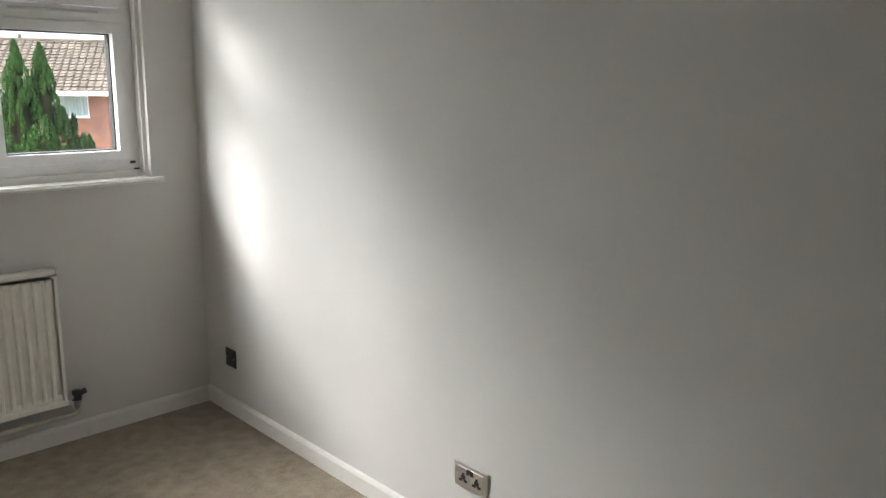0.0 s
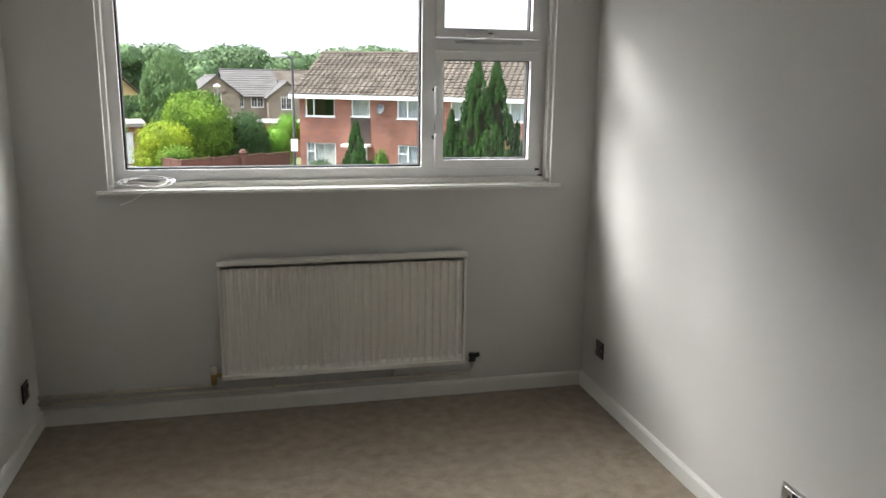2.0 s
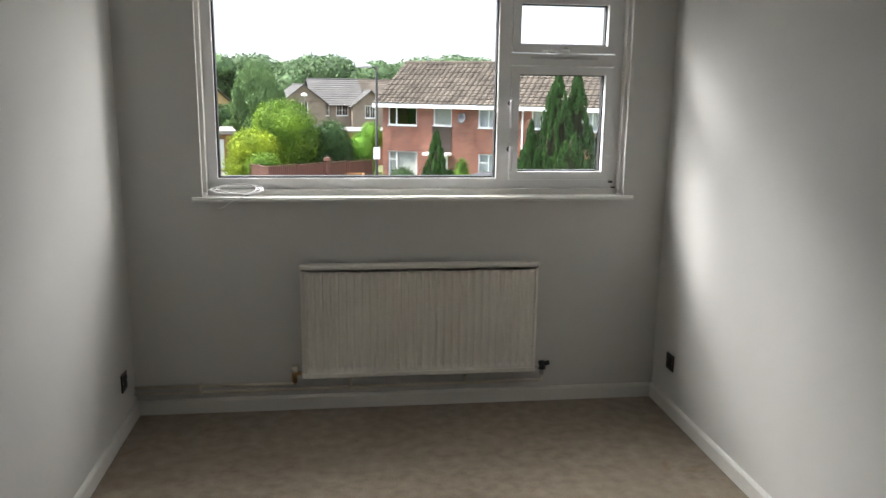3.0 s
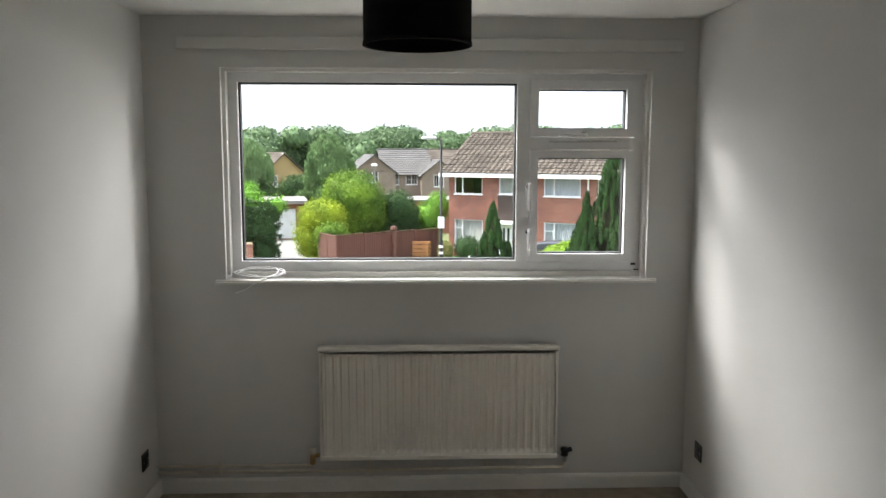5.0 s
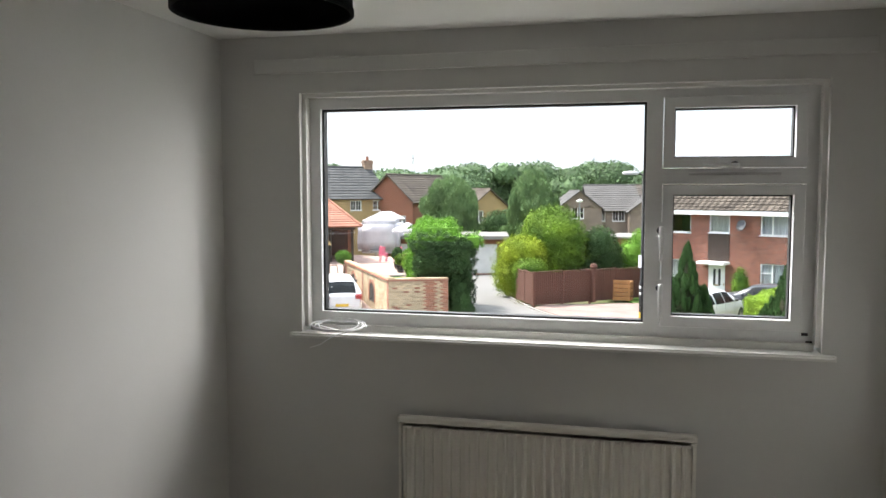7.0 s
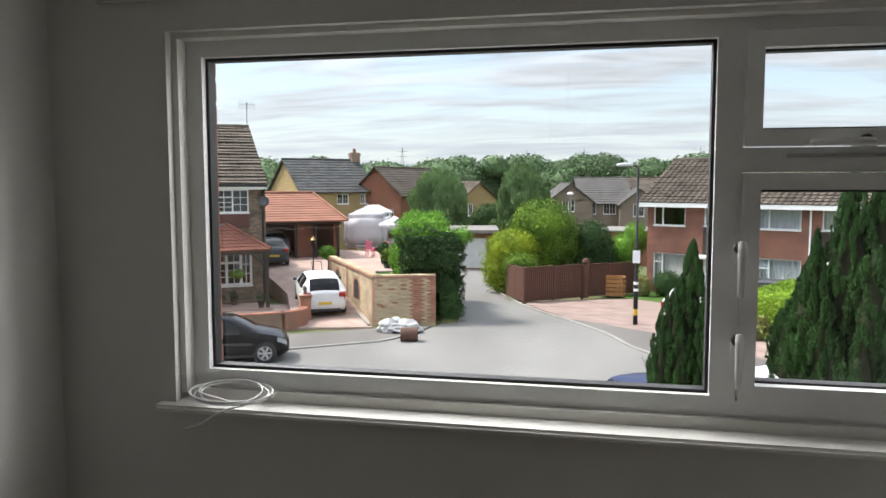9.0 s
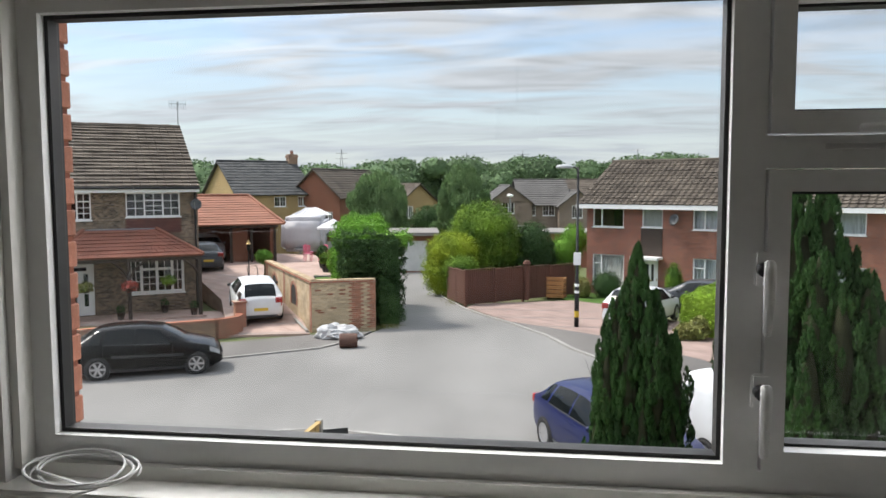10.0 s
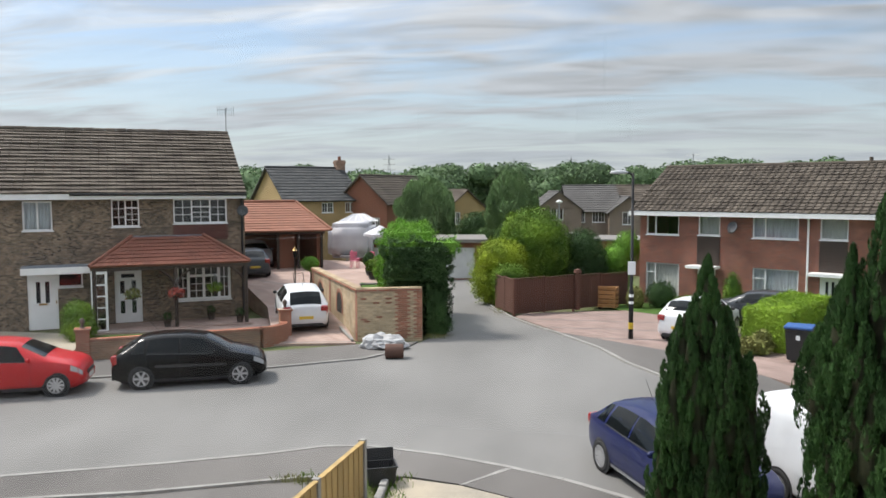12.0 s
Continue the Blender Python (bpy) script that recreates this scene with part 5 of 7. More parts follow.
def core(blobs, scale, seed):
    """A lumpy dark heart so that daylight does not pass right through."""
    bm = bmesh.new()
    for k, (x, y, z, a, b, c) in enumerate(blobs):
        r = bmesh.ops.create_icosphere(bm, subdivisions=2, radius=1.0)
        for v in r["verts"]:
            f = scale * (1 + 0.18 * noise.noise(v.co * 2.3 + Vector((seed, k * 3.1, 0))))
            v.co = Vector((x + v.co.x * a * f, y + v.co.y * b * f, z + v.co.z * c * f))
    return bm


def bush(name, label, category, at, blobs, n, size, material, seed, stem=0.0, droop=0.0, tilt=0.5, group="", heart=0.84, aspect=0.5):
    rng = np.random.default_rng(seed)
    ob = thing(name, label, category, pose(*at), group)
    p, d = blob_points(rng, blobs, int(n * 3.2))
    v, f = leaf_quads(rng, p, d, size * 0.58, tilt, aspect, droop)
    c = mesh_part("crown", v, f, material, ob)
    part("inner_foliage", core(blobs, heart, seed), material, ob, smooth=True)
    if stem:
        bm = bmesh.new()
        b0 = blobs[0]
        tube(bm, [(b0[0], b0[1], 0), (b0[0] + 0.05, b0[1], b0[2] * 0.5), (b0[0], b0[1], b0[2])], stem, 8, radii=[stem * 1.2, stem, stem * 0.5])
        rr = random.Random(seed)
        for b in blobs[1:6]:
            tube(bm, [(b0[0], b0[1], b0[2] * 0.55), ((b0[0] + b[0]) / 2, (b0[1] + b[1]) / 2, b[2] * 0.85), b[:3]], stem * 0.4, 6, radii=[stem * 0.6, stem * 0.4, stem * 0.15])
        part("trunk", bm, BARK, ob)
    return ob


def cypress(label, at, height, radius, stems, n, seed, length=0.046, material=LEAF_CYPRESS):
    """A columnar conifer: several upright plumes clothed with small upright sprays."""
    rng = np.random.default_rng(seed)
    ob = thing("cypress_tree", label, "tree", pose(*at), "cypress trees by the road")
    plumes = []
    for k, (sx, sy, sh, sr) in enumerate(stems):
        plumes.append((sx * radius, sy * radius, 0.12 + 0.0 * k, sh * height, sr * radius))
    for k in range(34):
        a, q = rng.uniform(0, 2 * math.pi), rng.uniform(0.45, 0.9)
        z0 = rng.uniform(0.05, 0.5) * height
        plumes.append((q * radius * math.cos(a), q * radius * math.sin(a), z0, min(height * (1.0 - 0.40 * q ** 1.3), z0 + rng.uniform(0.25, 0.45) * height), rng.uniform(0.24, 0.38) * radius))

    def prof(t):
        return np.clip(np.minimum(1.0, (t + 0.04) * 6) * (1 - np.clip((t - 0.28) / 0.72, 0, 1) ** 2.1), 0.02, 1)

    P = np.array(plumes)
    wgt = (P[:, 3] - P[:, 2]) * P[:, 4]
    nc = int(230 * height * radius * 2.6)
    pk = rng.choice(len(P), nc, p=wgt / wgt.sum())
    tc = rng.random(nc)
    ac = rng.uniform(0, 2 * math.pi, nc)
    rc = P[pk, 4] * prof(tc) * rng.uniform(0.80, 1.04, nc)
    cc = np.stack([P[pk, 0] + rc * np.cos(ac), P[pk, 1] + rc * np.sin(ac), P[pk, 2] + tc * (P[pk, 3] - P[pk, 2])], 1)
    cs = rng.uniform(0.050, 0.095, nc) * (0.6 + 0.4 * (1 - tc))
    pick = rng.integers(0, nc, n)
    d = unit(rng.normal(0, 1, (n, 3)) + np.stack([np.cos(ac[pick]), np.sin(ac[pick]), np.full(n, 0.25)], 1) * 0.8)
    # each clump is a small upright flame, drawn in towards its tip
    h = rng.uniform(-1, 1, (n, 1))
    rim = np.sqrt(np.clip(1 - np.abs(h) ** 1.6, 0, 1)) * (1 - 0.35 * np.maximum(h, 0))
    flat = unit(d * np.array([1, 1, 0.0]))
    c = cc[pick] + cs[pick][:, None] * (flat * rim * rng.uniform(0.85, 1.1, (n, 1)) + np.array([0, 0, 2.7]) * h)
    nn = unit(flat + np.array([0, 0, 0.45]) * (h + 0.4) + rng.normal(0, 0.30, (n, 3)))
    up = unit(np.array([0, 0, 1.0]) + flat * rng.uniform(0.05, 0.45, (n, 1)) + rng.normal(0, 0.16, (n, 3)))
    side = unit(np.cross(up, nn))
    sz = length * rng.uniform(0.55, 1.25, (n, 1))
    v = np.stack([c + up * sz, c + side * sz * 0.30 + up * sz * 0.1, c - up * sz * 0.5, c - side * sz * 0.30 + up * sz * 0.1], 1).reshape(-1, 3)
    f = [(4 * k, 4 * k + 1, 4 * k + 2, 4 * k + 3) for k in range(n)]
    mesh_part("crown", v, f, material, ob)
    # solid core under the sprays, its dark colour imitating shade
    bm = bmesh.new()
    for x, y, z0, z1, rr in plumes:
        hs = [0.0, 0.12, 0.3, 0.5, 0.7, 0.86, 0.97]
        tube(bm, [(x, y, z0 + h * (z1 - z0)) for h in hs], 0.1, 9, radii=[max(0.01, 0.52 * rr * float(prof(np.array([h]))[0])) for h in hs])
    part("inner_foliage", bm, CORE_SHADE, ob, "inner twig core in a dark colour that imitates shade", smooth=True)
    bm = bmesh.new(); tube(bm, [(0, 0, -0.05), (0, 0, 0.6)], 0.12, 8, radii=[0.15, 0.10])
    part("trunk", bm, BARK, ob)
    return ob


cypress("tall dark green columnar cypress beside the blue car", (1.56, 11.05, -3.62), 4.30, 0.70, [(-0.02, 0, 1.0, 0.74), (0.42, 0.2, 0.86, 0.46), (-0.48, -0.2, 0.86, 0.44), (0.2, -0.5, 0.80, 0.45), (0.0, 0.5, 0.8, 0.4)], 210000, 3)
cypress("broad dark green twin-topped cypress in the front garden", (3.66, 9.6, -3.62), 5.45, 1.06, [(-0.16, 0, 1.0, 0.62), (0.20, 0.1, 1.0, 0.55), (-0.62, -0.1, 0.84, 0.40), (0.60, 0.1, 0.80, 0.42), (0.05, -0.6, 0.66, 0.42), (0, 0.6, 0.8, 0.4)], 330000, 4)

# bushes behind the brown fence
bush("bush", "clipped golden-yellow shrub behind the brown fence", "bush", (-5.05, 39.3, G(39.3)), [(0, 0, 2.35, 1.25, 1.2, 0.95), (-0.3, 0, 1.2, 1.2, 1.1, 1.3), (0.5, -0.1, 1.5, 0.9, 0.9, 1.1)], 4200, 0.10, LEAF_YELLOW, 11, stem=0.08)
bush("bush", "small green shrub against the golden shrub", "bush", (-4.35, 37.4, G(37.4)), [(0, 0, 1.5, 0.85, 0.6, 0.65), (0.1, 0, 0.7, 0.8, 0.6, 0.8)], 1800, 0.09, LEAF_MID, 12, stem=0.05)
bush("bush", "large rounded yellow-green shrub behind the fence", "bush", (-3.5, 41.4, G(41.4)), [(0, 0, 3.2, 1.7, 1.6, 1.6), (-0.7, 0, 3.5, 1.0, 1.0, 1.15), (0.7, 0, 2.4, 1.2, 1.3, 1.5), (-0.2, 0, 1.6, 1.6, 1.4, 1.6)], 6500, 0.11, LEAF_MID, 13, stem=0.1)
bush("bush", "dark green shrub behind the brown fence", "bush", (-0.9, 42.0, G(42.0)), [(0, 0, 2.6, 1.0, 1.0, 1.1), (0.4, 0, 1.8, 0.9, 0.9, 1.2), (-0.3, 0, 1.2, 1.1, 1.0, 1.2)], 3200, 0.10, LEAF_DARK, 14, stem=0.08)
bush("bush", "light green leafy bush beside the red brick house", "bush", (0.9, 43.2, G(43.2)), [(0, 0, 2.0, 0.9, 0.9, 1.0), (0.6, 0.2, 2.7, 0.7, 0.7, 0.9), (-0.2, 0, 1.0, 1.0, 0.9, 1.0)], 2200, 0.10, LEAF_BRIGHT, 15, stem=0.06)
# hedges by the alley; light and shade are set as two leaf colours
def clipped_hedge(label, m, boxes, n, size, material, seed, tilt=0.7, shag=0.24):
    """A hedge cut to soft boxes (x0, x1, y0, y1, z0, z1), clothed with small leaves."""
    rng = np.random.default_rng(seed)
    ob = thing("hedge", label, "hedge", m)
    B = np.array(boxes, float)
    ctr, half = (B[:, 0::2] + B[:, 1::2]) / 2, (B[:, 1::2] - B[:, 0::2]) / 2
    area = np.stack([half[:, 1] * half[:, 2], half[:, 0] * half[:, 2], half[:, 0] * half[:, 1]], 1)
    w = np.concatenate([area, area], 1).ravel()
    pick = rng.choice(len(w), n, p=w / w.sum())
    bi, fc = pick // 6, pick % 6
    u = rng.uniform(-1, 1, (n, 3))
    nrm = np.zeros((n, 3))
    nrm[np.arange(n), fc % 3] = np.where(fc < 3, 1.0, -1.0)
    u = np.where(nrm != 0, nrm, u)
    big = np.sort(np.abs(u), 1)[:, 1:2]
    u *= 1 - 0.10 * np.clip((big - 0.6) / 0.4, 0, 1) ** 2          # rounded corners
    p = ctr[bi] + u * half[bi]
    wave = np.array([0.8 * noise.noise(Vector(q) * 1.0 + Vector((0, seed, 0))) + noise.noise(Vector(q) * 2.2 + Vector((seed, 0, 0))) + 0.7 * noise.noise(Vector(q) * 5.0) for q in p])
    p = p + (nrm + 0.25 * u) * (shag * wave[:, None] + rng.normal(0, 0.04, (n, 1)))
    v, f = leaf_quads(rng, p, unit(nrm + 0.35 * u), size, tilt, 0.42)
    mesh_part("crown", v, f, material, ob)
    bm = bmesh.new()
    for c, h in zip(ctr, half):
        bx(bm, c[0] - h[0] * 0.9, c[0] + h[0] * 0.9, c[1] - h[1] * 0.9, c[1] + h[1] * 0.9, c[2] - h[2] * 0.98, c[2] + h[2] * 0.9)
    part("inner_foliage", bm, material, ob)
    return ob


# shaded front of the hedge, its shade put into the dark leaf
clipped_hedge("dense conifer hedge end above the brick wall, its shade put into dark green leaves", pose(-6.9, 28.0, G(28), 0, 0, 14), [(-1.05, 1.30, -0.65, 0.7, 2.05, 3.35), (0.42, 1.22, -0.55, 0.6, 0.0, 2.2), (-0.9, 0.5, -0.3, 0.7, 0.9, 2.2)], 26000, 0.055, LEAF_DARK, 21)
# sunlit top and run of the same hedge, in a brighter leaf
clipped_hedge("clipped hedge along the alley, its sunlight put into bright green leaves", pose(-8.05, 31.9, G(31.5), 0, 0, 14), [(-1.15, 0.95, -3.3, 0.2, 0.0, 3.70), (-1.05, 0.9, 0.0, 3.3, 0.0, 3.95), (-0.5, 0.9, -3.0, -0.5, 3.5, 3.92), (-0.75, 1.85, -4.55, -3.0, 3.15, 3.62)], 38000, 0.055, LEAF_BRIGHT, 22)
clipped_hedge("low bright yellow-green clipped hedge beside the drive", pose(6.6, 28.6, G(28.6), 0, 0, -29), [(-0.85, 0.85, -2.7, 2.7, 0.0, 1.52)], 16000, 0.05, LEAF_LIME, 23, shag=0.08)
bush("bush", "yellow-green tufted plant at the hedge end", "bush", (5.0, 25.9, G(25.9)), [(0, 0, 0.26, 0.5, 0.4, 0.30), (0.25, 0.1, 0.42, 0.26, 0.25, 0.34), (-0.3, -0.1, 0.22, 0.3, 0.3, 0.25)], 420, 0.13, STRAW, 24, tilt=1.0, heart=0.6)
bush("bush", "green and yellow shrub by the neighbouring door", "bush", (-18.6, 24.25, G(24.2)), [(0, 0, 0.8, 0.55, 0.5, 0.55), (0.2, -0.2, 0.4, 0.6, 0.5, 0.5)], 1500, 0.07, LEAF_MID, 25, stem=0.04)
bush("bush", "dark green round shrub before the red brick house", "bush", (3.0, 39.2, G(39.2)), [(0, 0, 0.6, 0.75, 0.6, 0.7)], 900, 0.08, LEAF_DARK, 26)
bush("bush", "low green shrubs under the front window", "bush", (4.3, 38.6, G(38.6)), [(0, 0, 0.3, 0.9, 0.5, 0.4)], 700, 0.08, LEAF_MID, 27)
bush("bush", "dry yellow spiky plant beside the fence", "bush", (1.75, 38.9, G(38.9)), [(0, 0, 0.45, 0.4, 0.35, 0.55)], 400, 0.12, STRAW, 28)
bush("bush", "slim green conifer bush before the red brick house", "bush", (6.0, 37.0, G(37.0)), [(0, 0, 0.9, 0.4, 0.4, 1.0)], 700, 0.08, LEAF_MID, 29)
# willows and the far wood
for at, sc, seed, wide in (((-13.1, 58.0, G(58)), 1.03, 31, 0.75), ((-7.3, 63.3, G(63.3)), 1.10, 32, 1.15)):
    rr = random.Random(seed)
    blobs = [(0, 0, 4.8 * sc, 1.5, 1.4, 1.7 * sc), (0, 0, 3.2 * sc, 1.7, 1.5, 1.8 * sc)]
    for k in range(46):
        a, z = rr.uniform(0, 2 * math.pi), rr.uniform(1.0, 6.0)
        q = (2.25 if z < 4.4 else 2.25 - (z - 4.4) * wide) * rr.uniform(0.55, 1.0)
        blobs.append((q * math.cos(a), q * math.sin(a) * 0.8, z * sc, rr.uniform(0.35, 0.65), rr.uniform(0.35, 0.6), rr.uniform(0.55, 1.0)))
    bush("willow_tree", "rounded grey-green willow with hanging foliage beyond the garages", "tree", at, blobs, 13000, 0.26, LEAF_WILLOW, seed, stem=0.22, droop=0.6, tilt=0.6, group="willows beyond the garages", heart=0.74, aspect=0.26)
bush("tree", "dark green low tree between the willows", "tree", (-10.2, 66, G(66)), [(0, 0, 2.4, 2.0, 1.4, 1.5), (1.0, 0, 1.4, 1.6, 1.2, 1.3)], 2200, 0.18, LEAF_DARK, 33, stem=0.15)


def wood(seed, y, x0, x1, zt, n, size):
    rng = np.random.default_rng(seed)
    ob = thing("woodland", "distant belt of green trees on the horizon", "woodland", pose(0, y, G(60)), kind="stuff")
    rr = random.Random(seed)
    blobs = []
    x = x0
    while x < x1:
        h = zt * rr.uniform(0.78, 1.05)
        w = rr.uniform(4.0, 7.5)
        blobs.append((x, rr.uniform(-6, 6), h - w * 0.75, w, w * 0.9, w * 0.75))
        blobs.append((x + rr.uniform(-2, 2), rr.uniform(-6, 6), h * 0.42, w, w, h * 0.42))
        x += w * rr.uniform(0.55, 0.95)
    p, d = blob_points(rng, blobs, n, 0.05)
    k = d[:, 1] < 0.45
    v, f = leaf_quads(rng, p[k], d[k], size, 0.6, aspect=0.7)
    mesh_part("crown", v, f, LEAF_FAR, ob)
    part("inner_foliage", core(blobs, 0.88, seed), LEAF_FAR, ob, smooth=True)


wood(41, 215, -190, 130, 13.4, 80000, 0.40)
wood(42, 150, -110, -30, 10.0, 16000, 0.34)

# pylons on the skyline
for px, py, ph in ((-69, 250, 17.5), (-10, 262, 17.0), (-32, 290, 18)):
    ob = thing("pylon", "thin grey lattice electricity pylon on the horizon", "pylon", pose(px, py, G(60)), "pylons on the skyline")
    bm = bmesh.new()
    for sx in (-1.4, 1.4):
        tube(bm, [(sx, 0, 0), (sx * 0.3, 0, ph * 0.7), (0, 0, ph)], 0.10, 4)
    for k in range(7):
        q = 1.4 * (1 - k / 10)
        tube(bm, [(-q, 0, k * ph * 0.1), (q * 0.9, 0, (k + 1) * ph * 0.1)], 0.06, 4)
    part("tower", bm, STEEL_GREY, ob)
    bm = bmesh.new()
    for z in (0.72, 0.82, 0.92):
        tube(bm, [(-2.0, 0, ph * z), (2.0, 0, ph * z)], 0.08, 4)
    part("cross_arm", bm, STEEL_GREY, ob)

# ---- brick garden wall with arches; the shade of their recesses is painted ----
gw = thing("garden_wall", "tan brick garden wall with red brick piers and tiled coping", "wall", pose(-8.5, 25.9, G(26.0)))
WH = 1.72


def wall_run(length, ang, arches, piers, h0=WH, at=(0, 0, 0)):
    m = pose(*at, 0, 0, ang)
    bm = bmesh.new()
    bx(bm, 0, length, 0, 0.24, -0.9, h0)
    part("brickwork", bm, BRICK_TAN, gw, m=m)
    for a, b in piers:
        bm = bmesh.new(); bx(bm, a, b, -0.012, 0.0, -0.9, h0 - 0.002)
        part("pier", bm, BRICK_RED2, gw, "red brick pier", m=m)
    bm = bmesh.new()
    n = int(length / 0.235)
    for k in range(n):
        a = k * length / n
        bx(bm, a + 0.004, a + length / n - 0.004, -0.05, 0.29, h0, h0 + 0.065)
    part("coping", bm, BRICK_RED2, gw, "red brick coping", m=m)
    bm = bmesh.new()
    for k in range(n):
        a = k * length / n
        bx(bm, a + 0.004, a + length / n - 0.004, -0.025, 0.265, h0 + 0.065, h0 + 0.12)
    part("coping", bm, BRICK_TAN, gw, m=m)
    for s in arches:
        bm = bmesh.new()
        ring = [(0.42 * math.cos(math.pi * k / 10), 0.36 * math.sin(math.pi * k / 10)) for k in range(11)]
        outer = [(0.60 * math.cos(math.pi * k / 10), 0.50 * math.sin(math.pi * k / 10)) for k in range(11)]
        zc = h0 - 0.70
        for k in range(10):
            q = [(s + outer[k][0], zc + outer[k][1]), (s + outer[k + 1][0], zc + outer[k + 1][1]), (s + ring[k + 1][0], zc + ring[k + 1][1]), (s + ring[k][0], zc + ring[k][1])]
            f = [bm.verts.new((x, -0.02, z)) for x, z in q]; g = [bm.verts.new((x, -0.001, z)) for x, z in q]
            bm.faces.new(f)
            for i in range(4):
                bm.faces.new((f[i], f[(i + 1) % 4], g[(i + 1) % 4], g[i]))
        bx(bm, s - 0.60, s - 0.42, -0.02, -0.001, zc - 0.45, zc); bx(bm, s + 0.42, s + 0.60, -0.02, -0.001, zc - 0.45, zc)
        part("arch", bm, BRICK_RED2, gw, "red brick arch", m=m)
        # flat dark sheet on the wall's face imitates a shaded recess
        bm = bmesh.new()
        pts = [(-0.42, -0.45), (0.42, -0.45)] + ring
        bm.faces.new([bm.verts.new((s + x, -0.006, zc + z)) for x, z in pts])
        part("recess", bm, SHADE_AND_POT, gw, m=m)


wall_run(2.35, 20.0, (), ())
PIECE_TAN = mat("single_tan_brick", (0.46, 0.36, 0.235), 0.88, 0.2, 14, 0.5, 70, rand=0.24)
PIECE_RED = mat("single_red_pier_brick", (0.34, 0.15, 0.095), 0.88, 0.2, 14, 0.5, 70, rand=0.26)
wall_m = pose(0, 0, 0, 0, 0, 20.0)
rng = random.Random(17)
shared = {}
for row in range(23):
    u = -0.1125 if row % 2 else 0.0
    while u < 2.34:
        a, b = max(u, 0.0) + 0.005, min(u + 0.225, 2.35) - 0.005
        u += 0.225
        if b - a < 0.04:
            continue
        mid = (a + b) / 2
        red = 1.35 < mid < 1.78 + 0.1 * (row % 2) or mid > 2.06 or rng.random() < 0.05
        key = (round(b - a, 3), red)
        if key not in shared:
            bm = bmesh.new(); bx(bm, 0, b - a, -0.012, 0.004, 0, 0.063)
            bmesh.ops.bevel(bm, geom=[e for e in bm.edges if all(v.co.y < 0 for v in e.verts)], offset=0.004, segments=1, affect="EDGES")
            o = part("brick", bm, PIECE_RED if red else PIECE_TAN, gw)
            shared[key] = o.data
        else:
            o = new("brick", shared[key]); o.parent = gw
        o.matrix_local = wall_m @ Matrix.Translation((a, rng.uniform(-0.003, 0.003), row * 0.0745 + 0.005))
# the long run is laid from its far end so that its face is towards the drive
wall_run(8.4, -58.0, (5.6, 2.0), ((8.1, 8.38), (3.7, 4.0), (0.1, 0.5)), at=(-0.530 * 8.4, 0.848 * 8.4, 0))
# ---- cars ----
def car_paint(name, col, metal=0.0):
    return mat(name, col, 0.35, 0.05, 3, 0, 60, metal=metal, coat=0.3, spec=0.25)


P_BLACK = mat("black_car_paint", (0.004, 0.004, 0.0045), 0.16, 0.05, 3, 0, 60, spec=0.22)
P_RED = car_paint("red_car_paint", (0.46, 0.012, 0.016))
P_WHITE = car_paint("white_car_paint", (0.66, 0.67, 0.68))
P_BLUE = car_paint("blue_car_paint", (0.008, 0.014, 0.070))
P_GREY = car_paint("dark_grey_car_paint", (0.045, 0.05, 0.058))
P_SILVER = car_paint("silver_car_paint", (0.42, 0.43, 0.44))
TYRE = mat("tyre_rubber", (0.016, 0.016, 0.016), 0.8, 0.2, 10, 0.2, 80)
ALLOY = mat("alloy_wheel", (0.55, 0.55, 0.56), 0.35, 0.08, 10, 0, 60, metal=0.8)
LAMP_RED = mat("red_lamp_lens", (0.32, 0.012, 0.012), 0.2, 0.1, 8, 0, 60, coat=1.0)
LAMP_CLEAR = mat("headlamp_lens", (0.38, 0.39, 0.40), 0.12, 0.1, 12, 0, 60, coat=1.0)
PLATE_Y = mat("yellow_number_plate", (0.62, 0.42, 0.04), 0.5, 0.05, 8, 0, 60)
PLATE_W = mat("white_number_plate", (0.68, 0.68, 0.66), 0.5, 0.05, 8, 0, 60)
TRIM_DARK = mat("dark_plastic_trim", (0.025, 0.025, 0.027), 0.6, 0.15, 8, 0.1, 80)

# centre line height, waist height, half width at waist, half width at roof edge, by distance from the tail in fractions of the length
HATCH = dict(
    x=(0.0, 0.012, 0.05, 0.11, 0.19, 0.32, 0.48, 0.60, 0.70, 0.765, 0.82, 0.90, 0.955, 0.985, 1.0),
    zc=(0.62, 0.93, 1.04, 1.20, 1.385, 1.435, 1.43, 1.36, 1.16, 1.00, 0.945, 0.875, 0.78, 0.66, 0.48),
    zb=(0.60, 0.90, 0.97, 0.965, 0.955, 0.94, 0.92, 0.91, 0.90, 0.895, 0.87, 0.81, 0.72, 0.60, 0.45),
    wb=(0.66, 0.74, 0.79, 0.825, 0.845, 0.855, 0.855, 0.855, 0.85, 0.84, 0.83, 0.80, 0.75, 0.66, 0.55),
    wr=(0.55, 0.60, 0.60, 0.60, 0.585, 0.575, 0.575, 0.59, 0.66, 0.72, 0.72, 0.68, 0.62, 0.52, 0.42))
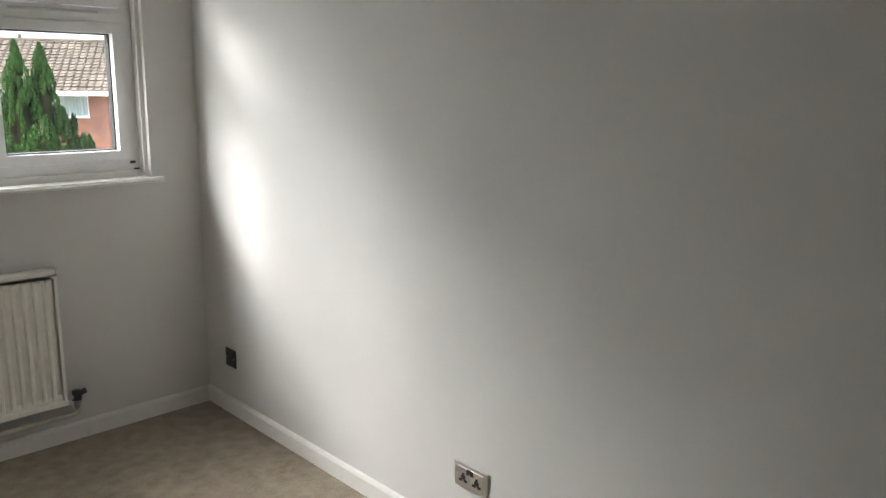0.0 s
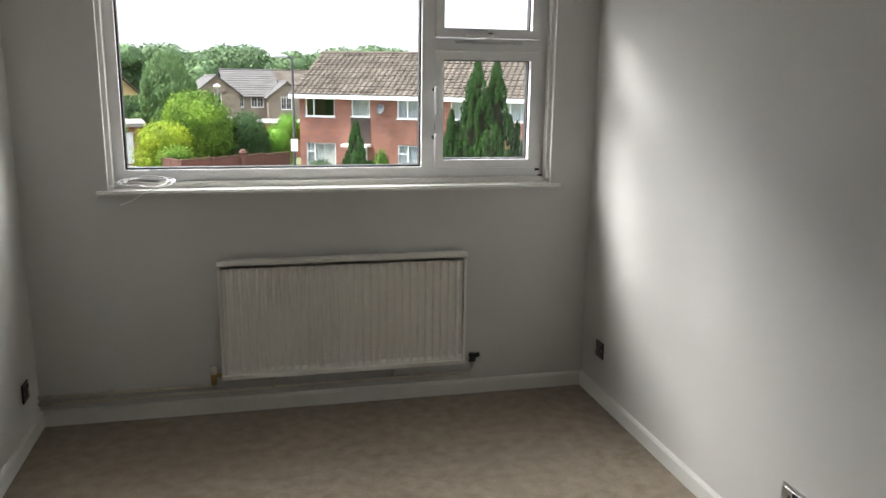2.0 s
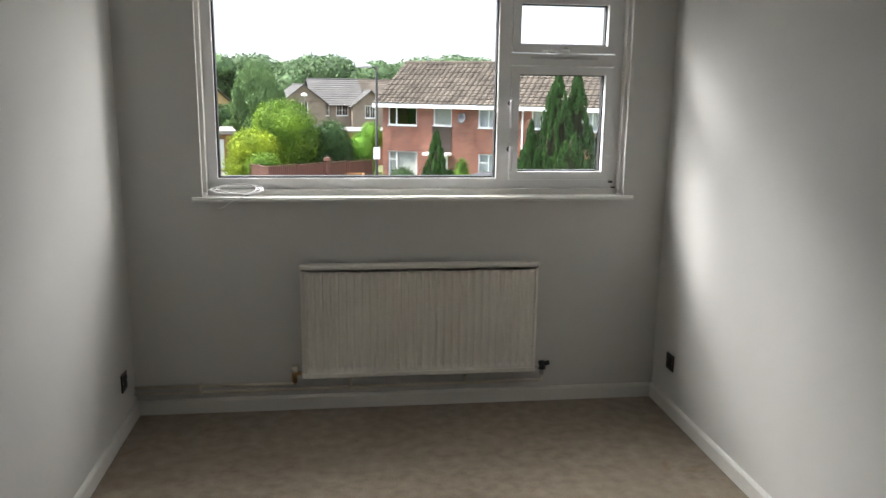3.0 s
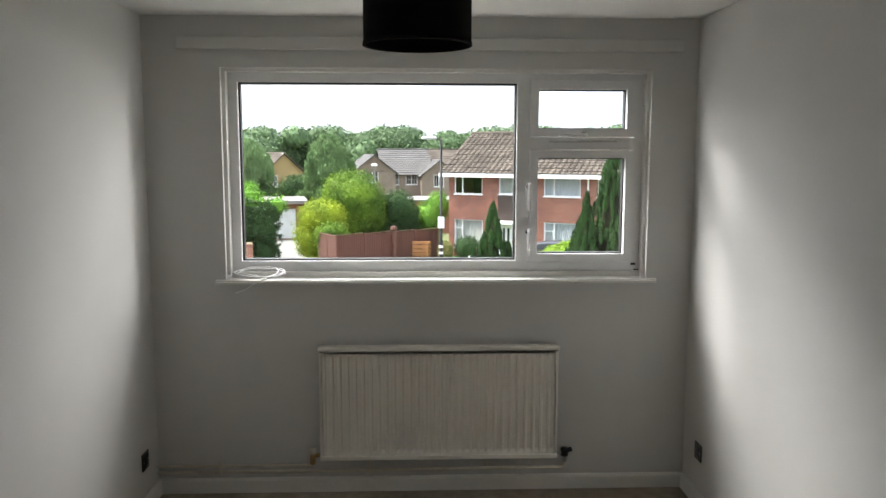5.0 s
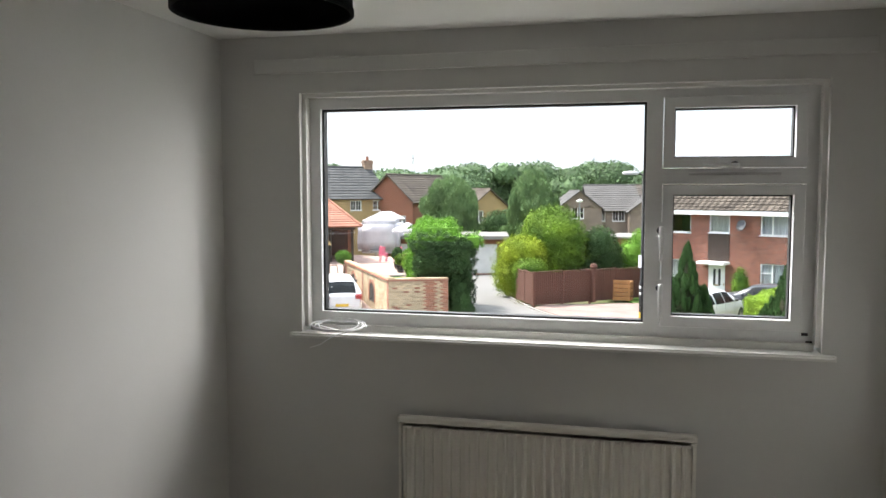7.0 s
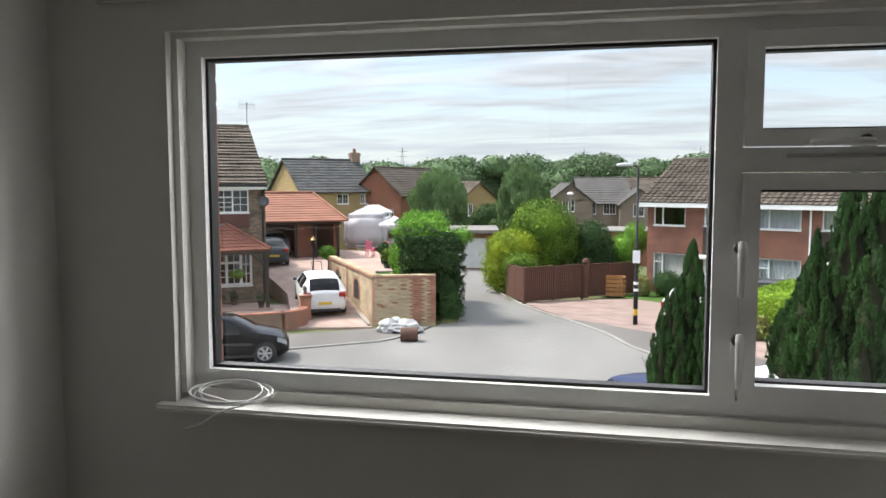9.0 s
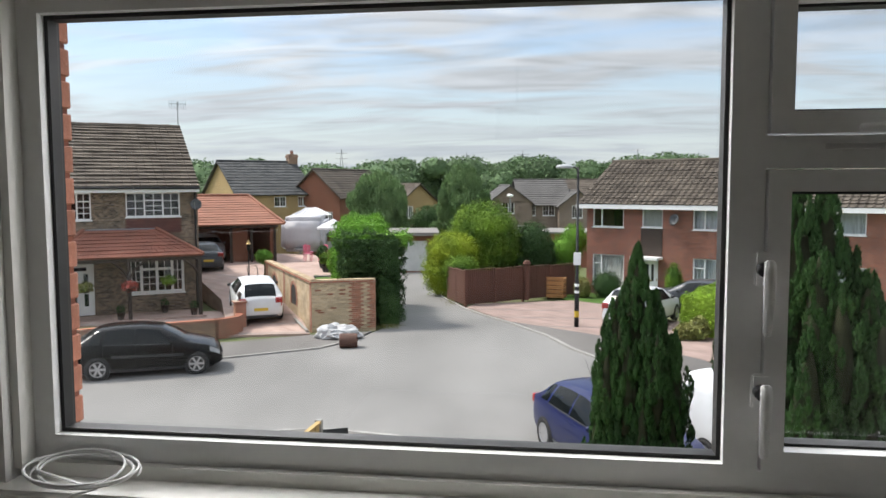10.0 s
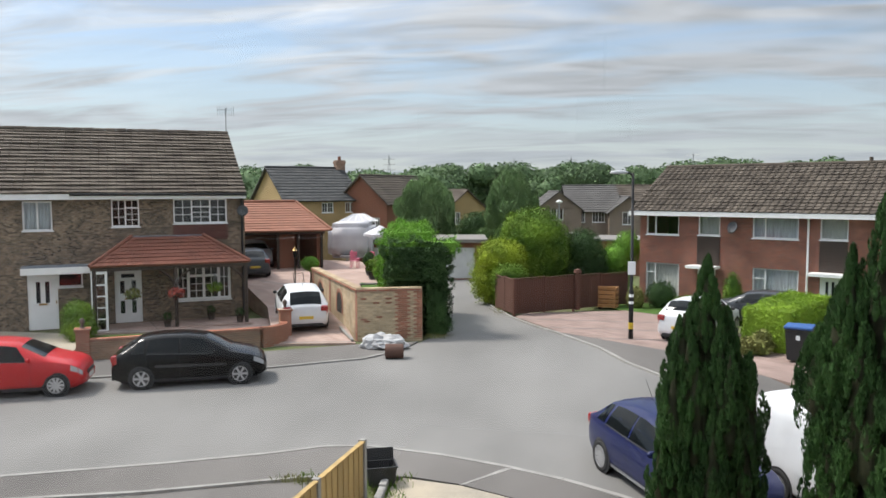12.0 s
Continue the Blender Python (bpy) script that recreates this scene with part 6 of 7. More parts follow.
SUPERMINI = dict(
    x=(0.0, 0.012, 0.04, 0.08, 0.14, 0.28, 0.46, 0.58, 0.69, 0.775, 0.83, 0.91, 0.96, 0.985, 1.0),
    zc=(0.62, 0.95, 1.08, 1.28, 1.445, 1.495, 1.485, 1.42, 1.21, 1.04, 0.98, 0.90, 0.80, 0.68, 0.48),
    zb=(0.60, 0.93, 1.02, 1.03, 1.02, 0.995, 0.97, 0.95, 0.94, 0.93, 0.90, 0.84, 0.74, 0.62, 0.45),
    wb=(0.68, 0.77, 0.82, 0.845, 0.86, 0.865, 0.865, 0.865, 0.86, 0.85, 0.84, 0.81, 0.76, 0.66, 0.55),
    wr=(0.56, 0.62, 0.62, 0.61, 0.59, 0.585, 0.585, 0.60, 0.67, 0.73, 0.73, 0.69, 0.62, 0.52, 0.42))
VAN = dict(
    x=(0.0, 0.008, 0.02, 0.05, 0.14, 0.30, 0.50, 0.62, 0.70, 0.775, 0.83, 0.91, 0.96, 0.985, 1.0),
    zc=(1.0, 1.70, 1.78, 1.82, 1.84, 1.84, 1.82, 1.74, 1.48, 1.18, 1.08, 0.98, 0.86, 0.70, 0.48),
    zb=(0.90, 1.06, 1.08, 1.08, 1.08, 1.08, 1.08, 1.06, 1.04, 1.02, 0.99, 0.90, 0.78, 0.62, 0.45),
    wb=(0.76, 0.82, 0.84, 0.85, 0.855, 0.86, 0.86, 0.86, 0.855, 0.845, 0.83, 0.80, 0.75, 0.66, 0.55),
    wr=(0.70, 0.74, 0.75, 0.75, 0.75, 0.75, 0.74, 0.70, 0.70, 0.73, 0.72, 0.68, 0.62, 0.52, 0.42))


def car(name, label, m, shape, length, paint, rims, side_glass, wheels=(0.19, 0.825), plate=PLATE_Y, wr=0.305, group="parked cars", rear_glass=(0.055, 0.165), screen=(0.61, 0.755), extra=()):
    ob = thing(name, label, "car" if name == "car" else "van", m, group)
    X = np.array(shape["x"]) * length

    def val(key, x):
        return float(np.interp(x, X, shape[key]))

    def S(x, v, side):
        """Skin point: v from 0 at the sill to 3 at the waist, 5 at the roof edge and 7 on the centre line."""
        zc, zb, wb, wt = val("zc", x), val("zb", x), val("wb", x), val("wr", x)
        lo = 0.20 + 0.10 * max(0, 1 - x / 0.3) + 0.10 * max(0, 1 - (length - x) / 0.3)
        pts = [(wb * 0.93, lo), (wb * 1.0, min(lo + 0.14, zb)), (wb * 1.012, max(lo + 0.15, zb * 0.72)), (wb * 0.985, zb), (wb * 0.985 + (wt - wb * 0.985) * 0.5 + 0.02, zb + (zc - 0.05 - zb) * 0.52), (wt, max(zc - 0.05, zb + 0.001)), (wt * 0.62, max(zc - 0.012, zb + 0.002)), (0, max(zc, zb + 0.003))]
        k = min(int(v), 6)
        f = v - k
        w = pts[k][0] * (1 - f) + pts[k + 1][0] * f
        z = pts[k][1] * (1 - f) + pts[k + 1][1] * f
        return Vector((x, side * w, z))

    bm = bmesh.new()
    xs = sorted(set(list(np.interp(np.linspace(0, len(X) - 1, 43), range(len(X)), X))))
    rows = []
    for x in xs:
        row = [S(x, v, -1) for v in range(8)] + [S(x, v, 1) for v in range(6, -1, -1)]
        rows.append([bm.verts.new(p) for p in row])
    for a, b in zip(rows, rows[1:]):
        for k in range(14):
            bm.faces.new((a[k], b[k], b[k + 1], a[k + 1]))
        bm.faces.new((a[14], b[14], b[0], a[0]))
    bm.faces.new(rows[0]); bm.faces.new(rows[-1][::-1])
    bmesh.ops.recalc_face_normals(bm, faces=bm.faces[:])
    body = part("body", bm, paint, ob, smooth=True)

    def patch(nm, x0, x1, v0, v1, side, material, parent, lift=0.006, nx=8, nv=3, across=False, slope=0.0, slope2=0.0):
        """A piece of the skin, a little proud of it; across: from one side to the other over the centre line."""
        bm = bmesh.new()
        grid = []
        for i in range(nx + 1):
            r = []
            if across:
                x = x0 + (x1 - x0) * i / nx
                for j in range(-nv, nv + 1):
                    v = 7 - (7 - v0) * abs(j) / nv
                    r.append(S(x, min(v, 6.999), -1 if j < 0 else 1))
            else:
                for j in range(nv + 1):
                    f = j / nv
                    x = x0 + slope * f + (x1 + slope2 * f - x0 - slope * f) * i / nx
                    r.append(S(x, v0 + (v1 - v0) * f, side))
            grid.append(r)
        c = Vector((length / 2, 0, 0.7))
        vs = []
        for i, r in enumerate(grid):
            row = []
            for j, p in enumerate(r):
                a = grid[min(i + 1, nx)][j] - grid[max(i - 1, 0)][j]
                b = r[min(j + 1, len(r) - 1)] - r[max(j - 1, 0)]
                n = a.cross(b)
                n = n.normalized() if n.length > 1e-9 else Vector((0, 0, 1))
                if n.dot(p - c) < 0:
                    n = -n
                row.append(bm.verts.new(p + n * lift))
            vs.append(row)
        for i in range(nx):
            for j in range(len(vs[0]) - 1):
                bm.faces.new((vs[i][j], vs[i + 1][j], vs[i + 1][j + 1], vs[i][j + 1]))
        bmesh.ops.recalc_face_normals(bm, faces=bm.faces[:])
        return part(nm, bm, material, parent, smooth=True)

    glossy = CAR_GLASS
    patch("windscreen", screen[0] * length, screen[1] * length, 5.15, 7, 1, glossy, ob, across=True)
    if rear_glass:
        patch("rear_window", rear_glass[0] * length, rear_glass[1] * length, 5.2, 7, 1, glossy, ob, across=True)
    for side in (-1, 1):
        for a, b, s1, s2 in side_glass:
            patch("side_window", a * length, b * length, 3.12, 4.82, side, glossy, ob, slope=s1 * length, slope2=s2 * length)
        patch("sill_trim", 0.26 * length, 0.75 * length, 0.0, 0.6, side, TRIM_DARK if paint is not P_BLUE else P_SILVER, ob)
        patch("rub_strip", 0.28 * length, 0.74 * length, 1.75, 1.98, side, TRIM_DARK if paint in (P_BLACK, P_GREY) else paint, ob, lift=0.012)
        patch("tail_lamp", 0.008 * length, 0.040 * length, 2.15, 2.95, side, LAMP_RED, ob, lift=0.008, nx=4)
        patch("headlamp", 0.915 * length, 0.982 * length, 2.3, 2.95, side, LAMP_CLEAR, ob, lift=0.008, nx=4)
        for q in (0.47, 0.60):
            patch("door_handle", q * length - 0.20, q * length - 0.06, 2.45, 2.62, side, paint if paint is not P_WHITE else P_WHITE, ob, lift=0.022, nx=3, nv=1)
        for q in sorted({side_glass[0][0], side_glass[0][1] + 0.007, side_glass[min(1, len(side_glass) - 1)][1] + 0.01}):
            patch("door_seam", q * length - 0.006, q * length + 0.006, 0.7, 3.05, side, TRIM_DARK, ob, lift=0.004, nx=1, nv=6)
        patch("waist_trim", side_glass[0][0] * length, 0.665 * length, 3.02, 3.12, side, TRIM_DARK, ob, lift=0.010, nx=8, nv=1)
        bm = bmesh.new()
        r = bmesh.ops.create_icosphere(bm, subdivisions=2, radius=1.0)
        px = 0.665 * length
        pw = val("wb", px) + 0.07
        for v in r["verts"]:
            v.co = Vector((px + v.co.x * 0.055, side * (pw + v.co.y * 0.09), val("zb", px) + 0.075 + v.co.z * 0.065))
        part("mirror", bm, paint if paint is not P_WHITE else TRIM_DARK, ob, smooth=True)
        for wx in wheels:
            cx = wx * length
            yo = val("wb", cx)
            bm = bmesh.new()
            lathe(bm, [(wr + 0.045, 0.0), (wr + 0.030, 0.010), (0.05, 0.010), (0.05, 0.0)], 28, axis="y")
            part("wheel_arch", bm, TRIM_DARK, ob, m=Matrix.Translation((cx, side * (yo * 1.002), wr + 0.0)) @ (pose(0, 0, 0, 0, 0, 0 if side > 0 else 180)))
            bm = bmesh.new()
            lathe(bm, [(wr * 0.66, -0.16), (wr * 0.96, -0.16), (wr, -0.13), (wr, 0.0), (wr * 0.97, 0.022), (wr * 0.70, 0.030), (wr * 0.66, 0.0)], 32, axis="y", close=True)
            mw = Matrix.Translation((cx, side * (yo + 0.004), wr)) @ pose(0, 0, 0, 0, 0, 0 if side > 0 else 180)
            w = part("wheel", bm, TYRE, ob, smooth=True, m=mw)
            bm = bmesh.new()
            lathe(bm, [(wr * 0.70, 0.026), (wr * 0.64, 0.028), (wr * 0.62, 0.006), (wr * 0.66, 0.004)], 32, axis="y", close=True)
            n = rims
            for k in range(n):
                a = 2 * math.pi * k / n
                c0, s0 = math.cos(a), math.sin(a)
                hw = wr * (0.10 if n > 5 else 0.12)
                q = [(wr * 0.12, -hw * 0.8), (wr * 0.65, -hw), (wr * 0.65, hw), (wr * 0.12, hw * 0.8)]
                lo = [bm.verts.new((u * c0 - t * s0, 0.004, u * s0 + t * c0)) for u, t in q]
                hi = [bm.verts.new((u * c0 - t * s0, 0.024, u * s0 + t * c0)) for u, t in q]
                bm.faces.new(hi)
                for i in range(4):
                    bm.faces.new((lo[i], lo[(i + 1) % 4], hi[(i + 1) % 4], hi[i]))
            lathe(bm, [(0.001, 0.032), (wr * 0.18, 0.026), (wr * 0.18, 0.004)], 14, axis="y")
            part("rim", bm, ALLOY, w)
    # bumpers, plates
    patch("rear_bumper", 0.0, 0.03 * length, 0.4, 1.5, 1, paint, ob, lift=0.025, nx=3)
    box("number_plate", (-0.022, -0.006, -0.26, 0.26, 0.50, 0.61), plate, ob, 0.004)
    box("number_plate", (length + 0.004, length + 0.016, -0.26, 0.26, 0.36, 0.47), PLATE_W, ob, 0.004)
    bm = bmesh.new()
    for k in range(3):
        bx(bm, length - 0.012, length + 0.010, -0.40, 0.40, 0.50 + k * 0.035, 0.52 + k * 0.035)
    part("grille", bm, TRIM_DARK, ob)
    for side in (-1, 1):
        y0 = val("wb", 0.03 * length)
        ya, yb = sorted((side * (y0 - 0.27), side * (y0 + 0.004)))
        box("tail_lamp", (-0.004, 0.20, ya, yb, shape["zb"][1] - 0.16, shape["zb"][1] + 0.05), LAMP_RED, ob, 0.05)
    box("rear_skirt", (-0.012, 0.10, -0.62, 0.62, 0.24, 0.34), TRIM_DARK, ob, 0.02)
    box("underbody", (0.25, length - 0.25, -0.70, 0.70, 0.15, 0.30), TRIM_DARK, ob)
    bm = bmesh.new(); tube(bm, [(0.30 * length, 0, val("zc", 0.30 * length) - 0.01), (0.22 * length, 0.02, val("zc", 0.30 * length) + 0.34)], 0.006, 5)
    part("roof_aerial", bm, TRIM_DARK, ob)
    return ob


CAR_GLASS = mat("dark_car_glass", (0.006, 0.008, 0.009), 0.04, 0.1, 3, 0, 60, spec=0.2)
GLASS_5 = [(0.225, 0.425, 0.02, 0.005), (0.44, 0.66, 0.0, -0.075), (0.13, 0.205, 0.035, 0.015)]
GLASS_3 = [(0.16, 0.40, 0.03, 0.0), (0.415, 0.665, 0.0, -0.08)]


def road_z(y):
    return G(y) - 0.06


car("car", "black five-door hatchback with silver alloy wheels parked at the kerb", pose(-13.25, 18.63, road_z(18), 0, 0, 24.6), HATCH, 4.11, P_BLACK, 6, GLASS_5)
car("car", "bright red hatchback parked behind the black car", pose(-17.35, 16.52, road_z(17), 0, 0, 24.6), SUPERMINI, 4.0, P_RED, 10, GLASS_3)
car("car", "white three-door hatchback on the block-paved driveway", pose(-10.6, 26.3, drive_z(-10.6, 26.3), 0, -4.6, 118), SUPERMINI, 4.0, P_WHITE, 5, GLASS_3, rear_glass=(0.032, 0.135))
car("car", "dark blue five-door hatchback parked beside the cypress", pose(0.486, 15.37, road_z(14), 0, 0, -63), HATCH, 4.11, P_BLUE, 12, GLASS_5)
car("van", "small white panel van parked behind the cypress", pose(3.48, 14.39, road_z(14), 0, 0, -63), VAN, 4.2, P_WHITE, 12, [(0.56, 0.70, 0.0, -0.075)], rear_glass=None, screen=(0.63, 0.765))
car("car", "white family car parked on the pink drive", pose(2.75, 27.7, road_z(28.5) + 0.05, 0, 0, 62), SUPERMINI, 4.2, P_WHITE, 5, GLASS_5)
car("car", "dark grey car parked before the red brick house", pose(8.6, 33.2, road_z(34) + 0.05, 0, 0, 158), HATCH, 4.3, P_GREY, 5, GLASS_5)
car("car", "dark car standing on the driveway by the carport", pose(-17.35, 36.5, drive_z(-17.35, 36.5), 0, 0, 124), HATCH, 4.2, P_GREY, 5, GLASS_5)
car("car", "silver car standing under the carport roof", pose(-21.4, 44.4, drive_z(-21.4, 44.4), 0, 0, -57), SUPERMINI, 4.0, P_SILVER, 5, GLASS_3)
car("car", "white car parked along the road beyond the trees", pose(13.3, 22.5, road_z(22), 0, 0, 60), SUPERMINI, 4.1, P_WHITE, 5, GLASS_5)

# ---- outbuildings ----
gar = thing("garage_block", "row of flat-roofed garages with white up-and-over doors", "garage", pose(-16.0, 49.1, G(51), 0, 0, 10))
doors = [(3.2, 5.4), (5.75, 7.95), (0.5, 2.8)]
bm = bmesh.new(); holed_wall(bm, 0, 8.5, -0.6, 2.5, [(a, b, 0.0, 2.08) for a, b in doors], 0, 0.2)
bx(bm, 0, 0.2, 0.2, 5.5, -0.6, 2.5); bx(bm, 8.3, 8.5, 0.2, 5.5, -0.6, 2.5); bx(bm, 0.2, 8.3, 5.3, 5.5, -0.6, 2.5)
part("wall", bm, BRICK_FARRED, gar)
for a, b in doors:
    bm = bmesh.new(); bx(bm, a + 0.02, b - 0.02, 0.06, 0.10, 0.02, 2.06)
    for k in range(8):
        q = a + 0.06 + k * (b - a - 0.12) / 8
        bx(bm, q, q + 0.02, 0.045, 0.06, 0.05, 2.0)
    part("garage_door", bm, GARAGE_WHITE, gar, "white metal up-and-over door")
box("roof", (-0.25, 8.75, -0.3, 5.8, 2.5, 2.62), ROOF_FELT, gar)
box("fascia", (-0.27, 8.77, -0.34, -0.3, 2.42, 2.64), ROOF_FELT, gar)
gar2 = thing("garage_block", "low pale-roofed garage beyond the shrubs", "garage", pose(-0.9, 55.5, G(55), 0, 0, -12))
box("wall", (0, 4.2, 0, 5, -0.6, 2.3), BRICK_FARRED, gar2)
box("roof", (-0.2, 4.4, -0.2, 5.2, 2.3, 2.42), ROOF_FELT, gar2)

cp = thing("carport", "open brick carport with an orange tiled hipped roof", "carport", pose(-20.45, 39.15, -4.2, 0, 0, 33))
CW, CD, ce, cr = 5.6, 6.0, 3.72, 5.25
part_z = -0.6
bm = bmesh.new()
bx(bm, 0.0, 0.3, 0.3, CD, part_z, ce); bx(bm, CW - 0.3, CW, 0.3, CD, part_z, ce); bx(bm, 0.3, CW - 0.3, CD - 0.3, CD, part_z, ce)
bx(bm, 3.05, 4.05, 0.6, 0.85, part_z, ce)
part("wall", bm, BRICK_FARRED, cp)
box("beam", (-0.1, CW + 0.1, 0.0, 0.25, ce - 0.28, ce), WOOD_DARK, cp)
for s in (0.05, 2.95, 4.1, CW - 0.15):
    box("post", (s, s + 0.14, 0.05, 0.19, part_z, ce - 0.25), WOOD_DARK, cp)
A, B, C, D = (-0.4, -0.4, ce - 0.05), (CW + 0.4, -0.4, ce - 0.05), (CW - 1.0, CD / 2, cr), (-0.4, CD / 2, cr)
slab_roof(cp, [A, B, C, D], TILE_ORANGE)
slab_roof(cp, [B, (CW + 0.4, CD + 0.4, ce - 0.05), C], TILE_ORANGE)
slab_roof(cp, [(-0.4, CD + 0.4, ce - 0.05), (CW + 0.4, CD + 0.4, ce - 0.05), C, D], TILE_ORANGE)
tiled_slope(cp, A, B, D, C, 12, TILE_ORANGE, 0.04)
tiled_slope(cp, B, (CW + 0.4, CD + 0.4, ce - 0.05), C, (C[0], C[1] + 0.01, C[2]), 12, TILE_ORANGE, 0.04)
bm = bmesh.new(); tube(bm, [Vector(B) + Vector((0, 0, 0.05)), Vector(C) + Vector((0, 0, 0.05)), Vector(D) + Vector((0, 0, 0.05))], 0.09, 8)
part("ridge", bm, TILE_ORANGE, cp)

# caravan under a pale cover
TARP = mat("pale_cover_fabric", (0.52, 0.51, 0.53), 0.6, 0.1, 1.5, 0.2, 20)
cv = thing("caravan", "caravan wrapped in a pale grey weather cover", "caravan", pose(-17.1, 46.6, -2.73, 0, 0, 12))
bm = bmesh.new()
bx(bm, 0, 2.8, 0, 4.5, 0.12, 2.36)
bmesh.ops.bevel(bm, geom=bm.edges[:], offset=0.28, segments=4, affect="EDGES")
bmesh.ops.subdivide_edges(bm, edges=bm.edges[:], cuts=2, use_grid_fill=True)
for v in bm.verts:
    v.co += Vector((1, 1, 0.4)) * 0.05 * noise.noise(v.co * 1.7)
part("cover", bm, TARP, cv, smooth=True)
for x in (0.35, 2.25):
    bm = bmesh.new(); tube(bm, [(x - 0.1, 2.2, 0.3), (x + 0.1, 2.2, 0.3)], 0.3, 16)
    part("wheel", bm, TYRE, cv)
box("chassis", (0.9, 1.7, -0.6, 4.2, 0.25, 0.36), STEEL_GREY, cv)
box("jockey_leg", (1.25, 1.35, -0.5, -0.4, 0, 0.3), STEEL_GREY, cv)

# conservatory behind
cons = thing("conservatory", "white framed conservatory with a pale pitched roof", "conservatory", pose(-19.6, 56.8, -3.35, 0, 0, 20) @ Matrix.Scale(0.78, 4))
box("base", (0, 3.4, 0, 3, -0.4, 0.7), BRICK_TAN, cons)
bm = bmesh.new()
for k in range(7):
    bx(bm, k * 0.555, k * 0.555 + 0.07, 0.0, 0.07, 0.7, 3.4)
bx(bm, 0, 3.4, 0, 0.07, 3.33, 3.46)
part("window_frame", bm, UPVC_FAR, cons)
box("pane", (0.05, 3.35, 0.03, 0.036, 0.7, 3.34), GLASS_FAR, cons)
bm = bmesh.new()
base = [bm.verts.new(p) for p in ((-0.2, -0.2, 3.45), (3.6, -0.2, 3.45), (3.6, 3.2, 3.45), (-0.2, 3.2, 3.45))]
apex = [bm.verts.new((1.2, 1.5, 4.15)), bm.verts.new((2.2, 1.5, 4.15))]
for f in ((base[0], base[1], apex[1], apex[0]), (base[1], base[2], apex[1]), (base[2], base[3], apex[0], apex[1]), (base[3], base[0], apex[0])):
    bm.faces.new(f)
bm.faces.new(base[::-1])
part("roof", bm, TARP, cons)
bm = bmesh.new()
for k in range(6):
    tube(bm, [(-0.2 + 3.8 * k / 5, -0.2, 3.49), (1.2 + 1.0 * k / 5, 1.5, 4.19)], 0.04, 5)
part("glazing_bar", bm, UPVC_FAR, cons)
# ---- fences ----
def boarded_fence(name, label, a, b, h, board, material, posts=True, base=None, panel=1.85, cap=True, post_mat=None):
    a, b = Vector((a[0], a[1], 0)), Vector((b[0], b[1], 0))
    L = (b - a).length
    ang = math.degrees(math.atan2(b.y - a.y, b.x - a.x))
    zb = G(a.y) if base is None else base
    slope = (G(b.y) - G(a.y)) / L if base is None else 0.0
    ob = thing(name, label, "fence", pose(a.x, a.y, zb, 0, 0, ang))
    n = max(1, round(L / panel))
    for k in range(n):
        s0, s1 = k * L / n, (k + 1) * L / n
        bm = bmesh.new()
        bx(bm, s0 + 0.05, s1 - 0.05, 0.02, 0.06, slope * s0 + 0.25, slope * s0 + 0.33)
        bx(bm, s0 + 0.05, s1 - 0.05, 0.02, 0.06, slope * s0 + h - 0.30, slope * s0 + h - 0.22)
        rail = part("rail", bm, material, ob)
        m = int((s1 - s0 - 0.1) / board)
        me = None
        for i in range(m):
            q = s0 + 0.05 + i * (s1 - s0 - 0.1) / m
            w = (s1 - s0 - 0.1) / m
            if me is None:
                bm = bmesh.new()
                v = bx(bm, 0.003, w - 0.003, -0.012, 0.02, 0.03, h)
                v[1].co.y += 0.014; v[5].co.y += 0.014
                o = part("board", bm, material, ob)
                me = o.data
            else:
                o = new("board", me)
                o.parent = ob
            o.matrix_local = Matrix.Translation((q, 0, slope * q + 0.006 * math.sin(i * 3.7 + k)))
    for k in range(n + 1):
        s = k * L / n
        box("post", (s - 0.05, s + 0.05, -0.03, 0.09, slope * s - 0.3, slope * s + h + 0.05), post_mat or material, ob, 0.008)
    if cap:
        for k in range(n):
            s0, s1 = k * L / n, (k + 1) * L / n
            box("capping", (s0 + 0.04, s1 - 0.04, -0.03, 0.05, slope * s0 + h, slope * s0 + h + 0.03), material, ob)
    return ob


boarded_fence("fence", "brown-stained close-boarded garden fence along the drive", (-3.8, 34.5), (1.35, 40.2), 1.62, 0.125, FENCE_BROWN)
boarded_fence("fence", "short brown-stained boarded fence at the alley mouth", (-5.0, 37.2), (-3.84, 34.6), 1.62, 0.125, FENCE_BROWN)
boarded_fence("fence", "new pale softwood panel fence in the front garden", (-4.25, 6.2), (-3.86, 11.75), 1.12, 0.20, FENCE_NEW, base=-3.63, panel=1.83, post_mat=KERB)
boarded_fence("fence", "orange-brown wooden fence beside the parked cars", (9.0, 19.0), (12.5, 17.0), 1.3, 0.14, CRATE_WOOD, panel=1.9)
bm = bmesh.new()
tube(bm, [(0, 0, 0), (0, 0, 1.75)], 0.14, 12); lathe(bm, [(0.16, 1.75), (0.20, 1.80), (0.15, 1.95), (0.001, 2.0)], 14)
ob = part("gate_post", bm, FENCE_BROWN)
ob.matrix_world = pose(-1.05, 37.35, G(37.35))
tagged(ob, "stout brown wooden post with a rounded cap in the fence", "post")

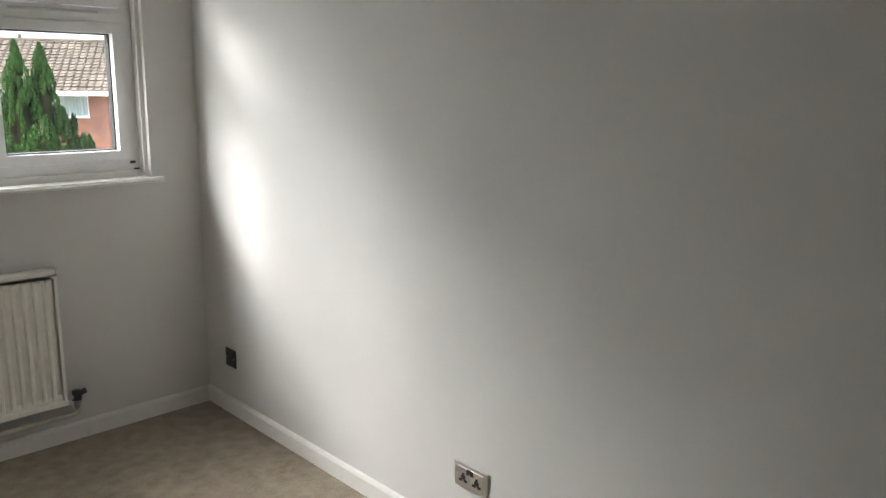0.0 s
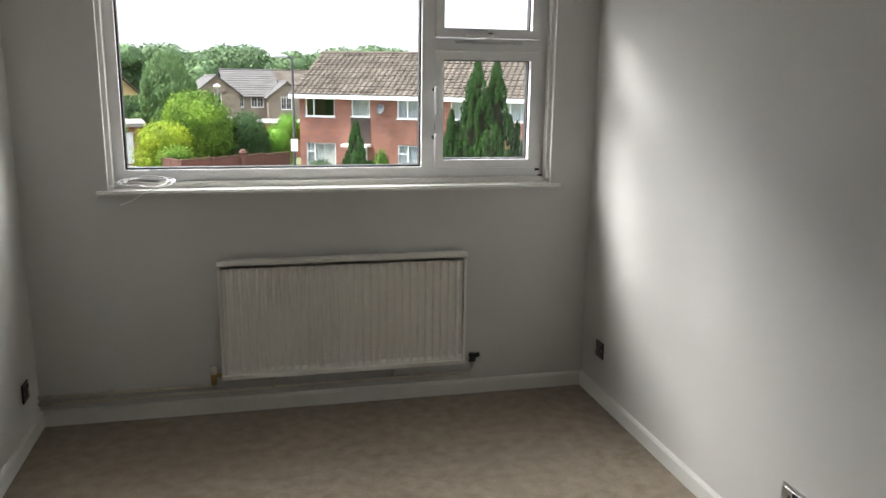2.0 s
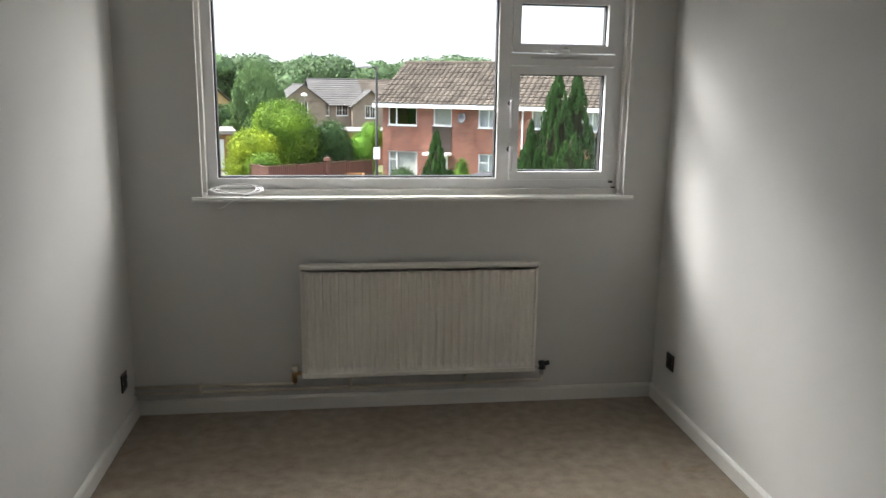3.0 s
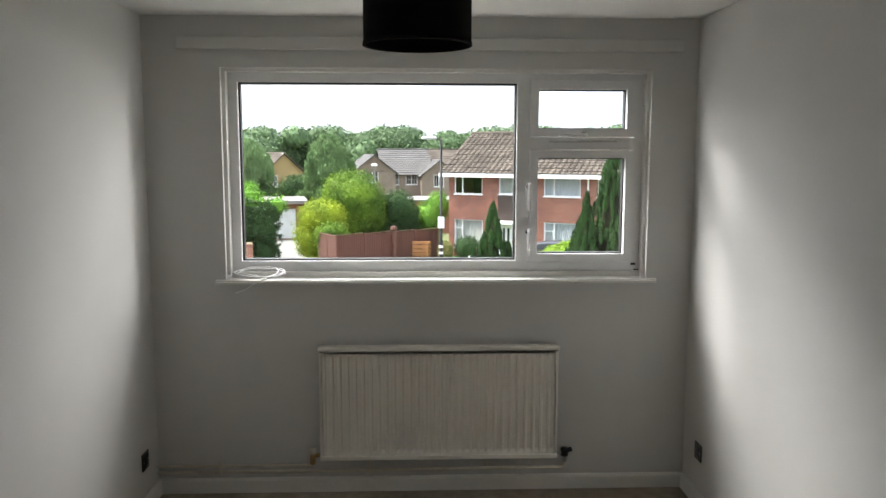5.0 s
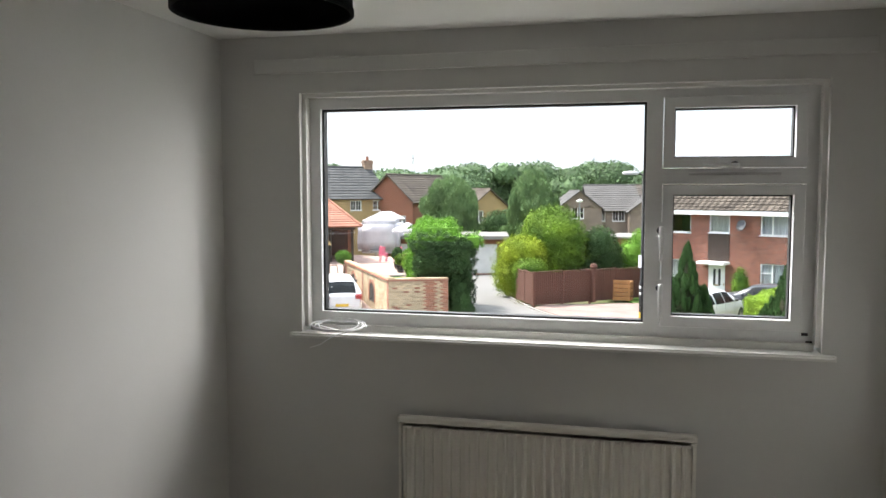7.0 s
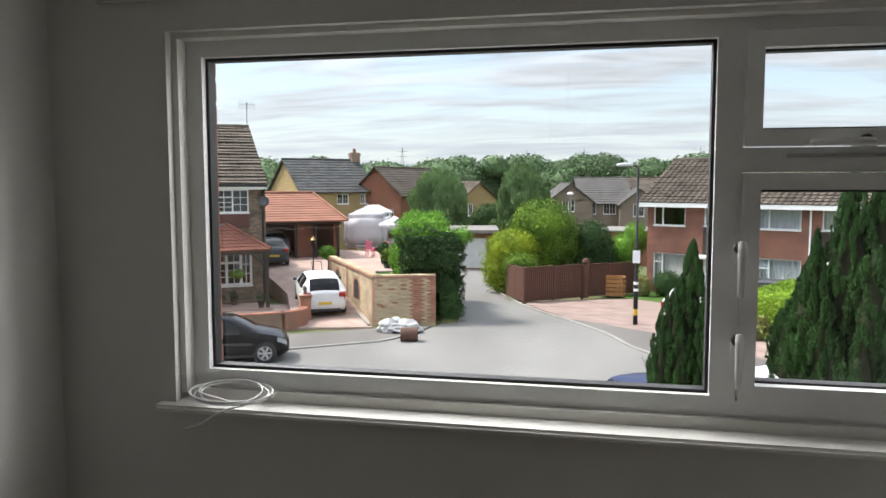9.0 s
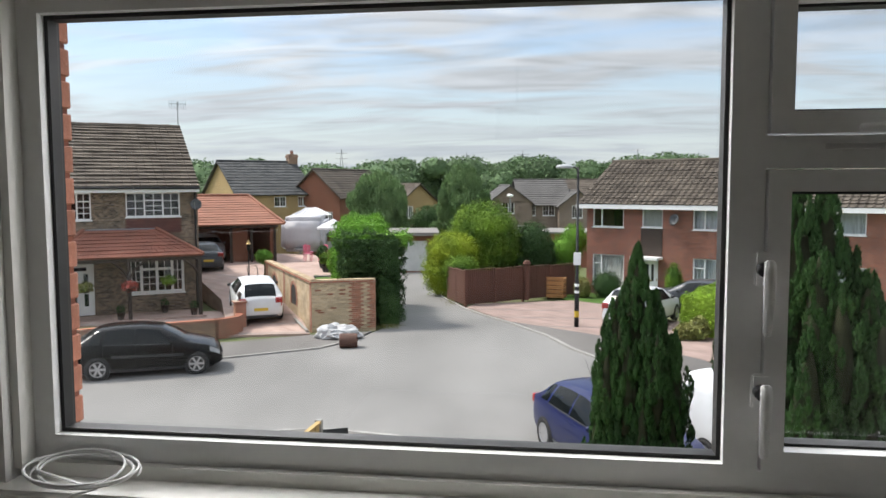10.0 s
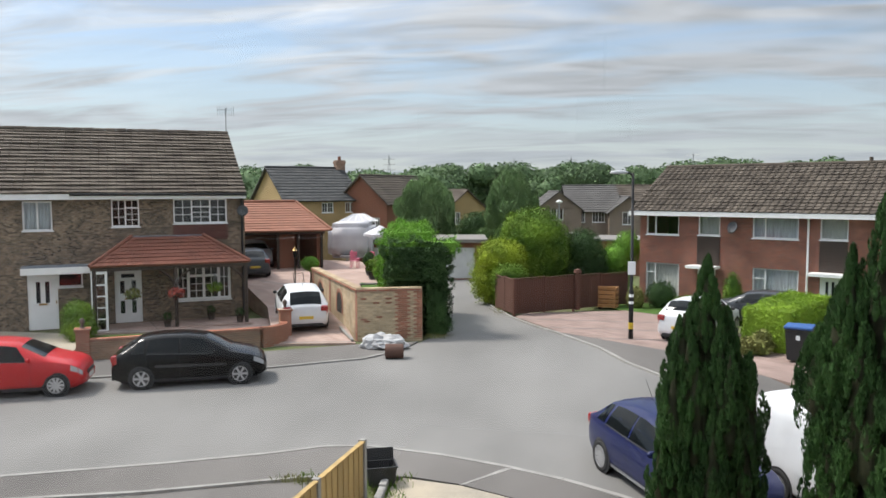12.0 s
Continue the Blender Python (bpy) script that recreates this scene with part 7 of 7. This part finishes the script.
# stacked wooden crates
cr_ = thing("crate_stack", "stack of orange slatted wooden pallets beside the fence", "crate", pose(-0.42, 38.7, G(38.7), 0, 0, -14))
for k in range(5):
    z = k * 0.22
    bm = bmesh.new()
    for q in (0.0, 0.55, 1.12):
        bx(bm, q, q + 0.10, 0.02, 0.80, z, z + 0.10)
    part("bearer", bm, CRATE_WOOD, cr_)
    bm = bmesh.new()
    bx(bm, 0, 1.22, 0, 0.02, z + 0.02, z + 0.09)
    for q in range(7):
        bx(bm, 0, 1.22, q * 0.115, q * 0.115 + 0.09, z + 0.10, z + 0.125)
    bx(bm, 0, 1.22, -0.02, 0.0, z + 0.12, z + 0.20)
    part("slat", bm, CRATE_WOOD, cr_)

# street lamp
sl = thing("street_lamp", "black street lamp post with yellow bands and a white notice", "street lamp", pose(1.14, 28.3, G(28.3) - 0.02))
bm = bmesh.new(); tube(bm, [(0, 0, -0.2), (0, 0, 1.75), (0, 0, 1.85), (0, 0, 6.05)], 0.09, 14, radii=[0.085, 0.085, 0.055, 0.045])
part("pole", bm, PAINT_BLACK, sl, smooth=True)
for z0, z1, mm in ((0.38, 0.62, YELLOW_BAND), (1.55, 1.66, UPVC_FAR), (1.30, 1.40, UPVC_FAR)):
    bm = bmesh.new(); tube(bm, [(0, 0, z0), (0, 0, z1)], 0.088, 14)
    part("band", bm, mm, sl)
bm = bmesh.new(); tube(bm, [(0, 0, 5.95), (-0.12, -0.02, 6.04), (-0.35, -0.06, 6.06)], 0.035, 8)
part("arm", bm, PAINT_BLACK, sl)
bm = bmesh.new(); r = bmesh.ops.create_icosphere(bm, subdivisions=2, radius=1)
for v in r["verts"]:
    v.co = Vector((-0.50 + v.co.x * 0.34, -0.08 + v.co.y * 0.13, 6.06 + max(v.co.z, -0.5) * 0.10))
part("lantern", bm, mat("grey_lantern", (0.42, 0.43, 0.44), 0.4, 0.1, 6, 0, 60), sl, smooth=True)
box("notice", (-0.14, 0.13, -0.135, -0.115, 2.38, 2.86), UPVC_FAR, sl, 0.006, "blank white notice board")

# wheelie bin
BIN_BLACK = mat("black_bin_plastic", (0.018, 0.019, 0.02), 0.5, 0.15, 6, 0.05, 60)
BIN_BLUE = mat("blue_bin_lid", (0.03, 0.10, 0.30), 0.45, 0.1, 6, 0.05, 60)
wb = thing("wheelie_bin", "black wheelie bin with a blue lid beside the hedge", "bin", pose(6.1, 24.95, G(25), 0, 0, -20))
bm = bmesh.new()
v = bx(bm, -0.38, 0.38, -0.36, 0.36, 0.06, 1.05)
for q in v[:4]:
    q.co.x *= 0.82; q.co.y *= 0.82
bmesh.ops.bevel(bm, geom=bm.edges[:], offset=0.03, segments=2, affect="EDGES")
part("body", bm, BIN_BLACK, wb)
box("lid", (-0.41, 0.41, -0.42, 0.40, 1.05, 1.14), BIN_BLUE, wb, 0.03)
box("label_plate", (-0.06, 0.06, -0.372, -0.355, 0.72, 0.86), UPVC_FAR, wb)
for sx in (-0.3, 0.3):
    bm = bmesh.new(); tube(bm, [(sx - 0.03, 0.32, 0.1), (sx + 0.03, 0.32, 0.1)], 0.1, 14)
    part("wheel", bm, TYRE, wb)

# recycling box near the path
rb = thing("recycling_box", "black open plastic recycling box with its lid tipped up", "box", pose(-3.86, 12.75, -3.61, 0, 0, 24))
bm = bmesh.new()
v = bx(bm, -0.27, 0.27, -0.2, 0.2, 0, 0.36)
for q in v[:4]:
    q.co.x *= 0.85; q.co.y *= 0.85
bm.faces.ensure_lookup_table()
bmesh.ops.delete(bm, geom=[f for f in bm.faces if f.normal.z > 0.9 or all(q.co.z > 0.35 for q in f.verts)], context="FACES")
bmesh.ops.solidify(bm, geom=bm.faces[:], thickness=0.012)
part("body", bm, BIN_BLACK, rb)
bm = bmesh.new(); rect_frame(bm, -0.29, 0.29, -0.22, 0.22, 0.03, 0.345, 0.37)
for v in bm.verts:
    v.co = Vector((v.co.x, v.co.z, v.co.y))
part("rim", bm, BIN_BLACK, rb)
box("lid", (-0.28, 0.28, 0.20, 0.225, 0.33, 0.62), BIN_BLACK, rb, 0.006, m=pose(0, 0, 0, -12, 0, 0))


def tuft(name, label, at, n, spread, h, material, seed, category="plant"):
    rng = np.random.default_rng(seed)
    ob = thing(name, label, category, pose(*at))
    c = np.stack([rng.normal(0, spread[0], n), rng.normal(0, spread[1], n), np.zeros(n)], 1)
    hh = h * rng.uniform(0.4, 1.2, n)
    lean = rng.normal(0, 0.35, (n, 2)) * hh[:, None]
    tip = c + np.concatenate([lean, hh[:, None]], 1)
    a = rng.uniform(0, 2 * math.pi, n)
    w = np.stack([np.cos(a), np.sin(a), np.zeros(n)], 1) * h * 0.05
    mid = (c + tip) / 2 + np.array([0, 0, 1.0]) * hh[:, None] * 0.12
    v = np.stack([c - w, c + w, mid + w * 1.3, tip, mid - w * 1.3], 1).reshape(-1, 3)
    mesh_part("blade", v, [(5 * k, 5 * k + 1, 5 * k + 2, 5 * k + 3, 5 * k + 4) for k in range(n)], material, ob)
    return ob


for at, sp, seed, mm in (((-3.55, 12.2, -3.61), (0.12, 0.45), 51, LEAF_MID), ((-3.75, 11.3, -3.61), (0.10, 0.5), 52, STRAW), ((-4.9, 12.75, -3.62), (0.35, 0.10), 53, LEAF_MID), ((-5.3, 12.55, -3.62), (0.3, 0.08), 54, STRAW), ((-4.15, 12.5, -3.62), (0.1, 0.3), 55, LEAF_MID), ((-5.9, 27.0, G(27)), (0.25, 0.2), 56, STRAW), ((-4.6, 36.2, G(36.2)), (0.25, 0.7), 57, STRAW)):
    tuft("weeds", "straggling weeds and dry grass at the path edge", at, 150, sp, 0.13, mm, seed)
stone = thing("edging_stone", "rough grey stone edging beside the path", "edging", pose(-3.66, 11.9, -3.61, 0, 0, 97))
for k in range(4):
    box("stone", (k * 0.42 - 0.8, k * 0.42 - 0.41, -0.07, 0.07, 0, 0.13 + 0.02 * (k % 2)), KERB, stone, 0.03)

# ---- front garden of the brown house ----
lw = thing("garden_wall", "low red and tan brick front garden wall with pillars", "wall", pose(-16.2, 21.15, G(21) - 0.02, 0, 0, 33.4))
box("brickwork", (0.2, 5.75, 0, 0.22, -0.2, 0.56), BRICK_MIX, lw)
bm = bmesh.new()
for k in range(24):
    bx(bm, 0.2 + k * 0.231, 0.2 + (k + 1) * 0.231 - 0.008, -0.03, 0.25, 0.56, 0.63)
part("coping", bm, BRICK_RED2, lw, "red brick coping")
bm = bmesh.new()
for k in range(7):
    a0 = math.radians(-90 + k * 14)
    bx(bm, 5.75 + 0.9 * math.cos(a0) - 0.12, 5.75 + 0.9 * math.cos(a0) + 0.12, 0.9 + 0.9 * math.sin(a0), 0.9 + 0.9 * math.sin(a0) + 0.26, -0.2, 0.63)
part("curved_end", bm, BRICK_RED2, lw)
for px, py, hh in ((-0.15, -0.07, 0.92), (6.55, 1.15, 0.98)):
    box("pillar", (px, px + 0.40, py, py + 0.38, -0.2, hh), BRICK_RED2, lw, 0.008)
    box("pillar_cap", (px - 0.05, px + 0.45, py - 0.05, py + 0.43, hh, hh + 0.07), BRICK_RED2, lw, 0.015)
    bm = bmesh.new(); lathe(bm, [(0.09, hh + 0.07), (0.06, hh + 0.12), (0.05, hh + 0.2), (0.09, hh + 0.27), (0.07, hh + 0.36), (0.001, hh + 0.42)], 12, at=(px + 0.2, py + 0.19, 0))
    part("finial", bm, mat("dark_stone_finial", (0.10, 0.075, 0.06), 0.8, 0.2, 8, 0.2, 40), lw, smooth=True)
tagged(sheet("grass", [(-16.0, 21.6), (-11.4, 24.7), (-12.4, 27.0), (-18.6, 24.6)], 0.03, GRASS), "small green front lawn behind the low wall", "lawn", kind="structure")
tagged(sheet("pavement", [(-16.6, 21.0), (-60, 1.6), (-60, 6), (-24, 25.0), (-19.0, 25.2)], -0.02, CONCRETE), "sandy front yard by the neighbouring door", "yard", kind="structure")
tagged(sheet("pavement", [(-18.8, 25.2), (-12.3, 27.4), (-13.8, 31.0), (-19.0, 28.4)], 0.0, PAVING_RED), "red paved strip before the porch", "path", kind="structure")


def basket(at, flowers, seed):
    rng = np.random.default_rng(seed)
    ob = thing("hanging_basket", "hanging basket of flowers under the porch", "hanging basket", Matrix.Translation(at), "baskets under the porch")
    bm = bmesh.new(); lathe(bm, [(0.001, -0.2), (0.12, -0.16), (0.19, -0.04), (0.2, 0.0)], 14)
    part("bowl", bm, WOOD_DARK, ob, smooth=True)
    p, d = blob_points(rng, [(0, 0, 0.05, 0.30, 0.26, 0.20)], 260)
    v, f = leaf_quads(rng, p, d, 0.06)
    mesh_part("flowers", v, f, flowers, ob)
    bm = bmesh.new()
    for k in range(3):
        a = 2.1 * k
        tube(bm, [(0.19 * math.cos(a), 0.19 * math.sin(a), 0), (0, 0, 0.62)], 0.008, 5)
    part("chain", bm, STEEL_GREY, ob)


hm = pose(-14.9, 30.3, 0.12, 0, 0, AL)
for s, fl, seed in ((-4.55, STRAW, 61), (-2.95, FLOWER_RED, 62), (-1.45, LEAF_MID, 63)):
    basket(hm @ Vector((s, PY - 0.2 if s == -2.95 else PY + 0.12, -2.40 if s != -1.45 else -2.3)), fl, seed)
for s, y in ((-3.3, -1.55), (-1.5, -0.4), (-5.6, -1.3), (-0.5, -1.6)):
    ob = thing("plant_pot", "dark plant pot with a small plant by the porch", "plant pot", hm @ Matrix.Translation((s, y, gl + 0.06)), "pots by the porch")
    bm = bmesh.new(); lathe(bm, [(0.11, 0), (0.15, 0.28), (0.165, 0.28), (0.165, 0.31), (0.14, 0.31)], 14)
    part("pot", bm, WOOD_DARK, ob, smooth=True)
    rng = np.random.default_rng(int(abs(s) * 10))
    p, d = blob_points(rng, [(0, 0, 0.42, 0.16, 0.16, 0.16)], 120)
    v, f = leaf_quads(rng, p, d, 0.05)
    mesh_part("plant", v, f, LEAF_DARK, ob)

# ---- drive and terrace clutter ----
RUST = mat("rusty_iron", (0.10, 0.05, 0.035), 0.8, 0.3, 10, 0.3, 60)
SACK = mat("white_rubble_sack", (0.40, 0.40, 0.40), 0.6, 0.15, 3, 0.3, 30)
gr_ = thing("garden_roller", "rusty iron garden roller drum lying in the road", "roller", pose(-6.45, 23.35, road_z(23.4), 0, 0, 14))
bm = bmesh.new(); lathe(bm, [(0.18, -0.30), (0.23, -0.29), (0.235, -0.25), (0.235, 0.25), (0.23, 0.29), (0.18, 0.30)], 24, axis="x", at=(0, 0, 0.235))
part("drum", bm, RUST, gr_, smooth=False)
for sx in (-0.305, 0.29):
    bm = bmesh.new(); lathe(bm, [(0.03, sx), (0.03, sx + 0.02)], 10, axis="x", at=(0, 0, 0.235))
    part("axle", bm, RUST, gr_)
rs = thing("rubble_sacks", "heap of crumpled white plastic rubble sacks by the wall", "sacks", pose(-7.15, 24.95, G(25) - 0.05))
rr = random.Random(8)
for k in range(7):
    bm = bmesh.new(); r = bmesh.ops.create_icosphere(bm, subdivisions=3, radius=1)
    ox, oy, sx, sy, sz = rr.uniform(-0.75, 0.75), rr.uniform(-0.35, 0.35), rr.uniform(0.35, 0.6), rr.uniform(0.3, 0.45), rr.uniform(0.16, 0.34)
    for v in r["verts"]:
        q = v.co.copy()
        f = 1 + 0.35 * noise.noise(q * 2.1 + Vector((k, 0, 0))) + 0.22 * abs(noise.noise(q * 5.0 + Vector((0, k, 0))))
        v.co = Vector((ox + q.x * sx * f, oy + q.y * sy * f, max(0.0, 0.16 + q.z * sz * f)))
    part("sack", bm, SACK, rs)
# pink garden chairs and table on the terrace
PINK = mat("pink_plastic", (0.62, 0.16, 0.24), 0.5, 0.1, 6, 0.05, 60)
tz = TZ


def garden_chair(m):
    ob = thing("garden_chair", "pink plastic garden chair on the terrace", "chair", m, "pink chairs on the terrace")
    box("seat", (-0.22, 0.22, -0.22, 0.22, 0.42, 0.45), PINK, ob, 0.01)
    for k in range(5):
        box("back_slat", (-0.20 + k * 0.085, -0.14 + k * 0.085, 0.20, 0.23, 0.45, 0.88), PINK, ob, 0.006)
    box("back_rail", (-0.22, 0.22, 0.195, 0.235, 0.86, 0.92), PINK, ob, 0.008)
    for sx in (-0.2, 0.17):
        for sy in (-0.2, 0.18):
            box("leg", (sx, sx + 0.03, sy, sy + 0.03, 0, 0.42), PINK, ob)
    return ob


gc = garden_chair(pose(-13.9, 42.2, tz, 0, 0, 30))
for x, y, a in ((-13.1, 42.6, -40), (-14.2, 43.4, 120)):
    copy_thing(gc, pose(x, y, tz, 0, 0, a))
# parasol
pr = thing("parasol", "white garden parasol over the terrace", "parasol", pose(-12.15, 41.6, tz - 0.30))
bm = bmesh.new(); tube(bm, [(0, 0, 0), (0, 0, 2.75)], 0.025, 8)
part("pole", bm, STEEL_GREY, pr)
bm = bmesh.new()
ring = [bm.verts.new((0.98 * math.cos(2 * math.pi * k / 8), 0.98 * math.sin(2 * math.pi * k / 8), 2.32)) for k in range(8)]
ring2 = [bm.verts.new((v.co.x, v.co.y, 2.2)) for v in ring]
top = bm.verts.new((0, 0, 2.8))
for k in range(8):
    bm.faces.new((ring[k], ring[(k + 1) % 8], top)); bm.faces.new((ring2[k], ring2[(k + 1) % 8], ring[(k + 1) % 8], ring[k]))
part("canopy", bm, TARP, pr)
bm = bmesh.new(); lathe(bm, [(0.25, 0), (0.25, 0.06), (0.05, 0.1)], 16)
part("base", bm, KERB, pr)


def potted(at, h, r, material, seed, label):
    rng = np.random.default_rng(seed)
    ob = thing("potted_plant", label, "potted plant", pose(*at), "pots on the terrace")
    bm = bmesh.new(); lathe(bm, [(0.16, 0), (0.22, 0.36), (0.24, 0.36), (0.24, 0.40), (0.2, 0.40)], 14)
    part("pot", bm, SHADE_AND_POT, ob, smooth=True)
    p, d = blob_points(rng, [(0, 0, 0.4 + h * 0.6, r, r, h * 0.5)], 420)
    v, f = leaf_quads(rng, p, d, 0.09)
    mesh_part("foliage", v, f, material, ob)
    bm = bmesh.new(); tube(bm, [(0, 0, 0.36), (0, 0, 0.4 + h * 0.6)], 0.025, 6)
    part("stem", bm, BARK, ob)


potted((-11.2, 36.8, TZ), 0.5, 0.3, LEAF_MID, 71, "dark pot with a leafy plant on the terrace")
potted((-10.4, 35.6, TZ), 0.9, 0.3, LEAF_BRIGHT, 72, "tall green plant in a dark pot")
potted((-9.9, 34.2, TZ), 0.8, 0.4, STRAW, 73, "yellow-green plant in a dark pot")
potted((-9.2, 31.8, TZ), 1.0, 0.4, LEAF_MID, 74, "bushy green plant by the brick wall")
potted((-11.9, 38.6, TZ), 0.7, 0.3, LEAF_DARK, 75, "dark leafy plant in a black pot")
bm = bmesh.new()
bm.faces.new([bm.verts.new((x, y, TZ + 0.006)) for x, y in ((-9.5, 30.0), (-8.9, 28.5), (-8.2, 29.2), (-9.6, 34.0), (-11.4, 35.5))])
tagged(part("grass", bm, GRASS), "patch of bright artificial lawn on the terrace", "lawn", kind="structure")
# gate pier with topiary, lantern and mower by the drive
bush("topiary_tree", "ball-headed clipped green topiary by the drive", "tree", (-13.25, 33.6, drive_z(-13.25, 33.6)), [(0, 0, 1.22, 0.36, 0.36, 0.30)], 900, 0.07, LEAF_BRIGHT, 81, stem=0.05)
ln = thing("garden_lantern", "black cast garden lantern post with a gold top", "lamp", pose(-14.0, 33.6, drive_z(-14.0, 33.6)) @ Matrix.Scale(0.76, 4))
bm = bmesh.new(); lathe(bm, [(0.12, 0), (0.10, 0.1), (0.04, 0.2), (0.035, 1.9), (0.09, 1.98), (0.13, 2.3), (0.15, 2.32), (0.05, 2.5), (0.001, 2.6)], 12)
part("post", bm, PAINT_BLACK, ln, smooth=True)
bm = bmesh.new(); lathe(bm, [(0.16, 2.33), (0.06, 2.52), (0.001, 2.64)], 12)
part("cap", bm, BRASS, ln, smooth=True)
mw = thing("lawn_mower", "dark lawn mower standing at the end of the drive", "mower", pose(-12.9, 31.6, drive_z(-12.9, 31.6), 0, 0, 30))
box("deck", (-0.28, 0.28, -0.4, 0.35, 0.12, 0.32), PAINT_BLACK, mw, 0.05)
box("engine", (-0.16, 0.16, -0.18, 0.16, 0.32, 0.55), P_RED, mw, 0.04)
for sx in (-0.31, 0.31):
    for sy in (-0.28, 0.28):
        bm = bmesh.new(); tube(bm, [(sx - 0.025, sy, 0.12), (sx + 0.025, sy, 0.12)], 0.12, 14)
        part("wheel", bm, TYRE, mw)
bm = bmesh.new(); tube(bm, [(-0.22, 0.3, 0.3), (-0.22, 0.95, 1.05), (0.22, 0.95, 1.05), (0.22, 0.3, 0.3)], 0.018, 8)
part("push_handle", bm, PAINT_BLACK, mw)
# timber lying along the foot of the wall
tb = box("plank", (0, 1.9, -0.05, 0.05, 0, 0.07), KERB, bevel=0.01)
tb.matrix_world = pose(-9.55, 27.05, drive_z(-9.55, 27.05) + 0.06, 0, 4.6, -58)
tagged(tb, "pale timber edging lying along the foot of the wall", "plank")
# small black bench on the terrace lawn
bn = thing("garden_bench", "small black slatted garden bench on the terrace lawn", "bench", pose(-9.75, 31.6, TZ + 0.008, 0, 0, 20))
for k in range(4):
    box("slat", (-0.45, 0.45, -0.18 + k * 0.095, -0.10 + k * 0.095, 0.40, 0.425), PAINT_BLACK, bn, 0.004)
for sx in (-0.40, 0.36):
    box("leg", (sx, sx + 0.04, -0.16, -0.12, 0, 0.40), PAINT_BLACK, bn)
    box("leg", (sx, sx + 0.04, 0.12, 0.16, 0, 0.40), PAINT_BLACK, bn)
# far street lamp beyond the garages
fl = thing("street_lamp", "slim grey street lamp with a pale head among the far houses", "street lamp", pose(-4.0, 76.0, G(76)))
bm = bmesh.new(); tube(bm, [(0, 0, 0), (0, 0, 4.6)], 0.07, 8)
part("pole", bm, STEEL_GREY, fl)
bm = bmesh.new(); lathe(bm, [(0.05, 4.55), (0.30, 4.62), (0.34, 4.75), (0.12, 4.88), (0.001, 4.9)], 14)
part("lantern", bm, UPVC_FAR, fl, smooth=True)
# string of small bulbs along the carport beam
bm = bmesh.new()
tube(bm, [(0.2 + k * 0.45, -0.15, 3.32 - 0.10 * math.sin(math.pi * (k % 4) / 4)) for k in range(13)], 0.006, 5)
for k in range(13):
    lathe(bm, [(0.006, 0.0), (0.022, -0.03), (0.020, -0.055), (0.001, -0.07)], 8, at=(0.2 + k * 0.45, -0.15, 3.32 - 0.10 * math.sin(math.pi * (k % 4) / 4)))
part("bulb_string", bm, UPVC_FAR, cp)

# ---- brick outer leaf of our own house round the window ----
box("wall_outer", (XW - 3.0, -0.909, 0.165, 0.28, -3.7, 2.6), BRICK_RED)
for o in [bpy.data.objects["wall_outer"]]:
    tagged(o, "red brick outer face of the house beside the window", "wall", kind="structure")
for d_, nm in (((1.235, XE + 3.0, 0.165, 0.28, -3.7, 2.6), "wall_outer_2"), ((-0.907, 1.235, 0.165, 0.28, -3.7, 1.02), "wall_outer_3"), ((-0.907, 1.235, 0.165, 0.28, 2.16, 2.6), "wall_outer_4")):
    tagged(box(nm, d_, BRICK_RED), "red brick outer face of the house around the window", "wall", kind="structure")
tagged(box("trim", (-0.899, 1.232, 0.153, 0.31, 1.025, 1.075), UPVC, bevel=0.006), "white plastic outer window sill", "window sill", kind="structure")
me = None
quoin = bpy.data.objects["wall_outer"]
BRICK_PIECE = mat("single_red_brick", (0.34, 0.135, 0.085), 0.85, 0.2, 12, 0.5, 80, rand=0.22)
for k in range(14):
    bm = None
    if me is None:
        bm = bmesh.new(); bx(bm, 0, 0.022, 0.170, 0.288, 0, 0.062)
        bmesh.ops.bevel(bm, geom=bm.edges[:], offset=0.003, segments=1, affect="EDGES")
        o = part("brick", bm, BRICK_PIECE, quoin); me = o.data
    else:
        o = new("brick", me); o.parent = quoin
    o.matrix_local = Matrix.Translation((-0.9249, 0, 1.08 + k * 0.075))
